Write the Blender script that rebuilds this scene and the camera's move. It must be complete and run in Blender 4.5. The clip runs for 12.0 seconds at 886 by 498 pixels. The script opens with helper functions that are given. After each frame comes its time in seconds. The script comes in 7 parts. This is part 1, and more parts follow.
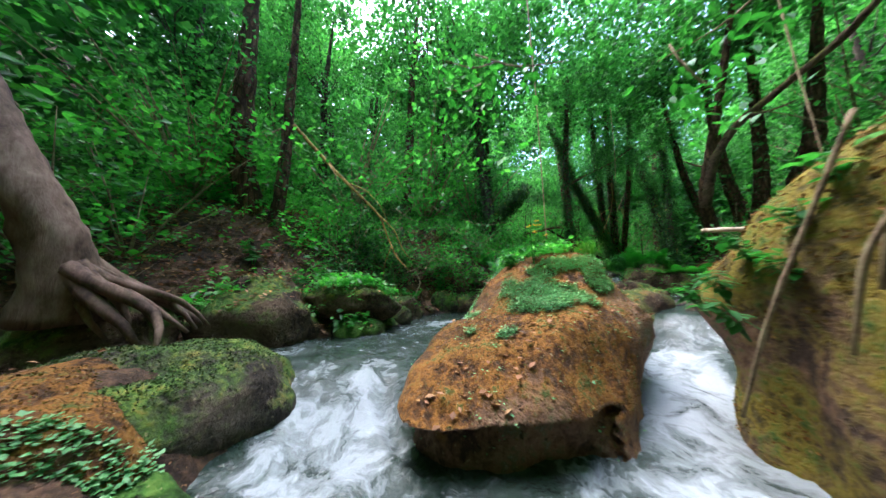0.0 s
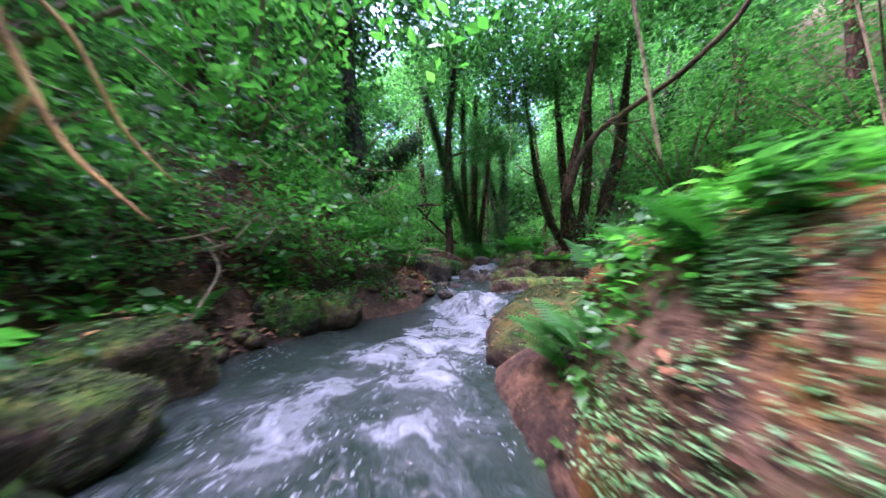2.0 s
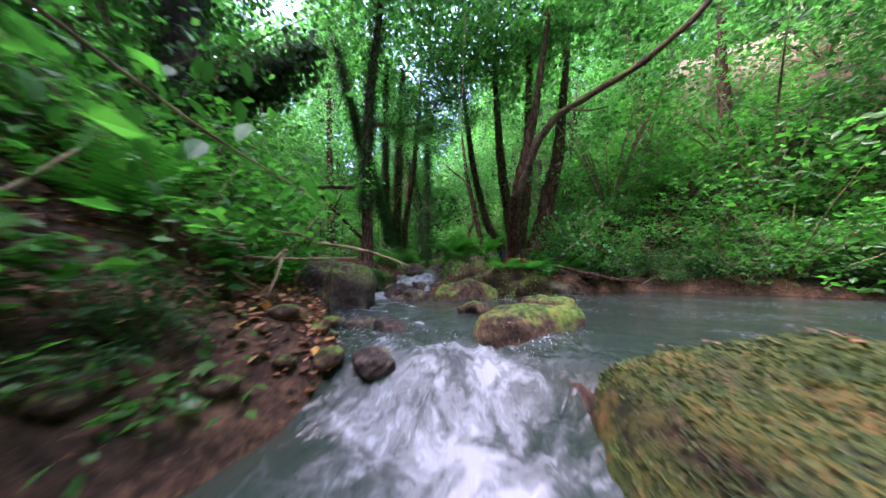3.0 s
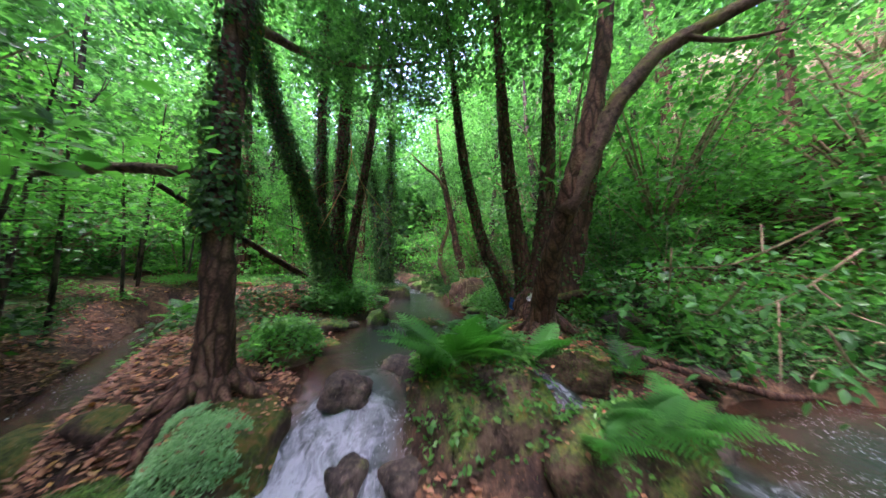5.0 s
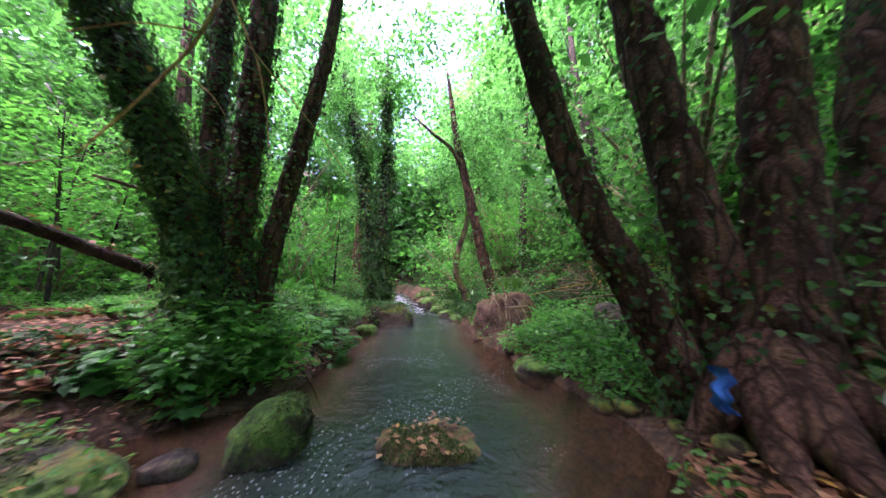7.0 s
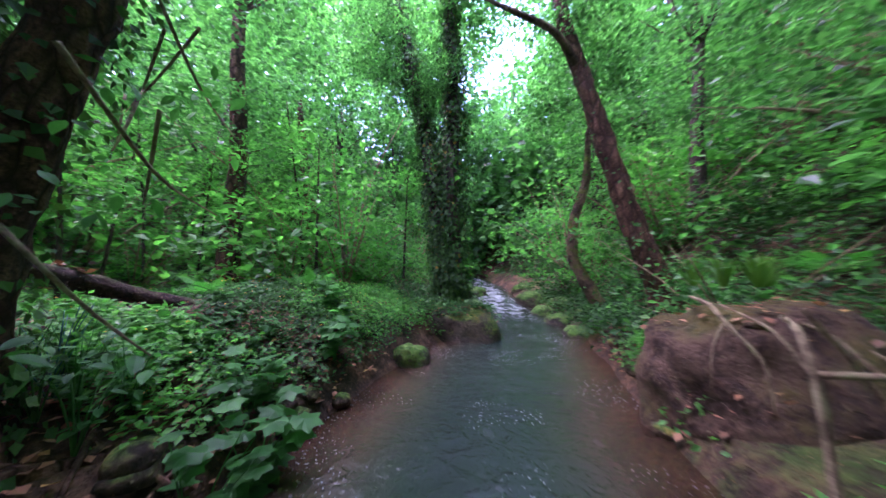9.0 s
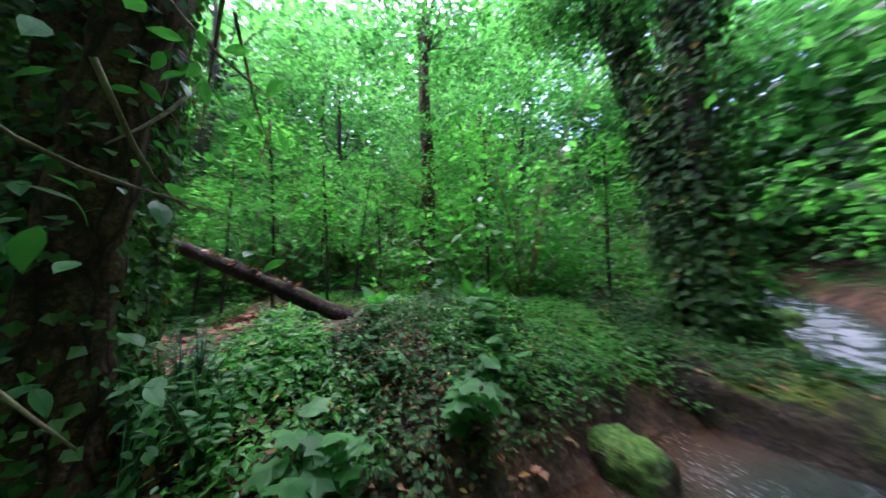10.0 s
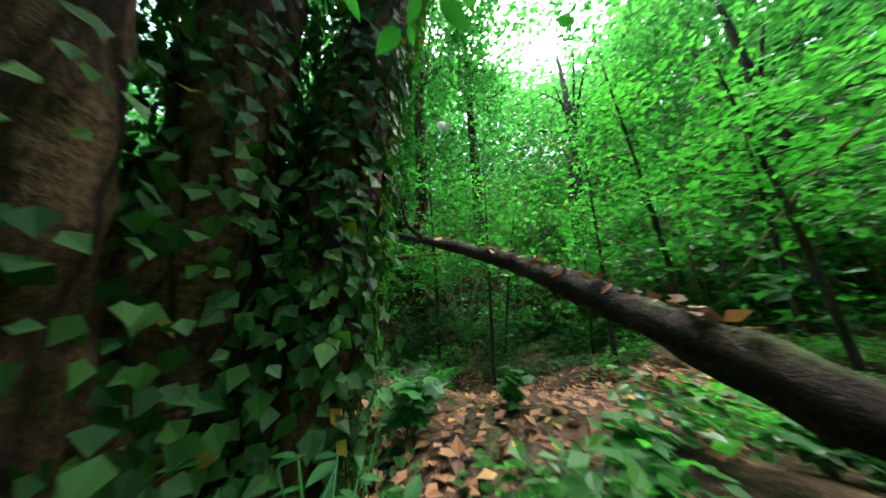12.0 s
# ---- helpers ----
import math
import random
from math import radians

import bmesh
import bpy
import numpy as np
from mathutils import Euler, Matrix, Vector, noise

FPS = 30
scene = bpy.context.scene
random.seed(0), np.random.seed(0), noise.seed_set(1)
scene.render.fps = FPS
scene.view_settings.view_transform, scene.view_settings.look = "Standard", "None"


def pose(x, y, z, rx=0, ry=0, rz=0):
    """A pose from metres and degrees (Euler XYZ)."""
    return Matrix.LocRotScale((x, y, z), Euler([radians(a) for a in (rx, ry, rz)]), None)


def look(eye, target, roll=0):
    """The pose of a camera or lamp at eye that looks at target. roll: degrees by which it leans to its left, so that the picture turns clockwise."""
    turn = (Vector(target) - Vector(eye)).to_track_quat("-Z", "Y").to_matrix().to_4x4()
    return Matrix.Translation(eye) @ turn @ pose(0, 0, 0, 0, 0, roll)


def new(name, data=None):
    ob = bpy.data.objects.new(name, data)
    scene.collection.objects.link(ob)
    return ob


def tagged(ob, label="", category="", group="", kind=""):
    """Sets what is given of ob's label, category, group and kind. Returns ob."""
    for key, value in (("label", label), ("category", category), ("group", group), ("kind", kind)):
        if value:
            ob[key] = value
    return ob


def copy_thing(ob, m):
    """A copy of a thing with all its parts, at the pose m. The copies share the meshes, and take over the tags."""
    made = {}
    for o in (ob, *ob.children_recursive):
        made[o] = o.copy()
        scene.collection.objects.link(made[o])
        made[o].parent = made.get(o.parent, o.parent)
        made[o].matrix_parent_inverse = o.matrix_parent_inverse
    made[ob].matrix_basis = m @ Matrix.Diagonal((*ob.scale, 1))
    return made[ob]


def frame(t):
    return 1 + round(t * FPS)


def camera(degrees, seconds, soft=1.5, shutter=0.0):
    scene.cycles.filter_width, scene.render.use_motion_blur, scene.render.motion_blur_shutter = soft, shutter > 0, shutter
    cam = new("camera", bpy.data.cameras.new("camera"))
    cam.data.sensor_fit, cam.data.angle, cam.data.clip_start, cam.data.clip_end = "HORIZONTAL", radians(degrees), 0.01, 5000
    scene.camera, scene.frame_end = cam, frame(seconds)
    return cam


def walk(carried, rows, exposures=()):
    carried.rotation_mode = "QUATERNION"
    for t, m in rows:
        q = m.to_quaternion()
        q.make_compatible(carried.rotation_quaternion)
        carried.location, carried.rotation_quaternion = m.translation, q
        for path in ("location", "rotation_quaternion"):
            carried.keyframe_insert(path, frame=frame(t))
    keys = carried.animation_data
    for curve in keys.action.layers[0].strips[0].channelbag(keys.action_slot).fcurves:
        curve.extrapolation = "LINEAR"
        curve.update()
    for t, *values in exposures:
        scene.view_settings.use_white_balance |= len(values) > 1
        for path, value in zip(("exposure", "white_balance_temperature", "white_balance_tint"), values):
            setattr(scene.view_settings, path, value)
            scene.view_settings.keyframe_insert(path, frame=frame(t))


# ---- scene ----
cam = camera(120.3, 12.0, shutter=0.3)
PATH = [
    (0, (3.632, -4.707, -0.281), (1.914, -3.721, -0.006), -0.2),
    (0.5, (3.223, -4.535, -0.311), (1.44, -3.656, -0.088), -0.1),
    (1, (2.684, -4.447, -0.249), (1.106, -3.233, -0.052), 0.2),
    (1.5, (2.086, -4.241, -0.233), (0.908, -2.633, -0.063), 0.4),
    (2, (1.451, -3.694, -0.221), (0.632, -1.875, -0.078), 0.2),
    (2.5, (0.904, -2.81, -0.224), (0.429, -0.875, -0.051), 0.1),
    (3, (0.541, -1.874, -0.145), (0.38, 0.11, 0.056), -0.1),
    (3.2, (0.523, -1.535, -0.065), (0.436, 0.453, 0.139), -0.1),
    (4.8, (0.183, 0.685, 0.765), (0.323, 2.67, 0.967), -0.3),
    (5, (0.205, 0.966, 0.83), (0.328, 2.951, 1.041), 0.3),
    (5.5, (0.211, 1.728, 1.039), (0.318, 3.715, 1.237), 0.4),
    (6, (0.235, 2.516, 1.023), (0.318, 4.501, 1.259), 0.2),
    (6.5, (0.279, 3.265, 0.911), (0.331, 5.244, 1.194), 0.1),
    (6.7, (0.29, 3.548, 0.849), (0.328, 5.523, 1.165), -0.1),
    (8.3, (0.37, 5.509, 0.927), (0.063, 7.473, 1.15), -0.3),
    (8.5, (0.375, 5.77, 0.904), (-0.026, 7.718, 1.121), -0.3),
    (9, (0.357, 6.378, 0.943), (-0.417, 8.209, 1.163), -0.5),
    (9.5, (0.178, 6.931, 1.006), (-1.112, 8.441, 1.24), -0.0),
    (10, (-0.135, 7.372, 1.045), (-1.948, 8.184, 1.300), 0.3),
    (10.5, (-0.600, 7.650, 1.040), (-2.580, 7.560, 1.318), 0.2),
    (11, (-1.055, 7.650, 1.020), (-2.838, 6.818, 1.374), 0.2),
    (11.5, (-1.455, 7.500, 1.034), (-2.936, 6.222, 1.451), 0.4),
    (12, (-1.805, 7.230, 1.026), (-2.950, 5.655, 1.483), 0.6),
]
walk(cam, [(t, look(eye, target, roll)) for t, eye, target, roll in PATH], [(0, 3.1, 5600, 16), (1, 3.15, 5300, 46), (2, 3.38, 5350, 54), (3.2, 3.4, 5700, 48), (5, 3.75, 5800, 50), (6.5, 4.0, 5800, 60), (8.5, 3.85, 5200, 72), (9.5, 3.42, 5350, 52), (10.5, 3.58, 5400, 36), (12, 3.48, 5900, 10)])

# ---- world and light: bright overcast sky over a leafy gorge ----
world = bpy.data.worlds.new("overcast_sky")
scene.world = world
world.use_nodes = True
wn, wl = world.node_tree.nodes, world.node_tree.links
sky = wn.new("ShaderNodeTexSky")
sky.sky_type = "NISHITA"
sky.sun_disc = False
sky.sun_elevation = radians(68)
sky.sun_rotation = radians(-120)
sky.air_density, sky.dust_density, sky.ozone_density = 1.0, 4.0, 0.6
wl.new(sky.outputs[0], wn["Background"].inputs[0])
wn["Background"].inputs[1].default_value = 0.15
sun_data = bpy.data.lights.new("sun", "SUN")
sun_data.energy, sun_data.angle, sun_data.color = 1.2, radians(60), (1.0, 0.97, 0.92)
sun = new("sun", sun_data)
sun.matrix_world = look((-5, 0, 15), (0, 3, 0))

# ---- materials ----


def nodes(name):
    m = bpy.data.materials.new(name)
    m.use_nodes = True
    t = m.node_tree
    return m, t, t.nodes["Principled BSDF"], t.nodes["Material Output"]


def add(t, kind, **kw):
    n = t.nodes.new(kind)
    for k, v in kw.items():
        if k == "op":
            n.operation = v
        elif k == "blend":
            n.data_type, n.blend_type = "RGBA", v
        else:
            n.inputs[k].default_value = v
    return n


def coords(t, scale=1.0, stretch=(1, 1, 1)):
    c = t.nodes.new("ShaderNodeTexCoord")
    m = t.nodes.new("ShaderNodeMapping")
    m.inputs["Scale"].default_value = [scale * s for s in stretch]
    t.links.new(c.outputs["Object"], m.inputs[0])
    return m.outputs[0]


def noise_tex(t, vec, scale, detail=4.0, rough=0.6):
    n = add(t, "ShaderNodeTexNoise", Scale=scale, Detail=detail, Roughness=rough)
    t.links.new(vec, n.inputs["Vector"])
    return n.outputs["Fac"]


def ramp(t, fac, stops, tight=1.0):
    r = t.nodes.new("ShaderNodeValToRGB")
    stops = [(0.5 + (p - 0.5) * tight, c) for p, c in stops]
    e = r.color_ramp.elements
    while len(e) < len(stops):
        e.new(0.5)
    for k, (p, c) in zip(e, stops):
        k.position, k.color = p, (*c, 1) if len(c) == 3 else c
    t.links.new(fac, r.inputs[0])
    return r.outputs[0]


def math_node(t, op, a, b):
    n = t.nodes.new("ShaderNodeMath")
    n.operation = op
    for i, v in enumerate((a, b)):
        if isinstance(v, (int, float)):
            n.inputs[i].default_value = v
        else:
            t.links.new(v, n.inputs[i])
    return n.outputs[0]


def mix_col(t, fac, a, b, blend="MIX"):
    n = t.nodes.new("ShaderNodeMix")
    n.data_type, n.blend_type = "RGBA", blend
    for i, v in ((0, fac), (6, a), (7, b)):
        if isinstance(v, (int, float)):
            n.inputs[i].default_value = v
        elif isinstance(v, tuple):
            n.inputs[i].default_value = (*v, 1)
        else:
            t.links.new(v, n.inputs[i])
    return n.outputs[2]


def bump(t, bsdf, height, strength, distance):
    b = add(t, "ShaderNodeBump", Strength=strength, Distance=distance)
    t.links.new(height, b.inputs["Height"])
    t.links.new(b.outputs[0], bsdf.inputs["Normal"])


def plain_mat(name, stops, scale, rough=0.8, bump_strength=0.5, bump_dist=0.01, stretch=(1, 1, 1), fine=6.0):
    """A surface of two scales of noise through a colour ramp."""
    m, t, b, _ = nodes(name)
    v = coords(t, 1.0, stretch)
    n1 = noise_tex(t, v, scale)
    n2 = noise_tex(t, v, scale * fine, 6.0, 0.7)
    both = math_node(t, "ADD", math_node(t, "MULTIPLY", n1, 0.65), math_node(t, "MULTIPLY", n2, 0.35))
    t.links.new(ramp(t, both, stops, 0.5), b.inputs["Base Color"])
    b.inputs["Roughness"].default_value = rough
    b.inputs["Specular IOR Level"].default_value = 0.3
    bump(t, b, both, bump_strength, bump_dist)
    return m


def rock_mat(name, stone, moss, cover, patch=2.2, fleck=(0.34, 0.27, 0.15)):
    """Stone with moss that grows on the upward faces, in patches."""
    m, t, b, _ = nodes(name)
    v = coords(t)
    n1, n2, n3 = noise_tex(t, v, 3.0, 6.0, 0.65), noise_tex(t, v, 26.0, 6.0, 0.7), noise_tex(t, v, patch, 5.0, 0.6)
    stone_c = ramp(t, math_node(t, "ADD", math_node(t, "MULTIPLY", n1, 0.6), math_node(t, "MULTIPLY", n2, 0.4)), stone, 0.4)
    n4 = noise_tex(t, v, 7.0, 6.0, 0.7)
    moss_c = ramp(t, math_node(t, "ADD", math_node(t, "MULTIPLY", n4, 0.6), math_node(t, "MULTIPLY", n2, 0.4)), moss, 0.36)
    g = t.nodes.new("ShaderNodeNewGeometry")
    s = t.nodes.new("ShaderNodeSeparateXYZ")
    t.links.new(g.outputs["Normal"], s.inputs[0])
    f = math_node(t, "ADD", math_node(t, "MULTIPLY", s.outputs[2], 0.55), math_node(t, "MULTIPLY", math_node(t, "SUBTRACT", n3, 0.5), 2.2))
    f = math_node(t, "ADD", f, math_node(t, "MULTIPLY", math_node(t, "SUBTRACT", n2, 0.5), 0.8))
    fac = ramp(t, math_node(t, "ADD", f, cover), [(0.3, (0, 0, 0)), (0.6, (1, 1, 1))])
    c = mix_col(t, fac, stone_c, moss_c)
    fl = ramp(t, noise_tex(t, v, 60.0, 2.0), [(0.66, (0, 0, 0)), (0.72, (1, 1, 1))])
    c = mix_col(t, math_node(t, "MULTIPLY", fl, 0.6), c, fleck)
    # pits: their shade is put into the colour, and the bump sinks them
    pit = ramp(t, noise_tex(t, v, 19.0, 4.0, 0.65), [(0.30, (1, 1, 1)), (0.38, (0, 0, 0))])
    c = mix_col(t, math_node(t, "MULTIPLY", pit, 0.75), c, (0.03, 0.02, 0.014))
    t.links.new(c, b.inputs["Base Color"])
    b.inputs["Roughness"].default_value = 0.85
    b.inputs["Specular IOR Level"].default_value = 0.25
    h = math_node(t, "ADD", math_node(t, "MULTIPLY", n1, 0.5), math_node(t, "MULTIPLY", n2, 0.5))
    h = math_node(t, "ADD", h, math_node(t, "MULTIPLY", n4, 0.5))
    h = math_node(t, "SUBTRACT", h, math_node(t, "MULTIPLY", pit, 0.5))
    bump(t, b, h, 1.0, 0.05)
    return m


def leaf_mat(name, stops, glow, rough=0.45, thin=0.4, per_object=False, gloss=0.5):
    """Thin leaves: colour by leaf, some light passing through."""
    m, t, b, out = nodes(name)
    if per_object:
        r = t.nodes.new("ShaderNodeObjectInfo").outputs["Random"]
    else:
        r = t.nodes.new("ShaderNodeNewGeometry").outputs["Random Per Island"]
    c = ramp(t, r, stops)
    v = coords(t)
    tone = ramp(t, noise_tex(t, v, 0.9, 2.0), [(0.3, (0.68, 0.7, 0.7)), (0.7, (1.2, 1.15, 1.0))])
    c = mix_col(t, 1.0, c, tone, "MULTIPLY")
    t.links.new(c, b.inputs["Base Color"])
    b.inputs["Roughness"].default_value = rough
    b.inputs["Specular IOR Level"].default_value = gloss
    tr = t.nodes.new("ShaderNodeBsdfTranslucent")
    t.links.new(mix_col(t, 1.0, c, glow, "MULTIPLY"), tr.inputs[0])
    mx = t.nodes.new("ShaderNodeMixShader")
    mx.inputs[0].default_value = thin
    t.links.new(b.outputs[0], mx.inputs[1])
    t.links.new(tr.outputs[0], mx.inputs[2])
    t.links.new(mx.outputs[0], out.inputs[0])
    return m


ORANGE_MOSS = [(0.22, (0.035, 0.016, 0.006)), (0.4, (0.105, 0.044, 0.01)), (0.52, (0.2, 0.085, 0.013)), (0.62, (0.24, 0.115, 0.018)), (0.72, (0.12, 0.095, 0.017)), (0.82, (0.06, 0.085, 0.014))]
GREEN_MOSS = [(0.25, (0.02, 0.045, 0.008)), (0.45, (0.05, 0.11, 0.015)), (0.6, (0.11, 0.17, 0.025)), (0.78, (0.19, 0.17, 0.03))]
BRIGHT_MOSS = [(0.25, (0.018, 0.032, 0.005)), (0.45, (0.042, 0.068, 0.009)), (0.6, (0.085, 0.085, 0.013)), (0.78, (0.13, 0.075, 0.02))]
BROWN_STONE = [(0.28, (0.045, 0.032, 0.022)), (0.45, (0.13, 0.085, 0.05)), (0.6, (0.22, 0.14, 0.085)), (0.78, (0.30, 0.22, 0.15))]
DARK_STONE = [(0.28, (0.016, 0.013, 0.01)), (0.5, (0.06, 0.046, 0.034)), (0.75, (0.14, 0.105, 0.075))]

RED_STONE = [(0.28, (0.05, 0.03, 0.02)), (0.45, (0.15, 0.085, 0.048)), (0.58, (0.24, 0.14, 0.085)), (0.7, (0.13, 0.12, 0.06)), (0.8, (0.27, 0.22, 0.17))]
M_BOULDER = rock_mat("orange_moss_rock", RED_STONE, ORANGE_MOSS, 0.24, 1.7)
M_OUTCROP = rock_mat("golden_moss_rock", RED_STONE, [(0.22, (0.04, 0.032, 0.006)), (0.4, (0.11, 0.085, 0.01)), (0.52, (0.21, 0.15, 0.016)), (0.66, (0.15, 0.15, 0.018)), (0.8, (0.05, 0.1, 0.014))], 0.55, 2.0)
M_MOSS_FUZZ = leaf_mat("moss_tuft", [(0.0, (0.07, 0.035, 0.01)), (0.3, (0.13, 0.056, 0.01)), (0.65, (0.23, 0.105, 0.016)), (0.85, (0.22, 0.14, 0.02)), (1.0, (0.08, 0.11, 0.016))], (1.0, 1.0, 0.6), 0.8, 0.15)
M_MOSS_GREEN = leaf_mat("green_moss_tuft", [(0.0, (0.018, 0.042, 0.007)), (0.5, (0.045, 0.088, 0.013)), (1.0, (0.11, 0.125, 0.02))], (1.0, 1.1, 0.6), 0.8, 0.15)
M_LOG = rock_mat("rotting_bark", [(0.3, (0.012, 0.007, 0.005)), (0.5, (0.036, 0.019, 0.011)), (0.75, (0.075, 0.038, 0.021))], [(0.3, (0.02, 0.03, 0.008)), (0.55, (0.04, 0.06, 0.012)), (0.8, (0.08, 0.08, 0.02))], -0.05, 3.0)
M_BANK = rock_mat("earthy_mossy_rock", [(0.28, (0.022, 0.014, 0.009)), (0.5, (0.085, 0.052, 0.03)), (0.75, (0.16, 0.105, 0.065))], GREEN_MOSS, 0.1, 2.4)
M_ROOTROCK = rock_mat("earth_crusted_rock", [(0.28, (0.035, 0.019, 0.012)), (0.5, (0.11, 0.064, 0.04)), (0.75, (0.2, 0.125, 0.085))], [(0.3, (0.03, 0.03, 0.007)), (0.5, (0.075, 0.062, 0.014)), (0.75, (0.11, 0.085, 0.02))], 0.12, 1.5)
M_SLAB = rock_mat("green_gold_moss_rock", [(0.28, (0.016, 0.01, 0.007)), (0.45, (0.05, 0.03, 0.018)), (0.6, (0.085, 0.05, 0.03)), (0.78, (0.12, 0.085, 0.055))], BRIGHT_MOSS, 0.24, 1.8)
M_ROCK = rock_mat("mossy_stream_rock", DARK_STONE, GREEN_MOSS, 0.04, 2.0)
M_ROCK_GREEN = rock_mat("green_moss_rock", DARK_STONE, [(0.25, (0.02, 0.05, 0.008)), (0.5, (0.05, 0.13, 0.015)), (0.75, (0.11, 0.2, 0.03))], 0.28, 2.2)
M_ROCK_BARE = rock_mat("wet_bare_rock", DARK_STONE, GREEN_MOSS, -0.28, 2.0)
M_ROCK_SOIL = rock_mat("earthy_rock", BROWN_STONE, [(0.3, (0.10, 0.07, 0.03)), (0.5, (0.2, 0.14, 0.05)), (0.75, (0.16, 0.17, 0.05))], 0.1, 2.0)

M_SOIL = rock_mat(
    "leafy_soil",
    [(0.25, (0.018, 0.011, 0.007)), (0.45, (0.055, 0.031, 0.018)), (0.6, (0.11, 0.06, 0.033)), (0.8, (0.2, 0.11, 0.06))],
    [(0.3, (0.025, 0.05, 0.01)), (0.5, (0.05, 0.10, 0.015)), (0.75, (0.11, 0.13, 0.03))],
    -0.32, 0.7, (0.34, 0.18, 0.07))


def bark_mat(name, stops, scale=11.0, tall=0.3):
    """Bark of long cracked plates, with finer grain between the cracks."""
    m, t, b, _ = nodes(name)
    v = coords(t, 1.0, (1, 1, tall))
    n1, n2 = noise_tex(t, v, 5.0, 4.0), noise_tex(t, coords(t), 55.0, 5.0, 0.7)
    wv = t.nodes.new("ShaderNodeVectorMath")
    wv.operation = "MULTIPLY_ADD"
    wv.inputs[1].default_value = (0.12, 0.12, 0.12)
    warp = add(t, "ShaderNodeTexNoise", Scale=7.0, Detail=4.0)
    t.links.new(v, warp.inputs["Vector"])
    t.links.new(warp.outputs["Color"], wv.inputs[0])
    t.links.new(v, wv.inputs[2])
    vo = t.nodes.new("ShaderNodeTexVoronoi")
    vo.feature = "DISTANCE_TO_EDGE"
    vo.inputs["Scale"].default_value = scale
    t.links.new(wv.outputs[0], vo.inputs["Vector"])
    plate = ramp(t, vo.outputs["Distance"], [(0.0, (0, 0, 0)), (0.12, (0.55, 0.55, 0.55)), (0.4, (1, 1, 1))])
    mixv = math_node(t, "ADD", math_node(t, "MULTIPLY", n1, 0.45), math_node(t, "MULTIPLY", n2, 0.55))
    c = ramp(t, mixv, stops, 0.5)
    c = mix_col(t, math_node(t, "SUBTRACT", 1.0, plate), c, stops[0][1])
    t.links.new(c, b.inputs["Base Color"])
    b.inputs["Roughness"].default_value = 0.9
    b.inputs["Specular IOR Level"].default_value = 0.2
    bump(t, b, math_node(t, "ADD", math_node(t, "MULTIPLY", plate, 0.8), math_node(t, "MULTIPLY", n2, 0.5)), 1.0, 0.02)
    return m


M_BARK = bark_mat("brown_bark", [(0.3, (0.032, 0.017, 0.011)), (0.45, (0.1, 0.05, 0.03)), (0.58, (0.175, 0.09, 0.051)), (0.72, (0.26, 0.15, 0.092)), (0.85, (0.07, 0.07, 0.026))])
M_BARK_MOSSY = rock_mat("mossy_bark", [(0.3, (0.05, 0.03, 0.02)), (0.5, (0.13, 0.08, 0.05)), (0.75, (0.22, 0.14, 0.09))], [(0.3, (0.05, 0.07, 0.01)), (0.55, (0.12, 0.13, 0.02)), (0.8, (0.18, 0.17, 0.03))], 0.22, 3.0)
M_BARK_DARK = plain_mat("dark_bark", [(0.3, (0.014, 0.011, 0.009)), (0.5, (0.05, 0.035, 0.026)), (0.75, (0.11, 0.075, 0.055))], 9.0, 0.9, 1.0, 0.04, (1, 1, 0.25), 4.0)
M_BARK_GREY = plain_mat("pale_grey_bark", [(0.3, (0.045, 0.026, 0.018)), (0.5, (0.14, 0.085, 0.058)), (0.75, (0.25, 0.17, 0.125))], 5.0, 0.85, 0.8, 0.03, (1, 1, 0.4), 5.0)
M_DRIFT = plain_mat("bleached_wood", [(0.3, (0.2, 0.15, 0.1)), (0.5, (0.4, 0.32, 0.23)), (0.75, (0.55, 0.47, 0.37))], 12.0, 0.8, 0.6, 0.01, (1, 1, 0.2))
M_TWIG = plain_mat("dead_twig", [(0.3, (0.09, 0.06, 0.035)), (0.5, (0.22, 0.16, 0.09)), (0.75, (0.3, 0.25, 0.14))], 14.0, 0.85, 0.5, 0.01)
M_TWIG_GOLD = plain_mat("ochre_branch", [(0.3, (0.12, 0.07, 0.02)), (0.5, (0.3, 0.17, 0.04)), (0.75, (0.36, 0.25, 0.07))], 14.0, 0.85, 0.5, 0.01)

M_LEAF = leaf_mat("woodland_leaf", [(0.0, (0.03, 0.075, 0.03)), (0.35, (0.052, 0.145, 0.048)), (0.7, (0.08, 0.21, 0.065)), (1.0, (0.125, 0.275, 0.085))], (1.2, 2.1, 0.85), 0.38, 0.55)
M_LEAF_LIGHT = leaf_mat("fresh_leaf", [(0.0, (0.04, 0.14, 0.03)), (0.5, (0.07, 0.21, 0.045)), (1.0, (0.12, 0.29, 0.07))], (1.25, 2.3, 0.75), 0.38, 0.55)
M_LEAF_DARK = leaf_mat("dark_ivy_leaf", [(0.0, (0.022, 0.062, 0.022)), (0.5, (0.042, 0.11, 0.034)), (0.97, (0.075, 0.17, 0.045)), (1.0, (0.3, 0.17, 0.02))], (1.1, 1.7, 0.5), 0.6, 0.3, False, 0.2)
M_LEAF_FLOOR = leaf_mat("undergrowth_leaf", [(0.0, (0.016, 0.052, 0.015)), (0.5, (0.031, 0.096, 0.026)), (1.0, (0.058, 0.155, 0.04))], (1.0, 1.8, 0.6), 0.6, 0.35, False, 0.3)
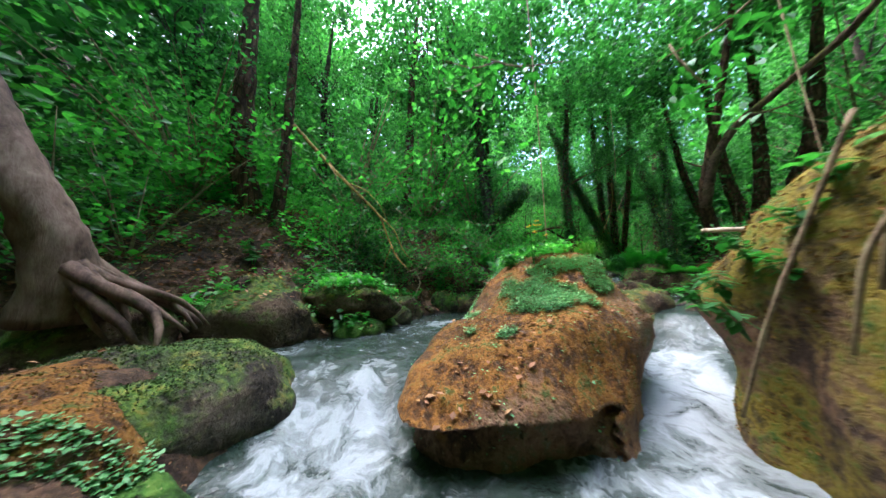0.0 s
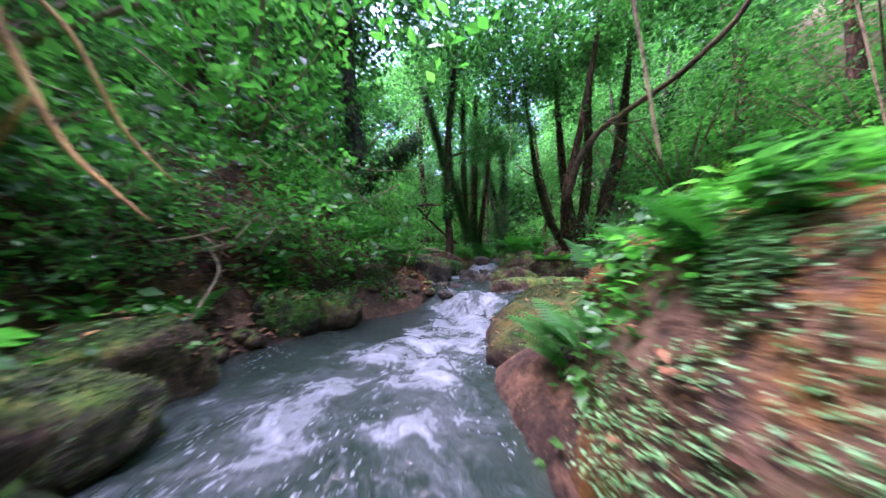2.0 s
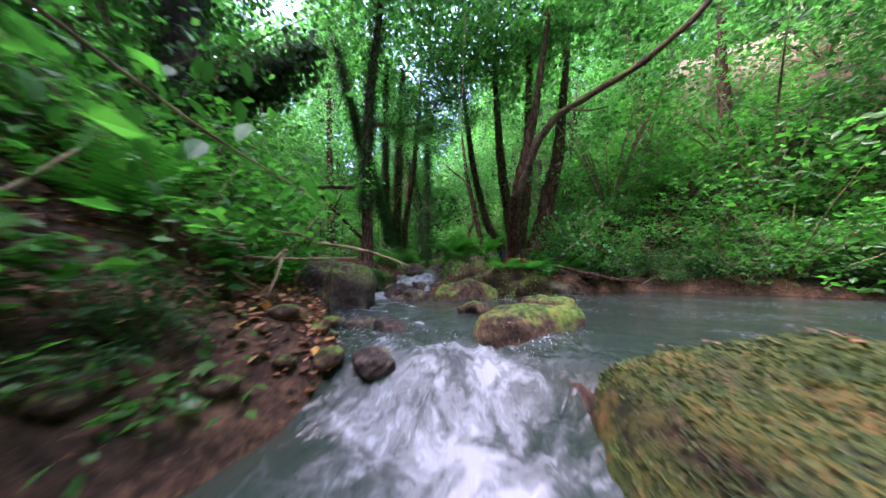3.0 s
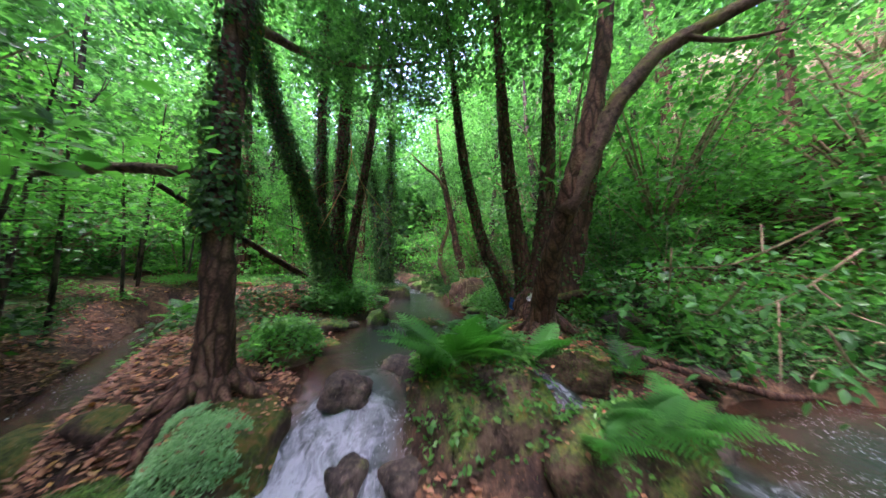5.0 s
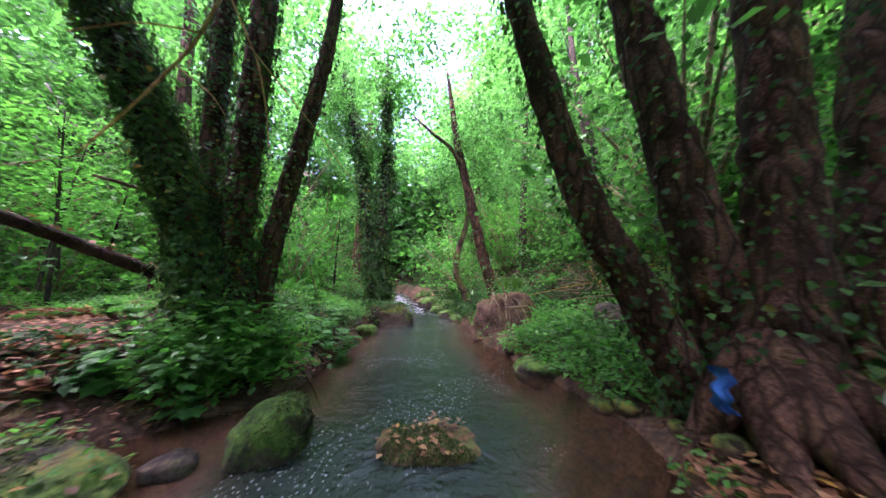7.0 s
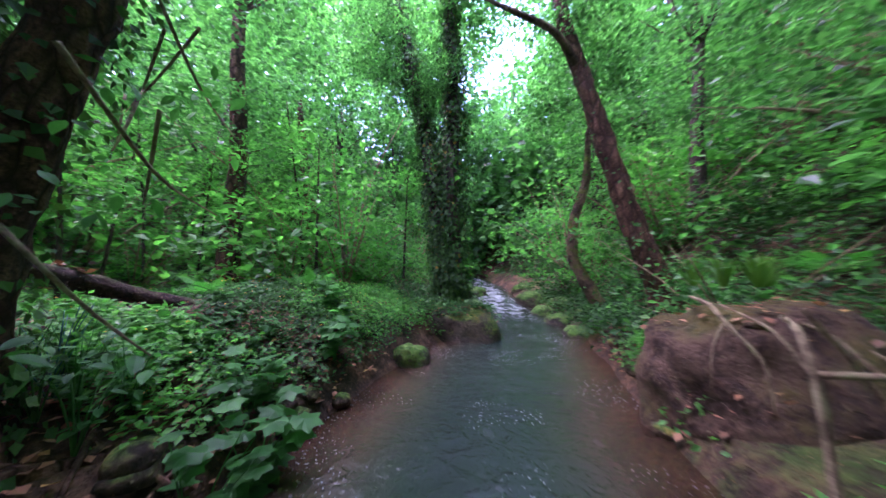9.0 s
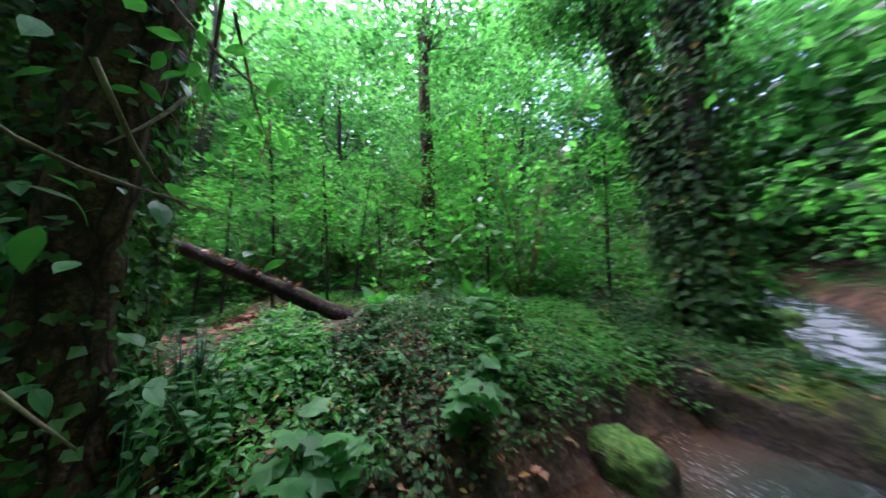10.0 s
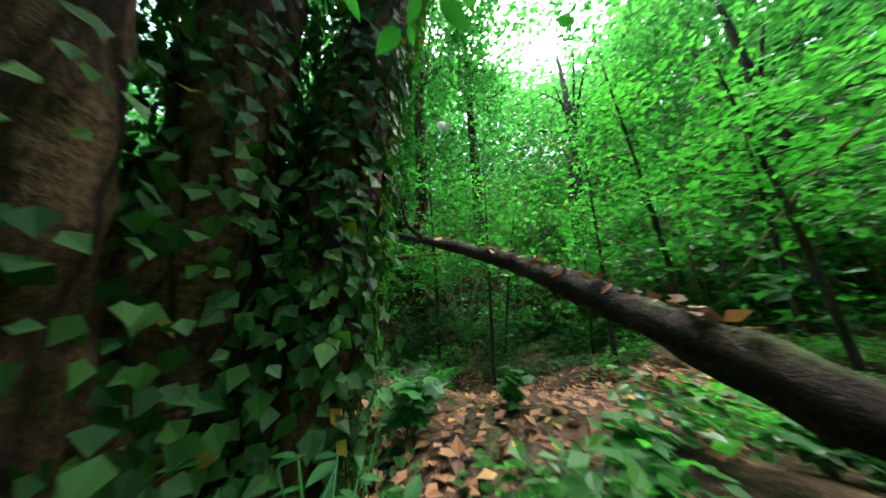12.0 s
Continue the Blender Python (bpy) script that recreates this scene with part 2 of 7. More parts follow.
M_STONECROP = leaf_mat("stonecrop_leaf", [(0.0, (0.08, 0.25, 0.07)), (0.5, (0.145, 0.36, 0.125)), (1.0, (0.24, 0.48, 0.21))], (1.0, 1.3, 0.8), 0.5, 0.2)
M_FERN = leaf_mat("fern_frond", [(0.0, (0.035, 0.17, 0.03)), (0.5, (0.055, 0.24, 0.04)), (1.0, (0.085, 0.31, 0.06))], (1.2, 2.1, 0.6), 0.5, 0.45, True)
M_WEED = leaf_mat("broad_weed_leaf", [(0.0, (0.03, 0.12, 0.03)), (0.5, (0.05, 0.18, 0.045)), (1.0, (0.08, 0.25, 0.07))], (1.1, 1.9, 0.6), 0.5, 0.4, True, 0.3)
# green herb leaf with the bluish sheen painted into its base colour
M_WEED_SHEEN = leaf_mat("blue_sheen_leaf", [(0.0, (0.03, 0.13, 0.11)), (1.0, (0.05, 0.19, 0.16))], (1.0, 1.5, 0.8), 0.5, 0.25, True, 0.35)
M_GRASS = leaf_mat("grass_blade", [(0.0, (0.05, 0.16, 0.015)), (1.0, (0.11, 0.26, 0.03))], (1.3, 1.9, 0.5), 0.5, 0.35)
M_DRY = leaf_mat("dry_leaf", [(0.0, (0.09, 0.04, 0.018)), (0.3, (0.2, 0.085, 0.035)), (0.6, (0.3, 0.13, 0.055)), (0.9, (0.38, 0.2, 0.11)), (1.0, (0.5, 0.28, 0.04))], (1.0, 0.9, 0.7), 0.7, 0.15)
M_FLOWER = leaf_mat("yellow_petal", [(0.0, (0.7, 0.36, 0.01)), (1.0, (0.85, 0.5, 0.02))], (1.0, 1.0, 0.5), 0.6, 0.3)
M_FLOWER_WHITE = leaf_mat("white_petal", [(0.0, (0.6, 0.66, 0.6)), (1.0, (0.75, 0.8, 0.75))], (1.0, 1.0, 1.0), 0.6, 0.3)
M_BLUE = plain_mat("blue_cloth", [(0.3, (0.01, 0.06, 0.2)), (0.7, (0.02, 0.14, 0.42))], 10.0, 0.7, 0.4, 0.01)
M_WHITE = plain_mat("white_plastic", [(0.3, (0.5, 0.5, 0.47)), (0.7, (0.75, 0.75, 0.72))], 8.0, 0.5, 0.3, 0.005)
M_CLIFF = plain_mat("sunlit_cliff", [(0.3, (0.2, 0.13, 0.08)), (0.5, (0.42, 0.3, 0.2)), (0.75, (0.6, 0.46, 0.34))], 2.0, 0.9, 1.0, 0.1)


def water_mat():
    """Murky stream water with foam where it breaks, drawn out along the flow."""
    m, t, b, out = nodes("stream_water")
    fo = t.nodes.new("ShaderNodeAttribute")
    fo.attribute_name = "foam"
    dp = t.nodes.new("ShaderNodeAttribute")
    dp.attribute_name = "depth"
    place = coords(t, 1.0, (1, 1, 0.35))
    warp = add(t, "ShaderNodeTexNoise", Scale=3.0, Detail=5.0)
    t.links.new(place, warp.inputs["Vector"])
    wv = t.nodes.new("ShaderNodeVectorMath")
    wv.operation = "MULTIPLY_ADD"
    wv.inputs[1].default_value = (0.55, 0.55, 0.2)
    t.links.new(warp.outputs["Color"], wv.inputs[0])
    t.links.new(place, wv.inputs[2])
    s1 = noise_tex(t, wv.outputs[0], 4.2, 5.0, 0.58)
    s2 = noise_tex(t, wv.outputs[0], 15.0, 5.0, 0.65)
    s3 = noise_tex(t, place, 48.0, 1.0, 0.5)
    st = math_node(t, "ADD", math_node(t, "MULTIPLY", s1, 0.6), math_node(t, "MULTIPLY", s2, 0.4))
    st = math_node(t, "SUBTRACT", st, 0.5)
    f = math_node(t, "ADD", fo.outputs["Fac"], math_node(t, "MULTIPLY", st, 3.0))
    foam = ramp(t, f, [(0.3, (0, 0, 0)), (0.55, (0.12, 0.12, 0.12)), (0.8, (0.45, 0.45, 0.45)), (1.0, (0.95, 0.95, 0.95))])
    # stray bubbles drifting on the pools
    big = noise_tex(t, place, 1.3, 3.0, 0.5)
    spots = math_node(t, "MULTIPLY", ramp(t, s3, [(0.655, (0, 0, 0)), (0.685, (1, 1, 1))]), ramp(t, big, [(0.5, (0, 0, 0)), (0.6, (0.85, 0.85, 0.85))]))
    foam = math_node(t, "MAXIMUM", foam, spots)
    deep = ramp(t, dp.outputs["Fac"], [(0.0, (0.1, 0.055, 0.033)), (0.45, (0.062, 0.043, 0.027)), (0.75, (0.03, 0.036, 0.024)), (1.0, (0.02, 0.032, 0.024))])
    c = mix_col(t, foam, deep, (0.285, 0.315, 0.325))
    t.links.new(c, b.inputs["Base Color"])
    t.links.new(ramp(t, foam, [(0.0, (0.07, 0.07, 0.07)), (0.6, (0.5, 0.5, 0.5))]), b.inputs["Roughness"])
    b.inputs["IOR"].default_value = 1.33
    h = math_node(t, "ADD", noise_tex(t, wv.outputs[0], 9.0, 4.0, 0.55), math_node(t, "MULTIPLY", math_node(t, "MULTIPLY", s2, 1.5), fo.outputs["Fac"]))
    bump(t, b, h, 0.42, 0.06)
    clear = t.nodes.new("ShaderNodeBsdfTransparent")
    clear.inputs[0].default_value = (0.6, 0.5, 0.38, 1)
    mx = t.nodes.new("ShaderNodeMixShader")
    see = math_node(t, "MULTIPLY", ramp(t, dp.outputs["Fac"], [(0.0, (0.75, 0.75, 0.75)), (0.5, (0.1, 0.1, 0.1)), (0.8, (0, 0, 0))]), math_node(t, "SUBTRACT", 1.0, foam))
    t.links.new(see, mx.inputs[0])
    t.links.new(b.outputs[0], mx.inputs[1])
    t.links.new(clear.outputs[0], mx.inputs[2])
    t.links.new(mx.outputs[0], out.inputs[0])
    return m


M_WATER = water_mat()

# ---- mesh helpers ----


def mesh_np(name, verts, faces, smooth=False):
    """A mesh from an (n, 3) array and an (m, k) array of equal faces."""
    verts, faces = np.asarray(verts, np.float32), np.asarray(faces, np.int32)
    me = bpy.data.meshes.new(name)
    k = faces.shape[1]
    me.vertices.add(len(verts))
    me.vertices.foreach_set("co", verts.ravel())
    me.loops.add(faces.size)
    me.loops.foreach_set("vertex_index", faces.ravel())
    me.polygons.add(len(faces))
    me.polygons.foreach_set("loop_start", np.arange(0, faces.size, k, dtype=np.int32))
    me.polygons.foreach_set("use_smooth", np.full(len(faces), smooth))
    me.update(calc_edges=True)
    return me


def link(name, me, material, parent=None, label=""):
    if material and not me.materials:
        me.materials.append(material)
    ob = new(name, me)
    if parent:
        ob.parent = parent
    if label:
        ob["label"] = label
    return ob


def holder(name, x=0, y=0, z=0, rz=0, s=1.0):
    ob = new(name)
    ob.empty_display_size = 0.1
    ob.matrix_basis = pose(x, y, z, 0, 0, rz) @ Matrix.Diagonal((s, s, s, 1))
    return ob


def wave(p, seed, freq, octaves=3):
    """Smooth pseudo-random field of an (n, 3) array, about -1 to 1."""
    rng = np.random.default_rng(seed)
    out, amp = np.zeros(len(p)), 1.0
    for _ in range(octaves):
        for _ in range(4):
            k = rng.normal(size=3)
            k *= freq / np.linalg.norm(k)
            out += amp * np.sin(p @ k + rng.uniform(0, 6.28)) * 0.45
        freq, amp = freq * 2.1, amp * 0.5
    return out


def tube(pts, radii, sides=10, seed=0, rough=0.0, seg=0.12, ridge=0.0):
    """A tapered limb along a smooth line through pts; returns verts, quads."""
    sides += sides % 2
    pts, radii = np.array(pts, float), np.array(radii, float)
    n = max(3, int(np.linalg.norm(np.diff(pts, axis=0), axis=1).sum() / seg))
    s = np.r_[0, np.cumsum(np.linalg.norm(np.diff(pts, axis=0), axis=1))]
    u = np.linspace(0, s[-1], n)
    fine = np.stack([np.interp(u, s, pts[:, i]) for i in range(3)], 1)
    for _ in range(max(1, int(n / len(pts) / 2))):
        fine[1:-1] = (fine[:-2] + 2 * fine[1:-1] + fine[2:]) / 4
    r = np.interp(u, s, radii)
    d = np.gradient(fine, axis=0)
    d /= np.linalg.norm(d, axis=1)[:, None] + 1e-9
    ref = np.array([0.3, 0.9, 0.1]) if abs(d[:, 1]).mean() < 0.8 else np.array([1.0, 0.1, 0.1])
    a = np.cross(d, ref)
    a /= np.linalg.norm(a, axis=1)[:, None]
    b = np.cross(d, a)
    th = np.arange(sides) * 2 * np.pi / sides
    ring = np.cos(th)[None, :, None] * a[:, None] + np.sin(th)[None, :, None] * b[:, None]
    v = fine[:, None] + ring * r[:, None, None]
    if rough:
        f = wave(v.reshape(-1, 3), seed + 3, 3.0 / max(r.mean(), 0.03), 2).reshape(n, sides, 1)
        if ridge:
            swirl = 2.2 * np.sin(u * 2.3 + seed)[:, None] + th[None, :] * 9 + 1.3 * np.sin(u * 9.0)[:, None]
            f = f + (ridge / rough * (np.abs(np.sin(swirl / 2)) - 0.6) * np.clip(0.2 / r, 0.5, 1.5)[:, None])[:, :, None]
        v = fine[:, None] + ring * r[:, None, None] * (1 + rough * f)
    v = v.reshape(-1, 3)
    i, j = np.meshgrid(np.arange(n - 1), np.arange(sides), indexing="ij")
    q = np.stack([i * sides + j, i * sides + (j + 1) % sides, (i + 1) * sides + (j + 1) % sides, (i + 1) * sides + j], -1).reshape(-1, 4)
    v = np.r_[v, fine[:1], fine[-1:]]
    cap = []
    for k in range(0, sides, 2):
        cap.append([n * sides, (k + 2) % sides, k + 1, k])
        cap.append([n * sides + 1, (n - 1) * sides + k, (n - 1) * sides + k + 1, (n - 1) * sides + (k + 2) % sides])
    return v, np.r_[q, np.array(cap)]


def join(parts):
    """Several (verts, faces) in one."""
    vs, fs, n = [], [], 0
    for v, f in parts:
        vs.append(v)
        fs.append(f + n)
        n += len(v)
    return np.concatenate(vs), np.concatenate(fs)


def leaf_quads(p, size, rng, flat=0.6, aspect=0.55, droop=0.25, heading=None):
    """One folded, pointed leaf per point; returns verts, quads."""
    n = len(p)
    size = np.broadcast_to(size, n)[:, None] * rng.uniform(0.65, 1.3, (n, 1))
    th = rng.uniform(0, 2 * np.pi, n) if heading is None else heading
    d = np.stack([np.cos(th), np.sin(th), rng.normal(-droop, 0.35, n)], 1)
    d /= np.linalg.norm(d, axis=1)[:, None]
    up = rng.normal(size=(n, 3)) * (1 - flat) + np.array([0, 0, flat])
    side = np.cross(d, up)
    side /= np.linalg.norm(side, axis=1)[:, None] + 1e-9
    nrm = np.cross(side, d)
    w = size * aspect * 0.5
    v = np.stack([p, p + d * size * 0.42 + side * w + nrm * size * 0.08, p + d * size, p + d * size * 0.42 - side * w + nrm * size * 0.08], 1)
    return v.reshape(-1, 3), np.arange(4 * n).reshape(-1, 4)


def rock_mesh(size, seed, power=2.6, rough=0.13, level=4, shape=None):
    """A worn boulder about its centre; shape moves the unit points first."""
    bm = bmesh.new()
    bmesh.ops.create_icosphere(bm, subdivisions=level, radius=1.0)
    p = np.array([v.co for v in bm.verts])
    f = np.array([[v.index for v in fc.verts] for fc in bm.faces])
    bm.free()
    p = p / (np.abs(p) ** power).sum(1)[:, None] ** (1 / power)
    nrm = p / np.linalg.norm(p, axis=1)[:, None]
    k = wave(p, seed, 1.6, 2) * rough + wave(p, seed + 50, 5.0, 2) * rough * 0.4
    k = k - rough * 0.35 * np.maximum(0, np.abs(wave(p, seed + 9, 2.6, 1)) - 0.55)
    p = p + nrm * k[:, None]
    if shape:
        p = shape(p)
    p = p * np.array(size)
    if level >= 4:
        ms = float(np.mean(size))
        crease = np.maximum(0, np.abs(wave(p, seed + 6, 4.5 / ms, 2)) - 0.45) * -0.09 - np.abs(wave(p, seed + 8, 2.6 / ms, 2)) * 0.05
        p = p + nrm * ((wave(p, seed + 5, 7.0 / ms, 3) * 0.022 + crease) * ms + wave(p, seed + 4, 24.0, 2) * 0.006)[:, None]
    return mesh_np("rock", p, f, True)


def rock(name, x, y, z, size, rz=0, seed=1, material=None, label="", category="rock", level=4, power=2.6, rough=0.13, shape=None, tilt=0, group=""):
    ob = link(name, rock_mesh(size, seed, power, rough, level, shape), material or M_ROCK)
    ob.matrix_basis = pose(x, y, z, tilt, 0, rz)
    return tagged(ob, label, category, group)


# ---- plan of the stream: x, y, half width, water level, foam ----
STRIPS = [
    [(-7.5, 27, 0.9, 1.5, 0.5), (-4.2, 20, 0.8, 1.0, 0.55), (-2.2, 16.2, 0.75, 0.62, 0.65), (-1.25, 14.0, 0.7, 0.3, 0.75), (-0.55, 12.6, 0.75, 0.1, 0.6), (-0.05, 11.2, 0.8, 0.03, 0.3),
     (-0.2, 9.5, 1.1, 0.0, 0.14), (-0.1, 8.1, 1.05, 0.0, 0.06), (0.1, 6.9, 1.1, 0.0, 0.05), (0.3, 5.7, 1.15, 0.0, 0.04), (-0.3, 4.75, 1.45, 0.0, 0.03), (-0.45, 3.95, 0.75, 0.0, 0.03),
     (-0.3, 3.4, 0.4, -0.02, 0.25), (-0.33, 3.05, 0.46, -0.12, 0.85), (-0.48, 2.6, 0.6, -0.42, 1.0), (-0.75, 2.1, 0.62, -0.48, 0.95), (-0.7, 1.4, 0.55, -0.49, 0.65), (-0.1, 0.5, 0.6, -0.5, 0.45),
     (0.3, -0.25, 0.5, -0.51, 0.35), (0.4, -0.48, 0.5, -0.55, 0.7), (0.45, -0.82, 0.52, -0.79, 0.86), (0.3, -1.75, 0.76, -0.8, 0.78), (0.32, -2.6, 0.82, -0.81, 0.66),
     (0.7, -3.45, 0.88, -0.83, 0.42), (1.35, -4.15, 0.6, -0.84, 0.36), (1.75, -4.4, 0.42, -0.9, 0.7), (2.02, -4.5, 0.4, -1.03, 1.0), (2.4, -4.55, 0.5, -1.06, 0.85), (3.2, -4.3, 0.9, -1.06, 0.3), (5.0, -5.6, 1.4, -1.08, 0.2), (8.0, -9.0, 1.6, -1.15, 0.2), (20, -22, 2.0, -1.6, 0.3)],
    [(1.1, -4.4, 0.5, -0.84, 0.4), (0.95, -5.3, 0.55, -0.85, 0.4), (0.95, -6.4, 0.45, -0.86, 0.35), (1.4, -7.6, 0.5, -0.95, 0.35), (3.0, -9.0, 0.6, -1.05, 0.3)],
    [(0.2, 0.4, 0.6, -0.5, 0.3), (1.5, 0.15, 0.95, -0.5, 0.08), (2.4, 1.0, 1.2, -0.5, 0.03), (4.0, 2.0, 1.7, -0.5, 0.02), (5.2, 1.0, 1.7, -0.5, 0.02), (6.5, -0.5, 1.3, -0.5, 0.02)],
    [(2.6, 0.2, 0.9, -0.5, 0.05), (2.68, -0.75, 0.52, -0.51, 0.06), (2.58, -1.25, 0.33, -0.58, 0.3), (2.62, -1.65, 0.38, -0.9, 0.8), (2.75, -2.1, 0.46, -1.03, 1.0), (3.05, -2.8, 0.55, -1.05, 0.95), (3.35, -3.5, 0.72, -1.06, 0.7), (3.4, -4.2, 0.9, -1.06, 0.3)],
    [(0.5, 1.55, 0.7, -0.5, 0.3), (1.3, 1.5, 0.8, -0.5, 0.2), (2.6, 1.6, 1.0, -0.5, 0.25)],
    [(0.9, 4.25, 0.22, 0.0, 0.05), (1.15, 3.6, 0.19, -0.04, 0.4), (1.36, 3.22, 0.24, -0.12, 1.0), (1.68, 3.02, 0.34, -0.38, 1.1), (2.1, 2.85, 0.34, -0.48, 0.75), (2.5, 2.3, 0.5, -0.5, 0.3)],
    [(-5.5, 9.0, 0.18, 0.2, 0.2), (-4.8, 6.2, 0.2, 0.0, 0.3), (-3.7, 4.6, 0.2, -0.2, 0.45), (-3.1, 3.6, 0.26, -0.4, 0.25), (-2.5, 2.5, 0.3, -0.48, 0.12), (-1.3, 1.7, 0.35, -0.5, 0.2)],
]
SEGS = []
for strip in STRIPS:
    run = 0.0
    for a, b in zip(strip, strip[1:]):
        SEGS.append((*a, *b, run))
        run += math.hypot(b[0] - a[0], b[1] - a[1])
    run += 7.3
SEGS = np.array(SEGS)


def stream(x, y):
    """Signed distance to the water's edge, water level, foam, and the flow's own coordinates."""
    x, y = np.asarray(x, float), np.asarray(y, float)
    best = np.full(x.shape, 1e9)
    wsum, lev, foam, along, across = (np.zeros(x.shape) for _ in range(5))
    for ax, ay, aw, al, af, bx, by, bw, bl, bf, run in SEGS:
        dx, dy = bx - ax, by - ay
        ln = math.hypot(dx, dy)
        t = np.clip(((x - ax) * dx + (y - ay) * dy) / ln**2, 0, 1)
        px, py = x - ax - t * dx, y - ay - t * dy
        dist, hw = np.hypot(px, py), aw + t * (bw - aw)
        d = dist - hw
        best = np.minimum(best, d)
        w = 1 / (np.maximum(dist / hw, 0.04) ** 4)
        wsum += w
        lev += w * (al + t * (bl - al))
        foam += w * (af + t * (bf - af))
        along += w * (run + t * ln)
        across += w * ((px * dy - py * dx) / ln)
    return best, lev / wsum, foam / wsum, along / wsum, across / wsum


def ground_height(x, y):
    """Height of the forest floor, banks and stream bed."""
    x, y = np.asarray(x, float), np.asarray(y, float)
    d, lev, _, _, _ = stream(x, y)
    out = np.maximum(d, 0)
    p = np.stack([x, y, 0 * x], -1).reshape(-1, 3)
    rough = (wave(p, 11, 1.1, 3) * 0.07 + wave(p, 12, 6.0, 2) * 0.02).reshape(x.shape)
    far = np.minimum(1, out / 6)
    base = lev * (1 - far) + far * np.interp(y, [-30, -6, 0, 4, 12, 30], [-0.9, -0.6, -0.2, 0.15, 0.3, 1.6])
    h = base + 0.24 * (1 - np.exp(-out / 0.22)) + 0.10 * np.minimum(out, 3) + rough * np.minimum(1, out / 0.3 + 0.25)
    edge_r = np.interp(y, [-30, -9, -4, -1, 2, 4.2, 5, 7, 9, 12, 16, 22, 40], [12, 6.5, 5.2, 7.6, 7.2, 5.6, 2.3, 1.9, 1.9, 1.5, 0.4, -1.5, -5])
    r = np.maximum(0, x - edge_r - 0.3)
    h = h + 0.6 * r * np.minimum(1, r / 1.5) * (r < 14) + (r >= 14) * 8.4
    edge_l = np.interp(y, [-30, -9, -5, -3, -1, 1, 2.5, 3.5, 8], [-2, 0.1, 0.25, -0.55, -0.75, -1.3, -3.6, -7, -14])
    q = np.maximum(0, edge_l - x)
    h = h + np.minimum(0.75 * q, 0.9 + 0.22 * q) * np.minimum(1, q / 0.4)
    side = np.clip((np.hypot(x, y - 4) - 15.5) / 10, 0, 1)
    h = h + np.where(d > 1.0, 1, np.clip(d, 0, 1)) * side**1.2 * 10
    h = h + (0.2 * np.clip((-1.5 - x) / 0.9, 0, 1) + 0.2 * np.clip((-3.2 - x) / 2, 0, 1)) * np.clip((y - 4.9) / 1.5, 0, 1) * np.clip((11 - y) / 2, 0, 1)
    h = h - 0.28 * np.exp(-(((x - 1.68) / 0.5) ** 2) - ((y + 1.5) / 0.62) ** 2)
    h = np.where(d < 0, lev - 0.04 - 0.3 * np.clip(-d / 0.4, 0, 1) + rough * 0.5, h)
    return h


def ground_at(x, y):
    return float(ground_height(np.array([x]), np.array([y]))[0])


def axis_steps(a, b, fine, far):
    mid = np.arange(a, b, fine)
    out, s, lo, hi = [], fine, a, b
    left, right = [], []
    while hi < far:
        s *= 1.13
        lo, hi = lo - s, hi + s
        left.append(lo)
        right.append(hi)
    return np.r_[left[::-1], mid, right]


def grid_mesh(name, xs, ys, height):
    gx, gy = np.meshgrid(xs, ys)
    v = np.stack([gx, gy, height(gx, gy)], -1).reshape(-1, 3)
    n = len(xs)
    i, j = np.meshgrid(np.arange(len(ys) - 1), np.arange(n - 1), indexing="ij")
    q = np.stack([i * n + j, i * n + j + 1, (i + 1) * n + j + 1, (i + 1) * n + j], -1).reshape(-1, 4)
    return mesh_np(name, v, q, True)


# ---- ground and water ----
ground = link("ground", grid_mesh("ground", axis_steps(-4.5, 4.5, 0.085, 140), axis_steps(-7.0, 11.5, 0.085, 140), ground_height), M_SOIL)
tagged(ground, "brown leaf-strewn soil banks and forest floor along a stream", "ground", kind="structure")


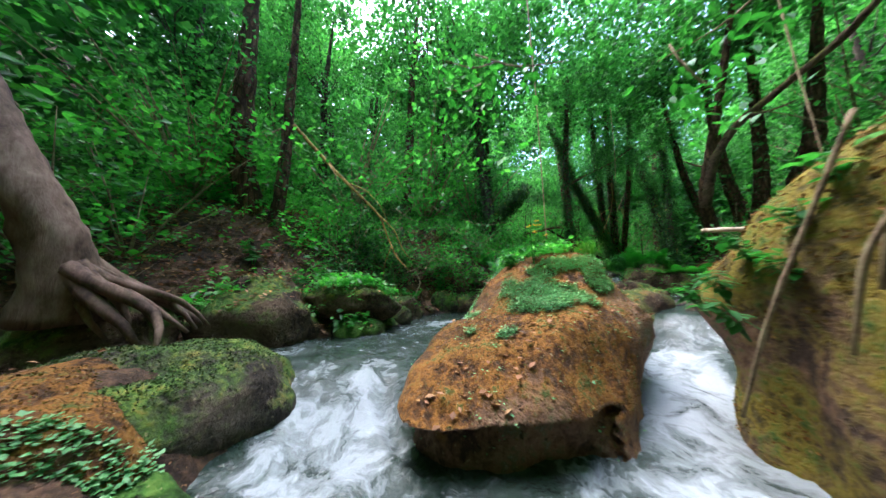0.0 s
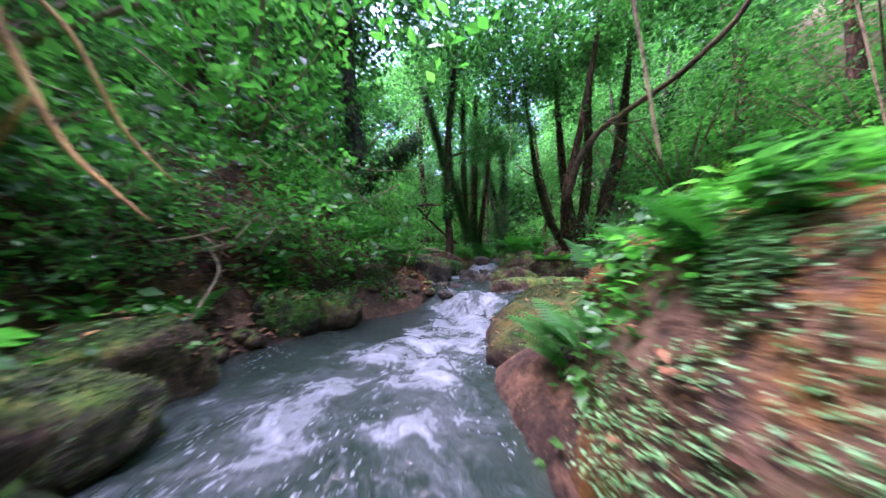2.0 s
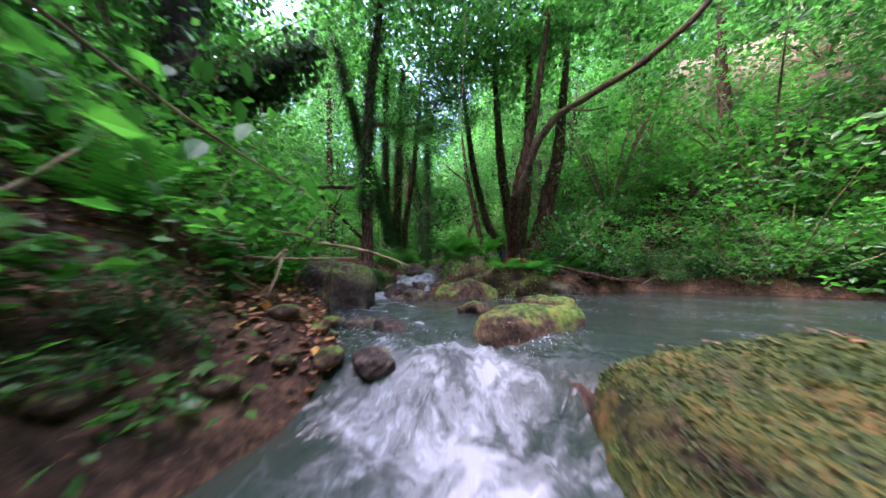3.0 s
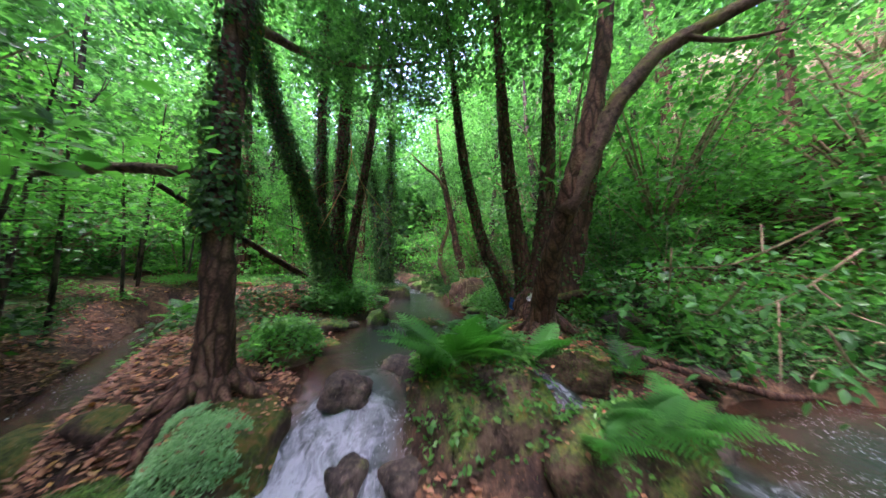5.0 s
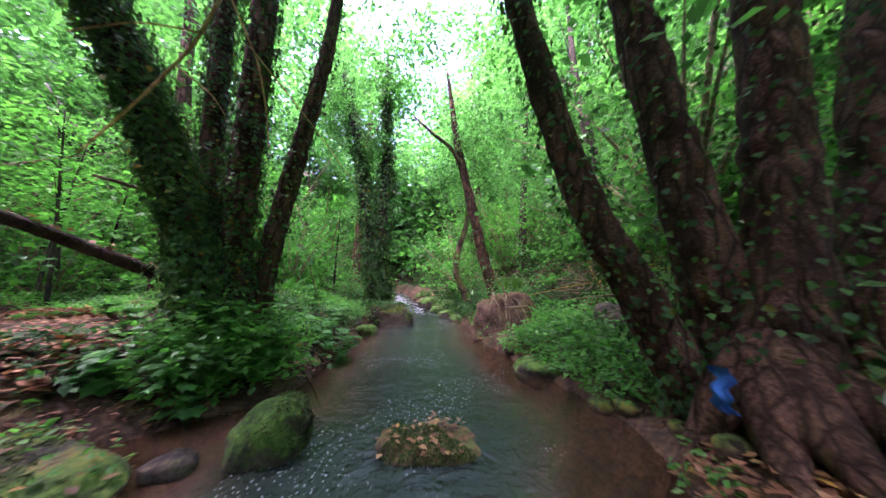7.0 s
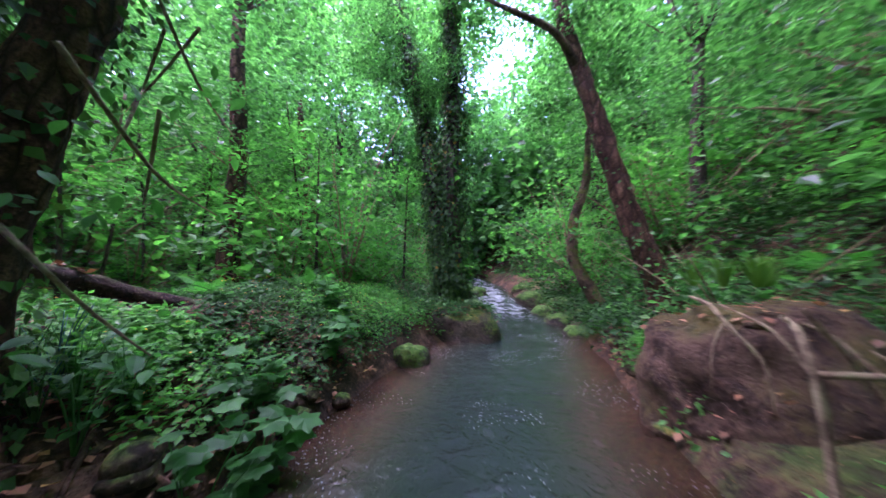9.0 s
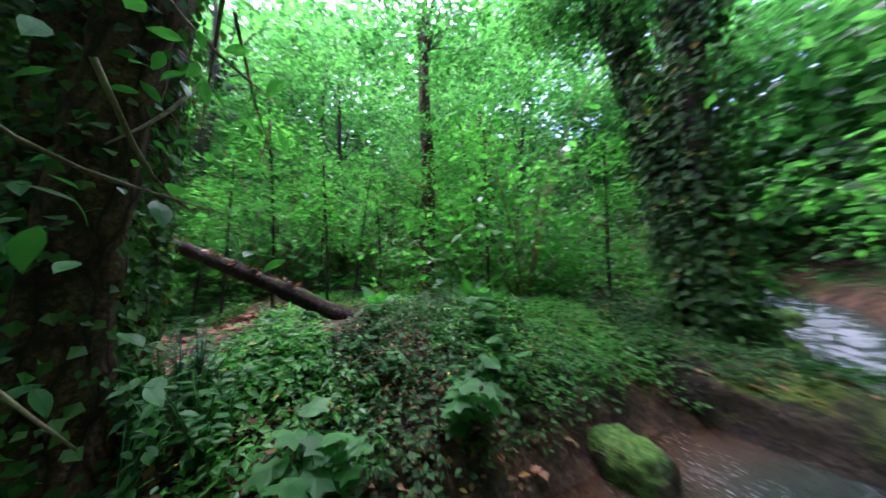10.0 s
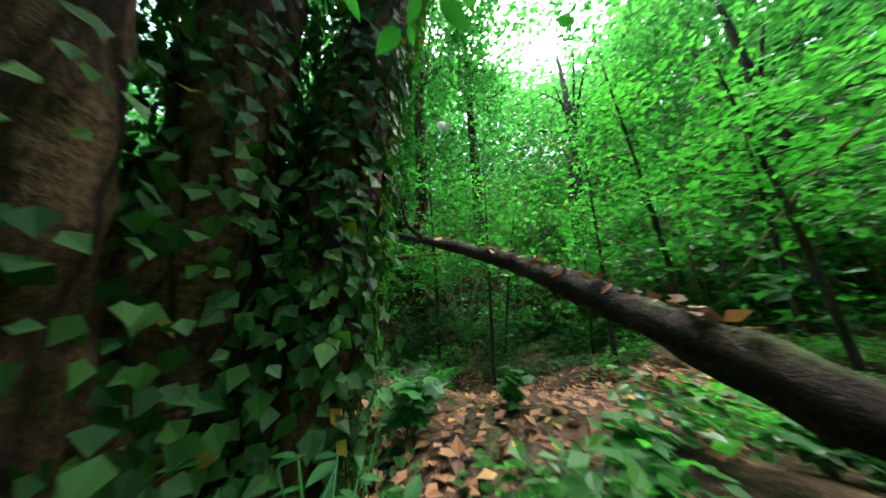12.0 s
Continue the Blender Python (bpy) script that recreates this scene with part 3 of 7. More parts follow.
def water_sheet():
    xs, ys = np.arange(-5.5, 8.0, 0.035), np.arange(-9.0, 19.0, 0.035)
    gx, gy = np.meshgrid(xs, ys)
    d, lev, foam, along, across = stream(gx, gy)
    p = np.stack([along * 1.3, across * 3.5, 0 * along], -1).reshape(-1, 3)
    q = np.stack([gx, gy, 0 * gx], -1).reshape(-1, 3)
    current = np.clip((gx + 0.15) / 0.5, 0.25, 1)
    foam = foam * np.where((gy > -3.3) & (gy < -0.9) & (gx < 0.4), current, 1)
    shallow = sum(np.exp(-((gx - a) / b) ** 2 - ((gy - c) / e) ** 2) for a, b, c, e in ((-1.2, 0.6, 4.75, 0.75), (1.0, 0.18, 7.2, 0.9), (1.3, 0.4, 5.0, 0.5)))
    foam = foam * (0.35 + 0.65 * np.clip(-d / np.where(gy < 0.5, 0.22, 0.42), 0, 1))
    chop = (wave(p, 31, 5.0, 3)).reshape(gx.shape) * 0.024 + wave(q, 32, 11.0, 2).reshape(gx.shape) * 0.014
    z = lev + chop * np.clip(foam, 0, 1) ** 1.3 + wave(q, 33, 9.0, 2).reshape(gx.shape) * 0.0022
    keep = d < 0.12
    n = len(xs)
    cell = keep[:-1, :-1] | keep[1:, :-1] | keep[:-1, 1:] | keep[1:, 1:]
    i, j = np.nonzero(cell)
    f = np.stack([i * n + j, i * n + j + 1, (i + 1) * n + j + 1, (i + 1) * n + j], -1)
    used = np.unique(f)
    back = np.zeros(gx.size, np.int64)
    back[used] = np.arange(len(used))
    v = np.stack([gx, gy, z], -1).reshape(-1, 3)[used]
    me = mesh_np("water", v, back[f], True)
    for key, val in (("foam", foam), ("depth", np.clip(-d / 0.8 + foam * 1.3 - 0.05 - 1.1 * shallow + 0.7 * np.clip((1.2 - gy) / 0.8, 0, 1), 0.06, 1))):
        a = me.attributes.new(key, "FLOAT", "POINT")
        a.data.foreach_set("value", val.ravel()[used].astype(np.float32))
    return tagged(link("water", me, M_WATER), "murky green stream with white foaming cascades", "water", kind="structure")


water_sheet()

# ---- rocks of the lower cascade ----


def boulder_shape(p):
    """High at the back, sloping to a low undercut nose."""
    u = p[:, 1]
    top = np.interp(u, [-1.1, -0.8, -0.3, 0.2, 0.6, 1.1], [0.15, 0.32, 0.66, 0.95, 1.05, 0.9])
    z = np.where(p[:, 2] > 0, p[:, 2] * top, p[:, 2])
    wide = np.interp(u, [-1.1, -0.8, -0.4, 0.2, 1.0], [0.55, 0.68, 0.95, 1.0, 0.85])
    side = np.where(p[:, 0] < 0, 0.3, 0.14) * np.clip(z, 0, 1)
    under = np.where((z < 0.05) & (u < -0.5), 0.86, 1.0)
    half = np.where(p[:, 0] < 0, 0.76, 1.22)
    z = z * (1 + 0.12 * np.clip(p[:, 0] + 0.2, 0, 1) * (z > 0))
    return np.stack([p[:, 0] * wide * half * (1 - side), u * under, z], 1)


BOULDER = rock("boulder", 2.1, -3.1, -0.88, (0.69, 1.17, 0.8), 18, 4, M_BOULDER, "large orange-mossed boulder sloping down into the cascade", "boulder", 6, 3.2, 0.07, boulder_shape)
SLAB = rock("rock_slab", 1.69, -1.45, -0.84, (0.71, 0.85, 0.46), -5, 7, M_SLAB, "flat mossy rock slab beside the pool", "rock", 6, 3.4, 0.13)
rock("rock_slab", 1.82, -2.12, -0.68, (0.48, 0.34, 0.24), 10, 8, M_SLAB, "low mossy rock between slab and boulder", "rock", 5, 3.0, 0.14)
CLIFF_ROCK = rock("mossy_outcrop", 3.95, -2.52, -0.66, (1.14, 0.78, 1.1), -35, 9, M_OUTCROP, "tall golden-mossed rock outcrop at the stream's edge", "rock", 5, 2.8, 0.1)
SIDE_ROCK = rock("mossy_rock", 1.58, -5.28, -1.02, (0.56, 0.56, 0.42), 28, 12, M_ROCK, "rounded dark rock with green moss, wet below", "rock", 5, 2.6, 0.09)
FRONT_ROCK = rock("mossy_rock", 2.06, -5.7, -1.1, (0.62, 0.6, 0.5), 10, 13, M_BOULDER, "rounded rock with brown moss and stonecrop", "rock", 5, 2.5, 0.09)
rock("mossy_rock", 2.35, -5.3, -1.2, (0.4, 0.4, 0.35), 40, 14, M_ROCK_GREEN, "low green-mossed rock at the water's edge", "rock", 5, 2.4, 0.09)
BANK_A = rock("bank_block", 0.3, -5.05, -0.72, (0.5, 0.5, 0.46), 12, 15, M_BANK, "blocky earth-covered rock in the bank", "rock", 5, 3.2, 0.26)
BANK_B = rock("overhang_rock", 0.12, -4.1, -0.52, (0.42, 0.5, 0.22), -10, 16, M_BANK, "undercut mossy rock over a dark hollow", "rock", 5, 3.0, 0.28)
BANK_C = rock("mossy_rock", 0.42, -4.05, -0.85, (0.34, 0.32, 0.22), 30, 17, M_ROCK_GREEN, "smooth green-mossed rock in the shallows", "rock", 4, 2.4, 0.08)
SHORE_A = rock("mossy_rock", 0.02, -3.45, -0.75, (0.26, 0.22, 0.2), 60, 18, M_ROCK, "small dark mossy rock", "rock")
rock("mossy_rock", 0.2, -3.6, -0.86, (0.2, 0.14, 0.12), 20, 19, M_ROCK_GREEN, "small flat green rock", "rock")
SHORE_B = rock("mossy_rock", -0.4, -3.22, -0.72, (0.34, 0.3, 0.3), 10, 20, M_BANK, "dark damp rock under the bank", "rock")
SHORE_C = rock("mossy_rock", -0.74, -2.2, -0.64, (0.3, 0.25, 0.24), 70, 21, M_ROCK_GREEN, "green-mossed rock at the waterline", "rock")
SHORE_D = rock("mossy_rock", -0.56, -1.84, -0.68, (0.26, 0.22, 0.2), 15, 22, M_BANK, "rounded green-mossed rock at the shore", "rock")
rock("boulder", 0.75, -5.9, -0.75, (0.35, 0.4, 0.3), 15, 23, M_BANK, "mossed bank stone below tree roots", "rock")
rock("mossy_rock", 0.25, -6.1, -0.7, (0.6, 0.5, 0.3), 15, 24, M_BANK, "flat green rock under the tree", "rock")
for k, (x, y, z, s) in enumerate([(2.62, -1.02, -0.54, 0.1), (2.78, -0.85, -0.57, 0.1), (2.34, -0.8, -0.55, 0.1), (0.1, -0.6, -0.58, 0.09), (0.04, -0.14, -0.52, 0.12), (0.62, 0.62, -0.5, 0.13), (0.35, 2.05, -0.47, 0.24), (0.52, 0.85, -0.54, 0.1), (-0.24, 0.02, -0.53, 0.1), (-0.2, 1.7, -0.46, 0.17), (-0.5, 0.12, -0.55, 0.1)]):
    rock("stream_stone", x, y, z, (s * 1.25, s * 0.95, s * 0.72), k * 47, 30 + k, M_ROCK_BARE if k not in (5, 6) else M_BANK, "dark wet stone standing in the rapids", "stone", 4, 3.2, 0.2, group="stones in the rapids")
rock("flat_rock", 0.97, -0.03, -0.53, (0.44, 0.22, 0.19), 36, 145, M_BANK, "flat brown rock with moss and fallen leaves in the rapids", "rock", 5, 3.4, 0.12)
rock("flat_rock", 1.42, 0.86, -0.52, (0.28, 0.17, 0.15), 5, 146, M_BANK, "low brown rock at the head of the rapids", "rock", 5, 3.0, 0.14)
rock("boulder", -0.98, 0.85, -0.36, (0.54, 0.34, 0.4), 20, 45, M_ROCK, "dark rock with leaves and moss at the bank", "rock", 5, 3.2, 0.09)

# ---- rocks round the middle cascade ----
FERN_BLOCK = rock("fern_block", 1.4, 2.58, -0.34, (0.58, 0.28, 0.37), 12, 56, M_BANK, "mossy brown block below the ferns", "rock", 5, 3.4, 0.12)
MOUND = rock("mossy_mound", 1.7, 3.58, -0.1, (0.34, 0.24, 0.26), -20, 57, M_BANK, "low mossy mound strewn with fallen leaves", "rock", 5, 2.8, 0.1)
FERN_ROCK = rock("fern_rock", 0.62, 2.95, -0.35, (0.56, 0.6, 0.62), 15, 51, M_BANK, "mossy boulder crowned with ferns between two falls", "boulder", 5, 2.8, 0.1)
rock("mossy_rock", 0.2, 3.45, -0.25, (0.26, 0.3, 0.34), 0, 52, M_ROCK, "dark wet rock at the lip of the fall", "rock", 5)
rock("mossy_rock", 0.7, 2.15, -0.55, (0.36, 0.3, 0.32), 25, 53, M_BANK, "low brown rock below the ferns", "rock", 5)
HERB_ROCK = rock("mossy_rock", -1.22, 3.72, -0.02, (0.27, 0.24, 0.26), 10, 58, M_BANK, "small brown rock under a heap of herbs", "rock", 5, 2.6, 0.12)
rock("mossy_rock", -1.72, 3.85, 0.05, (0.22, 0.18, 0.2), 40, 59, M_SLAB, "small gold-mossed rock on the island", "rock", 5, 2.6, 0.1)
ISLAND_ROCK = rock("mossy_rock", -1.12, 2.85, -0.42, (0.4, 0.46, 0.38), 30, 54, M_SLAB, "rock bright with stonecrop and fallen leaves", "rock", 5, 2.5, 0.09)
LOW_GREEN = rock("mossy_rock", -1.58, 2.38, -0.52, (0.42, 0.3, 0.27), 35, 55, M_ROCK_GREEN, "green-mossed rock sprinkled with leaves", "rock", 5)
for k, (x, y, z, s, m) in enumerate([(-0.38, 3.08, -0.08, 0.16, M_ROCK_BARE), (-0.27, 2.62, -0.35, 0.11, M_ROCK_BARE), (-0.45, 2.0, -0.46, 0.24, M_ROCK_BARE), (0.12, 2.6, -0.4, 0.16, M_ROCK_BARE), (-0.05, 3.55, -0.06, 0.14, M_ROCK_BARE), (0.25, 2.15, -0.52, 0.17, M_ROCK_BARE), (-2.2, 2.9, -0.4, 0.26, M_SLAB), (-1.7, 3.0, -0.25, 0.28, M_SLAB), (-2.6, 3.6, -0.42, 0.2, M_BANK), (-3.9, 4.0, -0.3, 0.25, M_BANK), (2.6, 3.85, -0.1, 0.16, M_ROCK_BARE), (2.3, 3.1, -0.5, 0.24, M_ROCK_BARE)]):
    rock("stream_stone", x, y, z, (s * 1.2, s, s * 0.8), k * 61, 60 + k, m, "mossy stone beside the falls", "stone", 4, 3.2, 0.2, group="stones by the falls")

# ---- rocks round the quiet pool ----
POOL_STONE = rock("pool_stone", 0.22, 5.5, -0.03, (0.32, 0.17, 0.11), 8, 81, M_ROCK_SOIL, "flat stone in the pool topped with moss and leaves", "stone", 5, 2.6, 0.12)
GREEN_A = rock("green_stone", -0.62, 5.48, 0.05, (0.19, 0.2, 0.2), 0, 82, M_ROCK_GREEN, "round stone wholly covered in green moss", "stone", 5, 2.4, 0.07)
rock("bank_ledge", 1.45, 6.75, 0.0, (0.42, 0.3, 0.14), -10, 83, M_ROCK_GREEN, "mossy ledge at the pool's edge", "rock", 4)
rock("grey_stone", -1.0, 5.3, 0.03, (0.1, 0.07, 0.05), 20, 84, M_ROCK_BARE, "small grey flat stone on the shore", "stone")
BAR = rock("gravel_bar", -1.15, 4.25, -0.04, (0.3, 0.22, 0.11), 20, 85, M_BANK, "low earthy bar with leaves and gravel", "rock", 4)
SHORE_E = rock("shore_slab", -1.7, 5.2, 0.02, (0.7, 0.2, 0.14), -12, 86, M_ROCK, "flat mossy stone along the shore", "rock", 5)
BROAD = rock("big_mossy_rock", -1.17, 10.32, 0.06, (0.74, 0.42, 0.45), 7, 87, M_ROCK, "broad flat-sided rock covered in moss and leaves", "rock", 5, 4.5, 0.06)
GREEN_B = rock("green_stone", -1.15, 8.98, 0.03, (0.22, 0.2, 0.17), 0, 88, M_ROCK_GREEN, "low round stone covered in green moss", "stone", 5, 2.4, 0.07)
ROOT_BOULDER = rock("root_boulder", 1.42, 8.58, 0.22, (0.56, 0.52, 0.56), 25, 89, M_ROOTROCK, "earthy boulder with bare roots trailing over it", "boulder", 5, 2.5, 0.1)
for k, (x, y, z, s) in enumerate([(0.75, 11.0, 0.05, 0.3), (0.5, 12.0, 0.1, 0.35), (0.2, 12.8, 0.15, 0.35), (-0.1, 13.8, 0.35, 0.45), (0.6, 13.0, 0.3, 0.4), (-0.5, 15.2, 0.55, 0.5), (1.1, 11.8, 0.2, 0.4), (-1.5, 12.3, 0.25, 0.4), (-2.0, 14.2, 0.5, 0.45), (1.0, 10.2, 0.02, 0.22)]):
    rock("mossy_rock", x, y, z - 0.08, (s, s * 0.85, s * 0.6), k * 53, 90 + k, M_ROCK_GREEN, "mossy rock at the upstream rapids", "rock", 4, group="rocks by the upper rapids")
for k, (x, y, s) in enumerate([(2.9, 4.4, 0.35), (3.5, 4.9, 0.45), (2.6, 7.3, 0.3), (3.1, 3.6, 0.2), (3.9, 4.3, 0.4)]):
    rock("mossy_rock", x, y, ground_at(x, y) + 0.1, (s * 1.1, s * 0.9, s * 0.6), k * 37, 110 + k, M_ROCK_BARE, "dark mossy rock on the leafy slope", "rock", 4, group="rocks on the slope")

# ---- trees ----


def limb_parts(parent, specs, material, name="limb", sides=8):
    for k, (pts, radii) in enumerate(specs):
        v, f = tube(pts, radii, sides, k, 0.1)
        link(name, mesh_np(name, v, f, True), material, parent)


def ivy_on(parent, pts, radii, count, seed, size=0.06, spread=0.1):
    """Ivy leaves standing off a trunk."""
    rng = np.random.default_rng(seed)
    pts, radii = np.array(pts, float), np.array(radii, float)
    s = np.r_[0, np.cumsum(np.linalg.norm(np.diff(pts, axis=0), axis=1))]
    u = rng.random(count) ** 1.6 * s[-1]
    c = np.stack([np.interp(u, s, pts[:, i]) for i in range(3)], 1)
    r = np.interp(u, s, radii)
    th = rng.uniform(0, 2 * np.pi, count)
    off = r * 1.18 + np.abs(rng.normal(0, spread, count)) * (0.5 + 0.8 * np.abs(wave(c, seed, 2.5, 2)))
    p = c + np.stack([np.cos(th) * off, np.sin(th) * off, rng.normal(0, 0.05, count)], 1)
    keep = wave(np.c_[th, u * 1.6, 0 * u], seed + 1, 2.0, 2) > -1.4
    p, a = p[keep], th[keep]
    m = len(p)
    out = np.stack([np.cos(a), np.sin(a), rng.normal(0.35, 0.3, m)], 1) + rng.normal(0, 0.25, (m, 3))
    out /= np.linalg.norm(out, axis=1)[:, None]
    down = np.stack([rng.normal(0, 0.6, m), rng.normal(0, 0.6, m), np.full(m, -1.0)], 1)
    d = down - (down * out).sum(1)[:, None] * out
    d /= np.linalg.norm(d, axis=1)[:, None]
    side = np.cross(d, out)
    ln = size * rng.uniform(0.6, 1.35, (m, 1))
    v = np.stack([p, p + d * ln * 0.38 + side * ln * 0.46 + out * ln * 0.1, p + d * ln * 1.05, p + d * ln * 0.38 - side * ln * 0.46 + out * ln * 0.1], 1).reshape(-1, 3)
    link("ivy", mesh_np("ivy", v, np.arange(4 * m).reshape(-1, 4)), M_LEAF_DARK, parent, "dark glossy ivy leaves")


def crown_mesh(seed, rx, rz, clumps, per, size, low=-0.6):
    """A crown of many leaf clumps with gaps, about its own centre."""
    rng = np.random.default_rng(seed)
    c = rng.normal(size=(clumps * 3, 3))
    c /= np.linalg.norm(c, axis=1)[:, None]
    c *= rng.uniform(0.35, 1.0, (len(c), 1)) ** 0.6
    c = c[(wave(c, seed, 3.0, 2) > -0.25) & (c[:, 2] > low)][:clumps] * np.array([rx, rx, rz])
    n = len(c)
    p = np.repeat(c, per, 0) + rng.normal(size=(n * per, 3)) * np.repeat(rng.uniform(0.16, 0.4, (n, 1)), per, 0) * np.array([1.2, 1.2, 0.55])
    v, f = leaf_quads(p, size, rng, 0.55, 0.6, 0.3)
    return mesh_np("crown", v, f), c


def twig_mesh(anchor, targets, r0, rng):
    parts = []
    for tgt in targets:
        tgt = anchor + (tgt - anchor) * rng.uniform(0.45, 0.8)
        mid = (anchor + tgt) / 2 + rng.normal(0, 0.3, 3) + np.array([0, 0, 0.2])
        parts.append(tube([anchor, mid, tgt], [r0, r0 * 0.55, r0 * 0.15], 5, 0, 0, 0.4))
    return mesh_np("branchwork", *join(parts), True)


SMALL_CROWN = crown_mesh(207, 2.0, 1.6, 60, 30, 0.16)[0]
CROWNS = [crown_mesh(201, 2.4, 2.1, 140, 28, 0.16), crown_mesh(202, 2.0, 2.7, 140, 28, 0.15), crown_mesh(203, 2.9, 1.8, 150, 28, 0.16)]


def add_crown(parent, x, y, z, kind, s=1.0, rz=0, material=None):
    me, _ = CROWNS[kind]
    if material is not None:
        me = me.copy()
        me.materials.clear()
    ob = link("crown", me, material or M_LEAF, parent)
    ob.matrix_basis = pose(x, y, z, 0, 0, rz) @ Matrix.Diagonal((s, s, s, 1))
    return ob


def stem_tree(name, stems, label, material, ivy=0, crowns=(), limbs=(), roots=(), bare=0):
    """A tree of one or more stems, each a list of points and radii in world places."""
    x, y, z = stems[0][0][0]
    base = holder(name)
    for k, (pts, radii) in enumerate(stems):
        v, f = tube(pts, radii, 28, k + 5, 0.08, 0.06, 0.022)
        link("trunk", mesh_np("trunk", v, f, True), material, base)
        if ivy:
            ivy_on(base, pts[bare:], radii[bare:], ivy if isinstance(ivy, int) else ivy[k], int(abs(x * 100)) + k, 0.042 if material is not M_BARK_DARK else 0.07, (0.05 if material is not M_BARK_DARK else 0.11) if isinstance(ivy, int) else 0.035 + 0.04 * (k == 1))
    limb_parts(base, limbs, M_BARK_DARK if material is M_BARK_DARK else M_BARK_MOSSY)
    limb_parts(base, roots, material, "root")
    for cr in crowns:
        add_crown(base, *cr)
    return tagged(base, label, "tree")


def roots_round(x, y, z, n, r, reach, seed):
    rng = np.random.default_rng(seed)
    out = []
    for k in range(n):
        th = 2 * np.pi * (k + rng.uniform(-0.3, 0.3)) / n
        e = reach * rng.uniform(0.6, 1.2)
        mx, my, ex, ey = x + math.cos(th) * e * 0.5, y + math.sin(th) * e * 0.5, x + math.cos(th + 0.3) * e, y + math.sin(th + 0.3) * e
        out.append(([(x, y, z + r * 1.6), (x + math.cos(th) * r, y + math.sin(th) * r, z + r * 0.5), (mx, my, ground_at(mx, my) + 0.02), (ex, ey, ground_at(ex, ey) - 0.03)], [r * 0.55, r * 0.42, r * 0.25, r * 0.08]))
    return out


# leaning tree and its many-stemmed neighbour at the pool
stem_tree("leaning_tree", [([(1.76, 4.38, 0.05), (1.71, 4.25, 0.45), (1.67, 3.9, 1.0), (1.67, 3.6, 1.45), (1.73, 3.42, 1.9), (1.86, 3.35, 2.4), (2.06, 3.35, 3.2), (2.4, 3.5, 5.0), (2.75, 3.7, 7.0)], [0.2, 0.15, 0.122, 0.108, 0.1, 0.092, 0.085, 0.065, 0.04])],
          "brown leaning tree with moss and a long arching branch", M_BARK, 0,
          [(3.2, 4.2, 6.8, 0, 1.0), (2.0, 2.6, 5.8, 2, 0.8, 40)],
          [([(1.68, 3.55, 1.5), (1.84, 3.35, 2.0), (2.02, 3.22, 2.5), (2.4, 3.08, 3.0), (3.1, 2.9, 3.35), (3.75, 2.6, 3.6), (4.35, 2.1, 4.0), (4.9, 1.6, 5.0)], [0.11, 0.1, 0.085, 0.075, 0.065, 0.06, 0.05, 0.03]),
           ([(2.6, 3.0, 3.1), (2.9, 2.9, 2.95), (3.2, 2.7, 2.9)], [0.03, 0.02, 0.01])],
          roots_round(1.78, 4.35, 0.1, 8, 0.19, 0.95, 3))
stem_tree("many_stemmed_tree", [
    ([(1.85, 5.6, 0.15), (1.62, 5.55, 0.6), (1.47, 5.5, 0.9), (1.25, 5.5, 1.3), (1.1, 5.5, 1.83), (0.92, 5.5, 2.65), (0.8, 5.5, 3.4), (0.5, 5.6, 6.5)], [0.14, 0.13, 0.12, 0.11, 0.1, 0.09, 0.085, 0.03]),
    ([(2.0, 5.6, 0.15), (1.98, 5.55, 0.65), (1.94, 5.5, 1.0), (1.84, 5.5, 1.7), (1.73, 5.5, 2.5), (1.66, 5.5, 3.4), (1.5, 5.6, 7.5)], [0.2, 0.17, 0.16, 0.14, 0.13, 0.12, 0.04]),
    ([(2.1, 5.35, 0.15), (2.06, 5.3, 0.6), (2.2, 5.3, 1.3), (2.33, 5.3, 2.2), (2.4, 5.3, 3.1), (2.6, 5.3, 7.5)], [0.22, 0.18, 0.15, 0.14, 0.13, 0.04]),
    ([(2.45, 5.2, 0.15), (2.5, 5.2, 0.55), (2.72, 5.2, 1.3), (2.92, 5.2, 2.15), (3.2, 5.2, 3.1), (3.7, 5.2, 7.0)], [0.27, 0.24, 0.21, 0.19, 0.16, 0.05])],
    "ivy-hung tree of several brown stems from one stool", M_BARK, 1500,
    [(0.9, 6.2, 7.2, 1, 0.9), (0.7, 5.0, 5.4, 0, 0.65, 30), (2.6, 5.8, 7.8, 2, 1.0, 70), (4.0, 5.4, 6.6, 0, 0.9, 10)],
    [([(2.0, 5.2, 0.35), (2.5, 4.9, 0.55), (3.0, 4.8, 0.6), (3.5, 4.9, 0.62)], [0.09, 0.07, 0.06, 0.05])],
    roots_round(2.0, 5.3, 0.15, 9, 0.26, 0.8, 4))
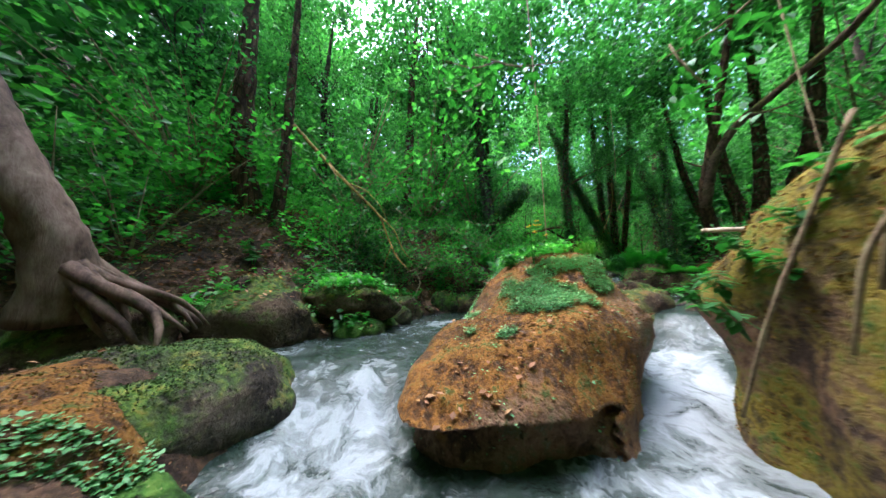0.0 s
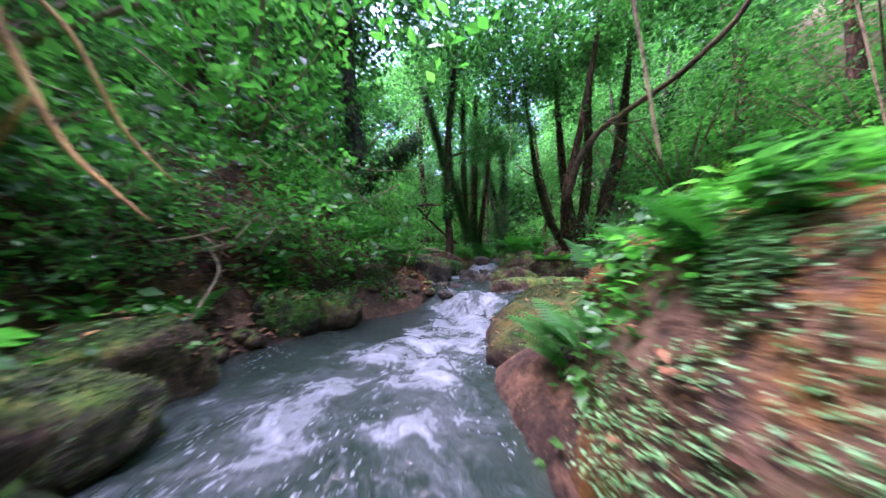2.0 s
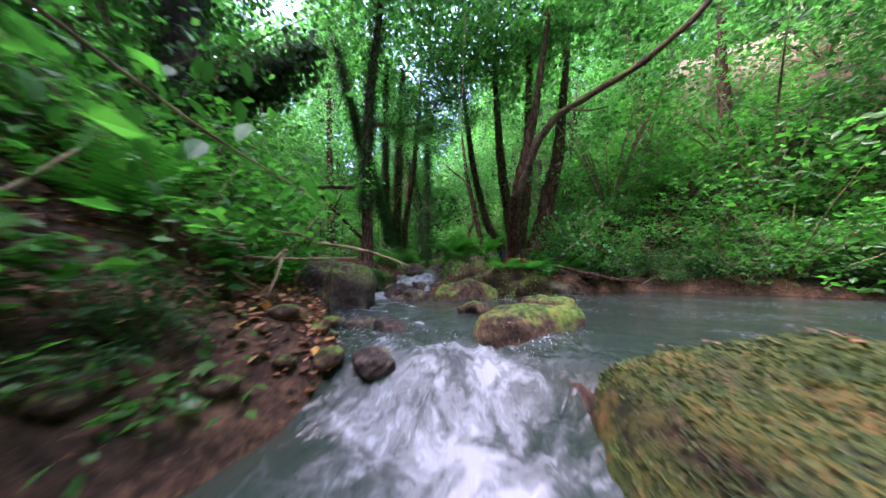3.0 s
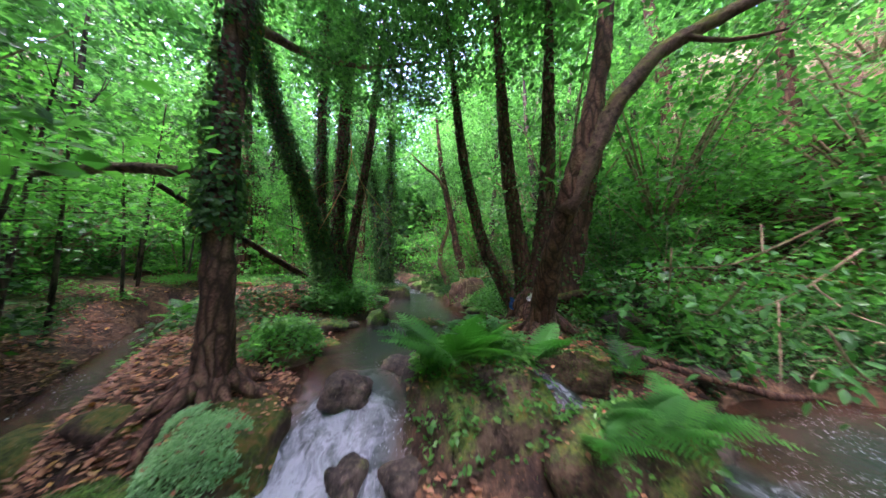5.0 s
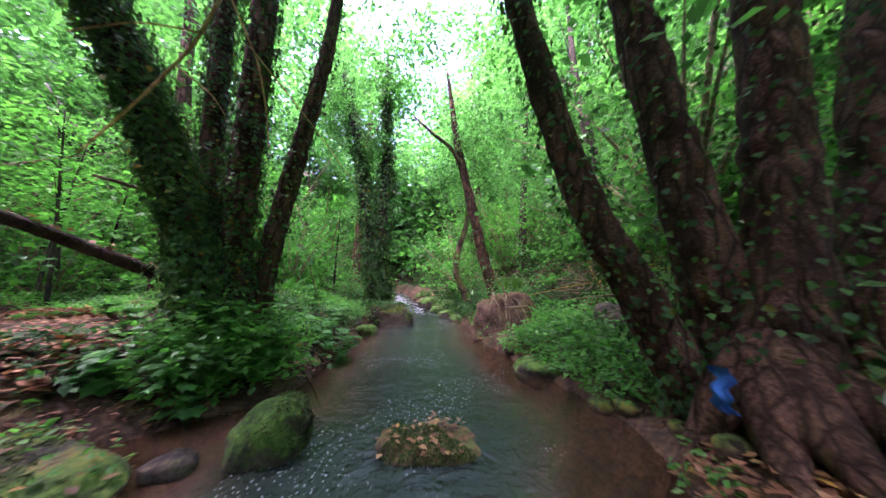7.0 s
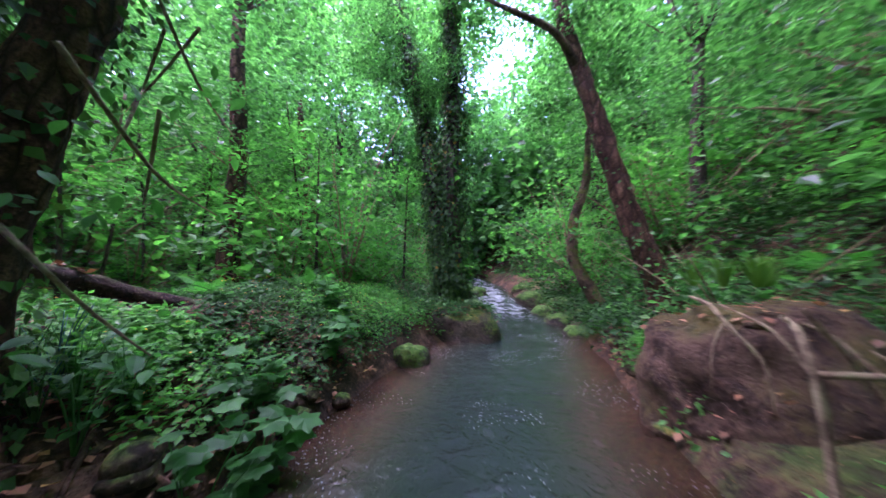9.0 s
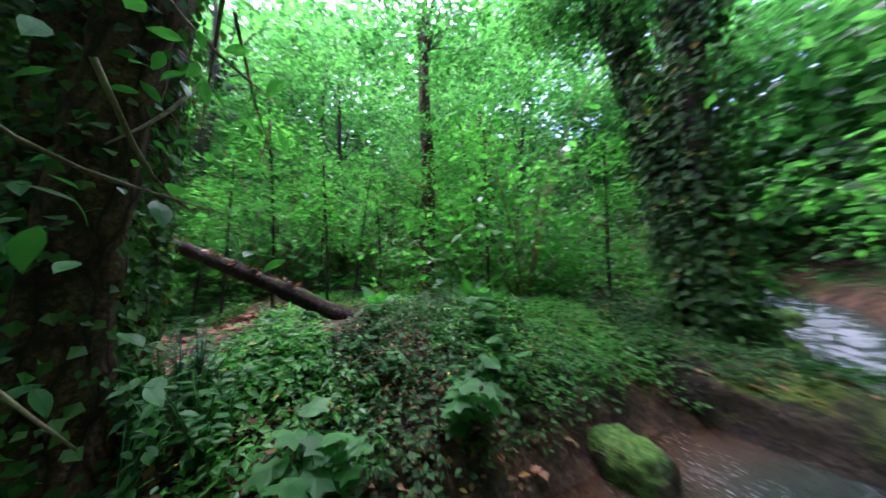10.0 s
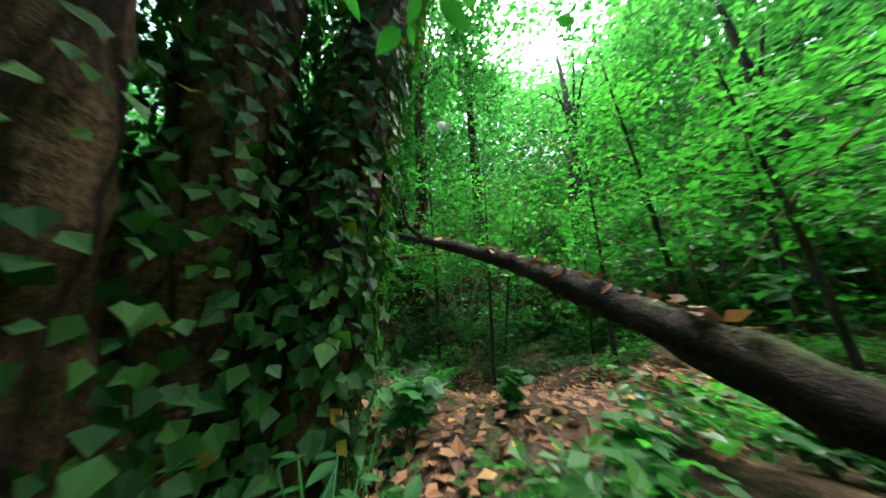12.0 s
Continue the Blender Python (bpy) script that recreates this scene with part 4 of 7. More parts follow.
# ivy tree on the island between the falls
stem_tree("ivy_tree", [([(-1.38, 3.05, 0.0), (-1.36, 3.02, 0.5), (-1.4, 3.0, 1.2), (-1.42, 3.0, 2.3), (-1.4, 3.0, 3.6), (-1.2, 3.2, 7.0)], [0.14, 0.108, 0.1, 0.096, 0.09, 0.05])],
          "upright tree wrapped in ivy beside the fall", M_BARK, 5200, [(-1.4, 3.4, 7.0, 1, 0.9), (-1.0, 1.9, 7.9, 0, 0.9, 60), (-0.7, 3.7, 9.4, 1, 1.0, 20), (-0.65, 4.4, 3.7, 0, 0.42, 15), (0.15, 4.9, 4.3, 2, 0.36, 80), (-0.9, 5.4, 4.6, 1, 0.34, 50)],
          [([(-1.4, 3.0, 3.0), (-1.3, 3.9, 3.5), (-0.7, 4.4, 3.8), (0.1, 4.9, 4.4)], [0.05, 0.04, 0.03, 0.015]), ([(-1.4, 3.0, 1.6), (-2.2, 3.1, 1.7), (-3.2, 3.4, 1.75), (-4.2, 3.9, 1.9)], [0.05, 0.045, 0.04, 0.03])], roots_round(-1.38, 3.05, -0.04, 11, 0.14, 0.85, 5), 2)
# great tree at the pool's left bank
stem_tree("great_ivy_tree", [
    ([(-1.6, 6.5, 0.1), (-1.54, 6.52, 0.5), (-1.49, 6.55, 1.1), (-1.44, 6.6, 1.6), (-1.36, 6.7, 2.4), (-1.2, 6.9, 4.0), (-1.0, 7.2, 8.0)], [0.24, 0.135, 0.105, 0.1, 0.098, 0.085, 0.04]),
    ([(-1.72, 6.42, 0.1), (-1.83, 6.3, 0.7), (-1.94, 6.17, 1.4), (-2.2, 5.88, 2.45), (-2.6, 5.42, 3.9), (-3.3, 4.9, 7.0)], [0.24, 0.145, 0.125, 0.115, 0.1, 0.04]),
    ([(-1.8, 6.45, 0.1), (-1.98, 6.42, 1.2), (-2.08, 6.4, 2.4), (-2.14, 6.36, 4.5), (-2.1, 6.2, 7.5)], [0.16, 0.11, 0.1, 0.09, 0.04]),
    ([(-1.67, 6.42, 0.1), (-1.69, 6.38, 1.2), (-1.67, 6.35, 2.4), (-1.62, 6.3, 4.5), (-1.5, 6.2, 7.0)], [0.2, 0.14, 0.13, 0.11, 0.04])],
    "great brown-barked tree with ivy-covered stems", M_BARK, (1800, 22000, 8000, 5500),
    [(-1.4, 7.3, 8.2, 0, 1.05), (-2.8, 6.4, 7.8, 1, 0.9, 50)],
    [([(-1.84, 6.3, 1.45), (-2.0, 6.1, 1.6), (-2.25, 5.95, 1.72), (-2.45, 5.85, 1.76)], [0.02, 0.017, 0.015, 0.012])],
    roots_round(-1.65, 6.48, 0.1, 9, 0.19, 0.75, 6))
# ivy twins behind the broad rock
stem_tree("twin_trees", [([(-1.5, 11.0, 0.3), (-1.5, 10.95, 0.9), (-1.75, 10.9, 2.7), (-2.0, 10.9, 4.4), (-2.7, 10.9, 7.5)], [0.2, 0.15, 0.14, 0.13, 0.06]), ([(-1.4, 11.1, 0.3), (-1.36, 11.0, 0.9), (-1.36, 10.9, 2.7), (-1.3, 10.9, 4.2), (-1.35, 10.9, 7.8)], [0.18, 0.14, 0.13, 0.12, 0.06])],
          "pair of tall dark stems smothered in ivy", M_BARK_DARK, 7000, [(-1.9, 11.2, 7.6, 1, 0.85), (-2.3, 11.0, 5.4, 1, 0.42, 30), (-1.4, 11.0, 4.6, 1, 0.32, 80), (-2.8, 11.0, 6.2, 0, 0.5)])
stem_tree("leaning_bank_tree", [([(1.62, 10.3, 0.25), (1.6, 10.3, 0.75), (1.35, 10.3, 1.6), (1.12, 10.3, 2.8), (0.74, 10.3, 4.7), (0.5, 10.4, 7.0)], [0.2, 0.16, 0.13, 0.12, 0.1, 0.04])],
          "red-brown tree leaning over the stream", M_BARK, 500, [(0.5, 10.8, 7.4, 2, 0.75), (1.6, 10.6, 5.0, 0, 0.45)],
          [([(0.9, 10.3, 3.9), (0.6, 10.0, 4.4), (0.1, 9.8, 4.7), (-0.4, 9.8, 5.2)], [0.06, 0.05, 0.04, 0.02])])
stem_tree("mossy_crooked_tree", [([(1.2, 12.1, 0.3), (1.05, 12.0, 0.6), (0.75, 12.0, 1.3), (0.8, 12.0, 2.0), (1.1, 12.1, 2.8), (1.3, 12.3, 4.5)], [0.14, 0.12, 0.1, 0.09, 0.08, 0.03])],
          "crooked small tree green with moss", M_BARK_MOSSY, 200, [(1.3, 12.4, 4.8, 0, 0.6)])
stem_tree("woodland_tree", [([(-6.6, 12.4, 0.5), (-6.7, 12.3, 1.5), (-7.1, 12.3, 3.6), (-7.8, 12.3, 7.5)], [0.3, 0.22, 0.19, 0.08])], "red-brown trunk with ivy at its head", M_BARK, 2500, [(-7.6, 12.3, 8.0, 2, 1.0), (-7.2, 12.2, 4.8, 0, 0.5)])
# trees of the left bank by the cascade
def gnarled_roots(x, y, z, n, seed):
    """Crooked bare roots crawling down a bank, some crossing one another."""
    rng = np.random.default_rng(seed)
    out = []
    for _ in range(n):
        th, e = rng.uniform(0.9, 3.3), rng.uniform(0.3, 0.72)
        pts = []
        for f in (0.0, 0.3, 0.55, 0.8, 1.0):
            a = th + rng.normal(0, 0.22)
            pts.append((x + math.cos(a) * e * f, y + math.sin(a) * e * f, z - 0.42 * f**0.8 + rng.normal(0, 0.025) - 0.1 * (f == 1)))
        r = rng.uniform(0.028, 0.065)
        out.append((pts, [r * 1.3, r, r * 0.85, r * 0.6, r * 0.3]))
    return out


stem_tree("root_tree", [([(1.05, -5.95, -0.5), (1.1, -5.95, -0.15), (1.15, -6.12, 0.28), (1.1, -6.32, 0.65), (0.95, -6.8, 1.6), (0.6, -7.6, 4.0), (0.3, -8.0, 7.0)], [0.19, 0.14, 0.115, 0.11, 0.105, 0.09, 0.04])],
          "grey-brown leaning tree on a fan of bare roots", M_BARK_GREY, 0, [(0.4, -8.0, 7.0, 0, 1.0), (0.6, -7.4, 4.6, 2, 0.5)], (), gnarled_roots(1.1, -5.97, -0.08, 15, 8))
stem_tree("woodland_tree", [([(-1.5, -5.35, 0.2), (-1.5, -5.4, 0.8), (-1.5, -5.62, 1.7), (-1.55, -5.7, 3.0), (-1.7, -5.8, 7.0)], [0.26, 0.2, 0.18, 0.16, 0.06]), ([(-1.2, -5.1, 0.1), (-1.2, -5.05, 0.8), (-1.2, -5.0, 1.8), (-1.1, -5.0, 5.5)], [0.12, 0.1, 0.09, 0.04])],
          "dark brown tree with broken branch stubs on the bank", M_BARK, 700, [(-2.3, -6.2, 7.8, 0, 0.8)])
stem_tree("dark_ivy_tree", [([(-2.2, 0.75, 0.6), (-2.2, 0.6, 1.0), (-2.35, 0.5, 1.5), (-2.55, 0.5, 2.3), (-2.9, 0.5, 4.5), (-3.2, 0.6, 8.0)], [0.3, 0.24, 0.2, 0.18, 0.15, 0.06]), ([(-2.3, 0.5, 1.4), (-2.0, 0.45, 1.7), (-1.6, 0.5, 1.95), (-1.1, 0.6, 2.4)], [0.12, 0.11, 0.09, 0.04])],
          "dark massive trunk with ivy and hanging dead leaves", M_BARK_DARK, 2800, [(-2.9, 0.6, 7.2, 1, 1.1)])

# ---- woodland behind: a few kinds of tree, repeated ----


def forest_tree(seed, height, kind, material, lean):
    rng = np.random.default_rng(seed)
    base = holder("woodland_tree")
    pts = [(0, 0, -0.2), (lean * 0.2, 0.05, height * 0.25), (lean * 0.6, -0.1, height * 0.55), (lean, 0.05, height * 0.95)]
    rad = [0.2, 0.15, 0.11, 0.04]
    link("trunk", mesh_np("trunk", *tube(pts, rad, 9, seed, 0.1, 0.3), True), material, base)
    me, c = CROWNS[kind]
    for zc, s, cm in ((height * 0.86, 1.0, me), (height * 0.5, 0.8, SMALL_CROWN), (height * 0.3, 0.55, SMALL_CROWN)):
        ob = link("crown", cm, M_LEAF, base)
        ob.matrix_basis = pose(lean * 0.8, 0, zc, 0, 0, seed * 40) @ Matrix.Diagonal((s, s, s, 1))
    top = np.array([lean * 0.6, -0.1, height * 0.55])
    tg = [np.array([lean * 0.8, 0, height * 0.86]) + t for t in c[rng.choice(len(c), 12, False)]]
    link("branchwork", twig_mesh(top, tg, 0.036, rng), material, base)
    return tagged(base, "tall leafy woodland tree with a dark slender trunk", "tree", "woodland trees")


PROTOS = [forest_tree(11, 8.5, 0, M_BARK_DARK, 0.6), forest_tree(12, 10.5, 1, M_BARK, -0.5), forest_tree(13, 7.0, 2, M_BARK_DARK, 0.9)]
SITES = [(-5.6, -4.2), (-4.6, 2.5), (-7.2, -9.0), (-8.0, -6.0), (-4.4, -1.6), (-5.4, 0.2), (-6.8, -2.5), (-7.5, 1.5), (-9.0, 4.0), (-8.6, 7.8), (-5.6, 9.4), (-10.5, 10.5),
         (-6.5, 16.5), (-3.6, 15.4), (1.9, 16.8), (3.4, 13.6), (2.6, 18.5), (5.4, 16.5), (4.4, 10.2), (6.9, 7.2), (5.8, 11.6), (8.0, 9.6), (8.2, 5.8), (8.8, 2.6), (8.6, 0.2), (7.4, -3.4), (9.6, -2.6), (6.6, -7.0), (4.2, -9.6), (-10, -3), (-8, -8), (-11.5, 7), (-8, 14), (9.5, 13)]
for k, (x, y) in enumerate(SITES):
    s = 0.85 + 0.4 * ((k * 37) % 11) / 11
    m = pose(x, y, ground_at(x, y), 0, 0, k * 71) @ Matrix.Diagonal((s, s, s, 1))
    if k < len(PROTOS):
        PROTOS[k].matrix_basis = m
    else:
        copy_thing(PROTOS[k % 3], m)


def shrub(name, seed, h, n, size, material, label, tip_count=9, spread=0.42):
    rng = np.random.default_rng(seed)
    base = holder(name)
    tips = rng.normal(size=(tip_count, 3)) * np.array([spread, spread, 0.25]) * h + np.array([0, 0, h * 0.7])
    link("brushwood", mesh_np("brushwood", *join([tube([(0, 0, -0.1), t * np.array([0.4, 0.4, 0.55]), t], [0.012 * h, 0.008 * h, 0.003], 4, 0, 0, 0.6) for t in tips]), True), M_TWIG, base)
    m = 3 * tip_count
    c = np.concatenate([tips[rng.integers(0, tip_count, m)] * rng.uniform(0.4, 1.15, (m, 1)) + rng.normal(0, 0.12 * h, (m, 3)), rng.normal(size=(m // 2, 3)) * np.array([spread, spread, 0.2]) * h + np.array([0, 0, 0.3 * h])])
    per = n // len(c)
    sp = np.repeat(rng.uniform(0.07, 0.17, (len(c), 1)), per, 0) * min(h, 2.2)
    p = np.repeat(c, per, 0) + rng.normal(size=(per * len(c), 3)) * sp * np.array([1.2, 1.2, 0.5])
    p[:, 2] = np.maximum(p[:, 2], 0.03)
    link("foliage", mesh_np("foliage", *leaf_quads(p, size, rng, 0.6, 0.62, 0.3)), material, base)
    return tagged(base, label, "shrub", "shrubs of the woodland")


SHRUBS = [shrub("shrub", 21, 1.3, 1050, 0.1, M_LEAF, "dense green woodland shrub on the slope"), shrub("shrub", 22, 1.7, 1150, 0.12, M_LEAF_LIGHT, "light green leafy thicket of young growth"), shrub("shrub", 23, 0.8, 1100, 0.065, M_LEAF_FLOOR, "low dark green shrub of the forest floor")]
THICKETS = [shrub("tall_shrub", 24, 3.4, 1950, 0.138, M_LEAF, "tall dense shrub with leaves down to the ground", 16, 0.36), shrub("tall_shrub", 25, 2.8, 1700, 0.142, M_LEAF_LIGHT, "tall fresh-green shrub lit from above", 14, 0.4), shrub("tall_shrub", 26, 4.4, 2050, 0.158, M_LEAF, "tall slender leafy understory tree", 16, 0.28)]


def clear(x, y):
    """Ground kept free of shrubs: water, shores, islands and the glade."""
    d = float(stream(np.array([x]), np.array([y]))[0][0])
    glade = math.hypot(x + 2.4, y - 6.6) < 1.9 or (-5.0 < x < -1 and 5.0 < y < 8.4) or (-2.6 < x < -0.9 and 6.5 < y < 10)
    return d, glade or (0.8 < x < 3.3 and 2.0 < y < 6.0) or (-3.2 < x < 0 and 1.2 < y < 6.2) or math.hypot(x - 4.2, y + 2.2) < 1.9 or (0.2 < x < 4.5 and -9 < y < -0.5) or (-1 < x < 5 and -0.6 < y < 3.2) or (-2.3 < x < 0.3 and -6.0 < y < -4.2) or (0.8 < x < 2.7 and 6.0 < y < 9.4)


def sow(kinds, count, gap, box, margin, low, high, seed, reach, first=True):
    rng = np.random.default_rng(seed)
    spots = []
    for _ in range(count * 40):
        if len(spots) >= count:
            break
        x, y = rng.uniform(box[0], box[1]), rng.uniform(box[2], box[3])
        d, bare = clear(x, y)
        if d < margin or bare or d > reach * rng.random() ** 0.6 + margin or any(math.hypot(x - a, y - b) < gap for a, b in spots):
            continue
        spots.append((x, y))
    for k, (x, y) in enumerate(spots, 0 if first else len(kinds)):
        s = rng.uniform(low, high)
        m = pose(x, y, ground_at(x, y), 0, 0, rng.uniform(0, 360)) @ Matrix.Diagonal((s, s, s, 1))
        if k < len(kinds):
            kinds[k].matrix_basis = m
        else:
            copy_thing(kinds[k % len(kinds)], m)


sow(SHRUBS, 132, 0.55, (-9, 9.5, -9, 18), 0.75, 0.6, 1.25, 5, 7)
sow(SHRUBS, 46, 0.45, (1.5, 9, -1, 9), 0.28, 0.45, 0.8, 15, 1.6, False)
sow(SHRUBS, 26, 0.45, (-4, 0.2, -7, 1.2), 0.35, 0.4, 0.7, 16, 1.8, False)
sow(SHRUBS, 34, 0.4, (3.4, 9, 1.0, 6.0), 0.05, 0.5, 0.9, 17, 1.0, False)
sow(THICKETS, 86, 1.0, (-12, 12, -11, 20), 1.7, 0.75, 1.25, 6, 12)


# pale cliff glimpsed between the leaves
for k, (x, y, z, sx, sy, sz) in enumerate([(11.5, 12.5, 5.5, 2.0, 4.5, 3.6), (12.8, 3.4, 3.9, 1.6, 2.4, 1.5)]):
    rock("cliff", x, y, z, (sx, sy, sz), k * 20, 120 + k, M_CLIFF, "pale sunlit cliff above the wooded slope", "cliff", 5, 4.0, 0.2)


def far_woods():
    """The wooded sides of the valley, closing the distance all round."""
    rng = np.random.default_rng(9)
    n = 2300
    th, r, h = rng.uniform(0, 2 * np.pi, n), rng.uniform(15, 23, n), rng.uniform(0, 1, n) ** 0.9
    c = np.stack([np.cos(th) * r, 4 + np.sin(th) * r, h * (14.5 + 2.5 * np.sin(3 * th + 1) + 2.0 * np.sin(7 * th))], 1)
    c[:, 2] *= 1 - 0.42 * np.exp(-(((th - 1.72 + np.pi) % (2 * np.pi) - np.pi) / 0.2) ** 2)
    c[:, 2] += ground_height(c[:, 0], c[:, 1])
    p = np.repeat(c, 70, 0) + rng.normal(size=(n * 70, 3)) * np.array([1.0, 1.0, 0.6])
    return tagged(link("far_woods", mesh_np("far_woods", *leaf_quads(p, 0.44, rng, 0.5, 0.68, 0.3)), M_LEAF), "far wooded valley sides in summer leaf", "woods", kind="stuff")


far_woods()

# ---- undergrowth, litter and ferns ----
from mathutils.bvhtree import BVHTree


def tree_of(*obs):
    vs, fs, n = [], [], 0
    for ob in obs:
        m = ob.matrix_basis
        vs += [m @ v.co for v in ob.data.vertices]
        fs += [[i + n for i in p.vertices] for p in ob.data.polygons]
        n = len(vs)
    return BVHTree.FromPolygons(vs, fs)


def drop(bvh, xy):
    """Points of a rock's upper side under given x, y; and which of them met it."""
    out, ok = [], []
    for x, y in xy:
        hit = bvh.ray_cast(Vector((x, y, 5)), Vector((0, 0, -1)))
        ok.append(hit[0] is not None and hit[1].z > 0.25)
        out.append(hit[0] if hit[0] is not None else (0, 0, 0))
    return np.array(out), np.array(ok)


def scatter(count, box, near, far, seed, patch=None, level=0.0):
    """Ground points in a box, near to far metres from the water, in patches."""
    rng = np.random.default_rng(seed)
    x, y = rng.uniform(box[0], box[1], count), rng.uniform(box[2], box[3], count)
    d = stream(x, y)[0]
    keep = (d > near) & (d < far) & (np.hypot(x - 1.4, y - 8.0) > 0.4) & (np.hypot(x + 2.62, y - 7.38) > 0.36)
    if patch:
        keep &= wave(np.stack([x, y, 0 * x], 1), seed, patch, 2) > level
    x, y = x[keep], y[keep]
    return np.stack([x, y, ground_height(x, y)], 1)


def weeds(name, pts, leaves, size, height, reach, material, seed, label, category="undergrowth"):
    """Small leafy plants, one tuft at each point."""
    rng = np.random.default_rng(seed)
    n = len(pts)
    c = np.repeat(pts, leaves, 0)
    tall = np.repeat(rng.uniform(0.4, 1.0, n), leaves) * height
    th = rng.uniform(0, 2 * np.pi, n * leaves)
    f = rng.uniform(0.15, 1.0, n * leaves)
    r = reach * np.sqrt(rng.uniform(0, 1, n * leaves))
    p = c + np.stack([np.cos(th) * r, np.sin(th) * r, tall * f + 0.015], 1)
    v, q = leaf_quads(p, size, rng, 0.72, 0.62, 0.15, th + rng.normal(0, 0.6, len(th)))
    return tagged(link(name, mesh_np(name, v, q), material), label, category, kind="stuff")


def litter(name, pts, size, seed, label):
    rng = np.random.default_rng(seed)
    p = pts + np.array([0, 0, 0.012]) + rng.uniform(0, 0.015, (len(pts), 1)) * np.array([0, 0, 1])
    v, q = leaf_quads(p, size, rng, 0.93, 0.7, 0.0)
    return tagged(link(name, mesh_np(name, v, q), M_DRY), label, "fallen leaves", kind="stuff")


weeds("undergrowth", scatter(8500, (-6, -0.9, 7.2, 11.5), 0.1, 4.5, 401, 1.6, -0.45), 8, 0.042, 0.13, 0.1, M_LEAF_FLOOR, 411, "low green herbs covering the left bank")
weeds("undergrowth", scatter(6000, (-6.5, -1.6, 3.8, 8.2), 0.6, 6, 402, 2.6, 0.55), 7, 0.05, 0.13, 0.12, M_LEAF_FLOOR, 412, "ivy and herbs between fallen leaves")
weeds("undergrowth", scatter(2900, (1.2, 6.5, 4.4, 8.4), 0.18, 4.5, 403, 1.6, -0.45), 7, 0.07, 0.28, 0.12, M_LEAF_LIGHT, 413, "lush green herbs covering the right bank")
weeds("undergrowth", scatter(2900, (1.0, 6.5, 8.4, 12.5), 0.1, 4.5, 433, 1.6, -0.5), 8, 0.065, 0.28, 0.12, M_LEAF_FLOOR, 432, "dark green herbs on the shaded bank upstream")
weeds("undergrowth", scatter(3300, (-4.5, 1.0, -8, 1.5), 0.3, 4.0, 404, 1.8, 0.0), 9, 0.09, 0.34, 0.15, M_LEAF_LIGHT, 414, "bright green herbs on the earth bank")
weeds("undergrowth", scatter(3000, (2.0, 9.5, 0, 6.5), 0.15, 4.0, 405, 1.4, -0.4), 8, 0.08, 0.4, 0.15, M_LEAF_LIGHT, 415, "leafy tangle hanging towards the pool")
weeds("undergrowth", scatter(2000, (-8, -1.2, 0.5, 5.6), 0.3, 5.0, 406, 1.8, 0.3), 7, 0.08, 0.3, 0.13, M_LEAF_FLOOR, 416, "green herbs beside the side channel")
weeds("undergrowth", scatter(2600, (-9, 8, 11, 19), 0.25, 6.0, 407, 1.4, -0.4), 6, 0.12, 0.35, 0.2, M_LEAF_FLOOR, 417, "green herbs beside the upper rapids")
weeds("undergrowth", scatter(6000, (-12, -3.5, -3, 13), 1.5, 9.0, 408, 1.2, -0.4), 5, 0.13, 0.3, 0.2, M_LEAF_FLOOR, 418, "green carpet of the forest floor")
weeds("undergrowth", scatter(6000, (3.5, 11, -4, 14), 0.8, 9.0, 409, 1.2, -0.5), 5, 0.13, 0.4, 0.2, M_LEAF_LIGHT, 419, "green cover of the steep slope")
weeds("undergrowth", scatter(1500, (-7.0, -2.4, 3.4, 6.0), 0.05, 6, 435, 2.0, 0.1), 7, 0.07, 0.3, 0.14, M_LEAF_LIGHT, 436, "bright green herbs at the back of the glade")
weeds("heaped_herbs", scatter(420, (-1.8, -0.95, 5.7, 6.45), 0.04, 2.0, 439), 12, 0.065, 0.62, 0.13, M_LEAF_LIGHT, 440, "ivy and herbs heaped at the great tree's foot")
weeds("shore_herbs", scatter(5600, (0.9, 3.0, 5.8, 11.5), 0.04, 0.9, 425, 2.2, -0.6), 6, 0.05, 0.16, 0.08, M_LEAF_LIGHT, 426, "small bright herbs along the right shore")
weeds("shore_herbs", scatter(1500, (0.2, 2.4, 9.6, 14.0), 0.0, 1.2, 459, 2.0, -0.5), 7, 0.07, 0.3, 0.12, M_LEAF_FLOOR, 460, "green herbs crowding the upstream shore")
weeds("shore_herbs", scatter(1700, (-2.0, 0.6, -6.8, 1.2), 0.06, 0.8, 427, 2.4, 0.25), 7, 0.06, 0.13, 0.08, M_LEAF_LIGHT, 428, "small herbs along the left shore")
weeds("undergrowth", scatter(2200, (-6.5, -1.6, 8.0, 11.5), 0.3, 4.5, 429, 1.9, 0.0), 7, 0.045, 0.17, 0.13, M_LEAF_FLOOR, 430, "green herbs in patches over the glade floor")
weeds("undergrowth", scatter(6200, (-6, -1.2, 6.9, 10.5), 0.15, 4.5, 451, 2.4, -0.25), 8, 0.04, 0.2, 0.09, M_LEAF_LIGHT, 452, "fresh light green herbs among russet leaves")
weeds("herb_clump", scatter(240, (-2.3, -1.72, 6.85, 7.35), 0.1, 4.5, 453), 10, 0.05, 0.2, 0.07, M_LEAF_LIGHT, 454, "low clump of light green herbs in the glade")
weeds("herb_clump", scatter(300, (-2.3, -1.1, 9.0, 10.1), 0.03, 4.5, 455, 2.0, -0.6), 10, 0.05, 0.2, 0.1, M_LEAF_LIGHT, 456, "green herbs on the slope beside the broad rock")
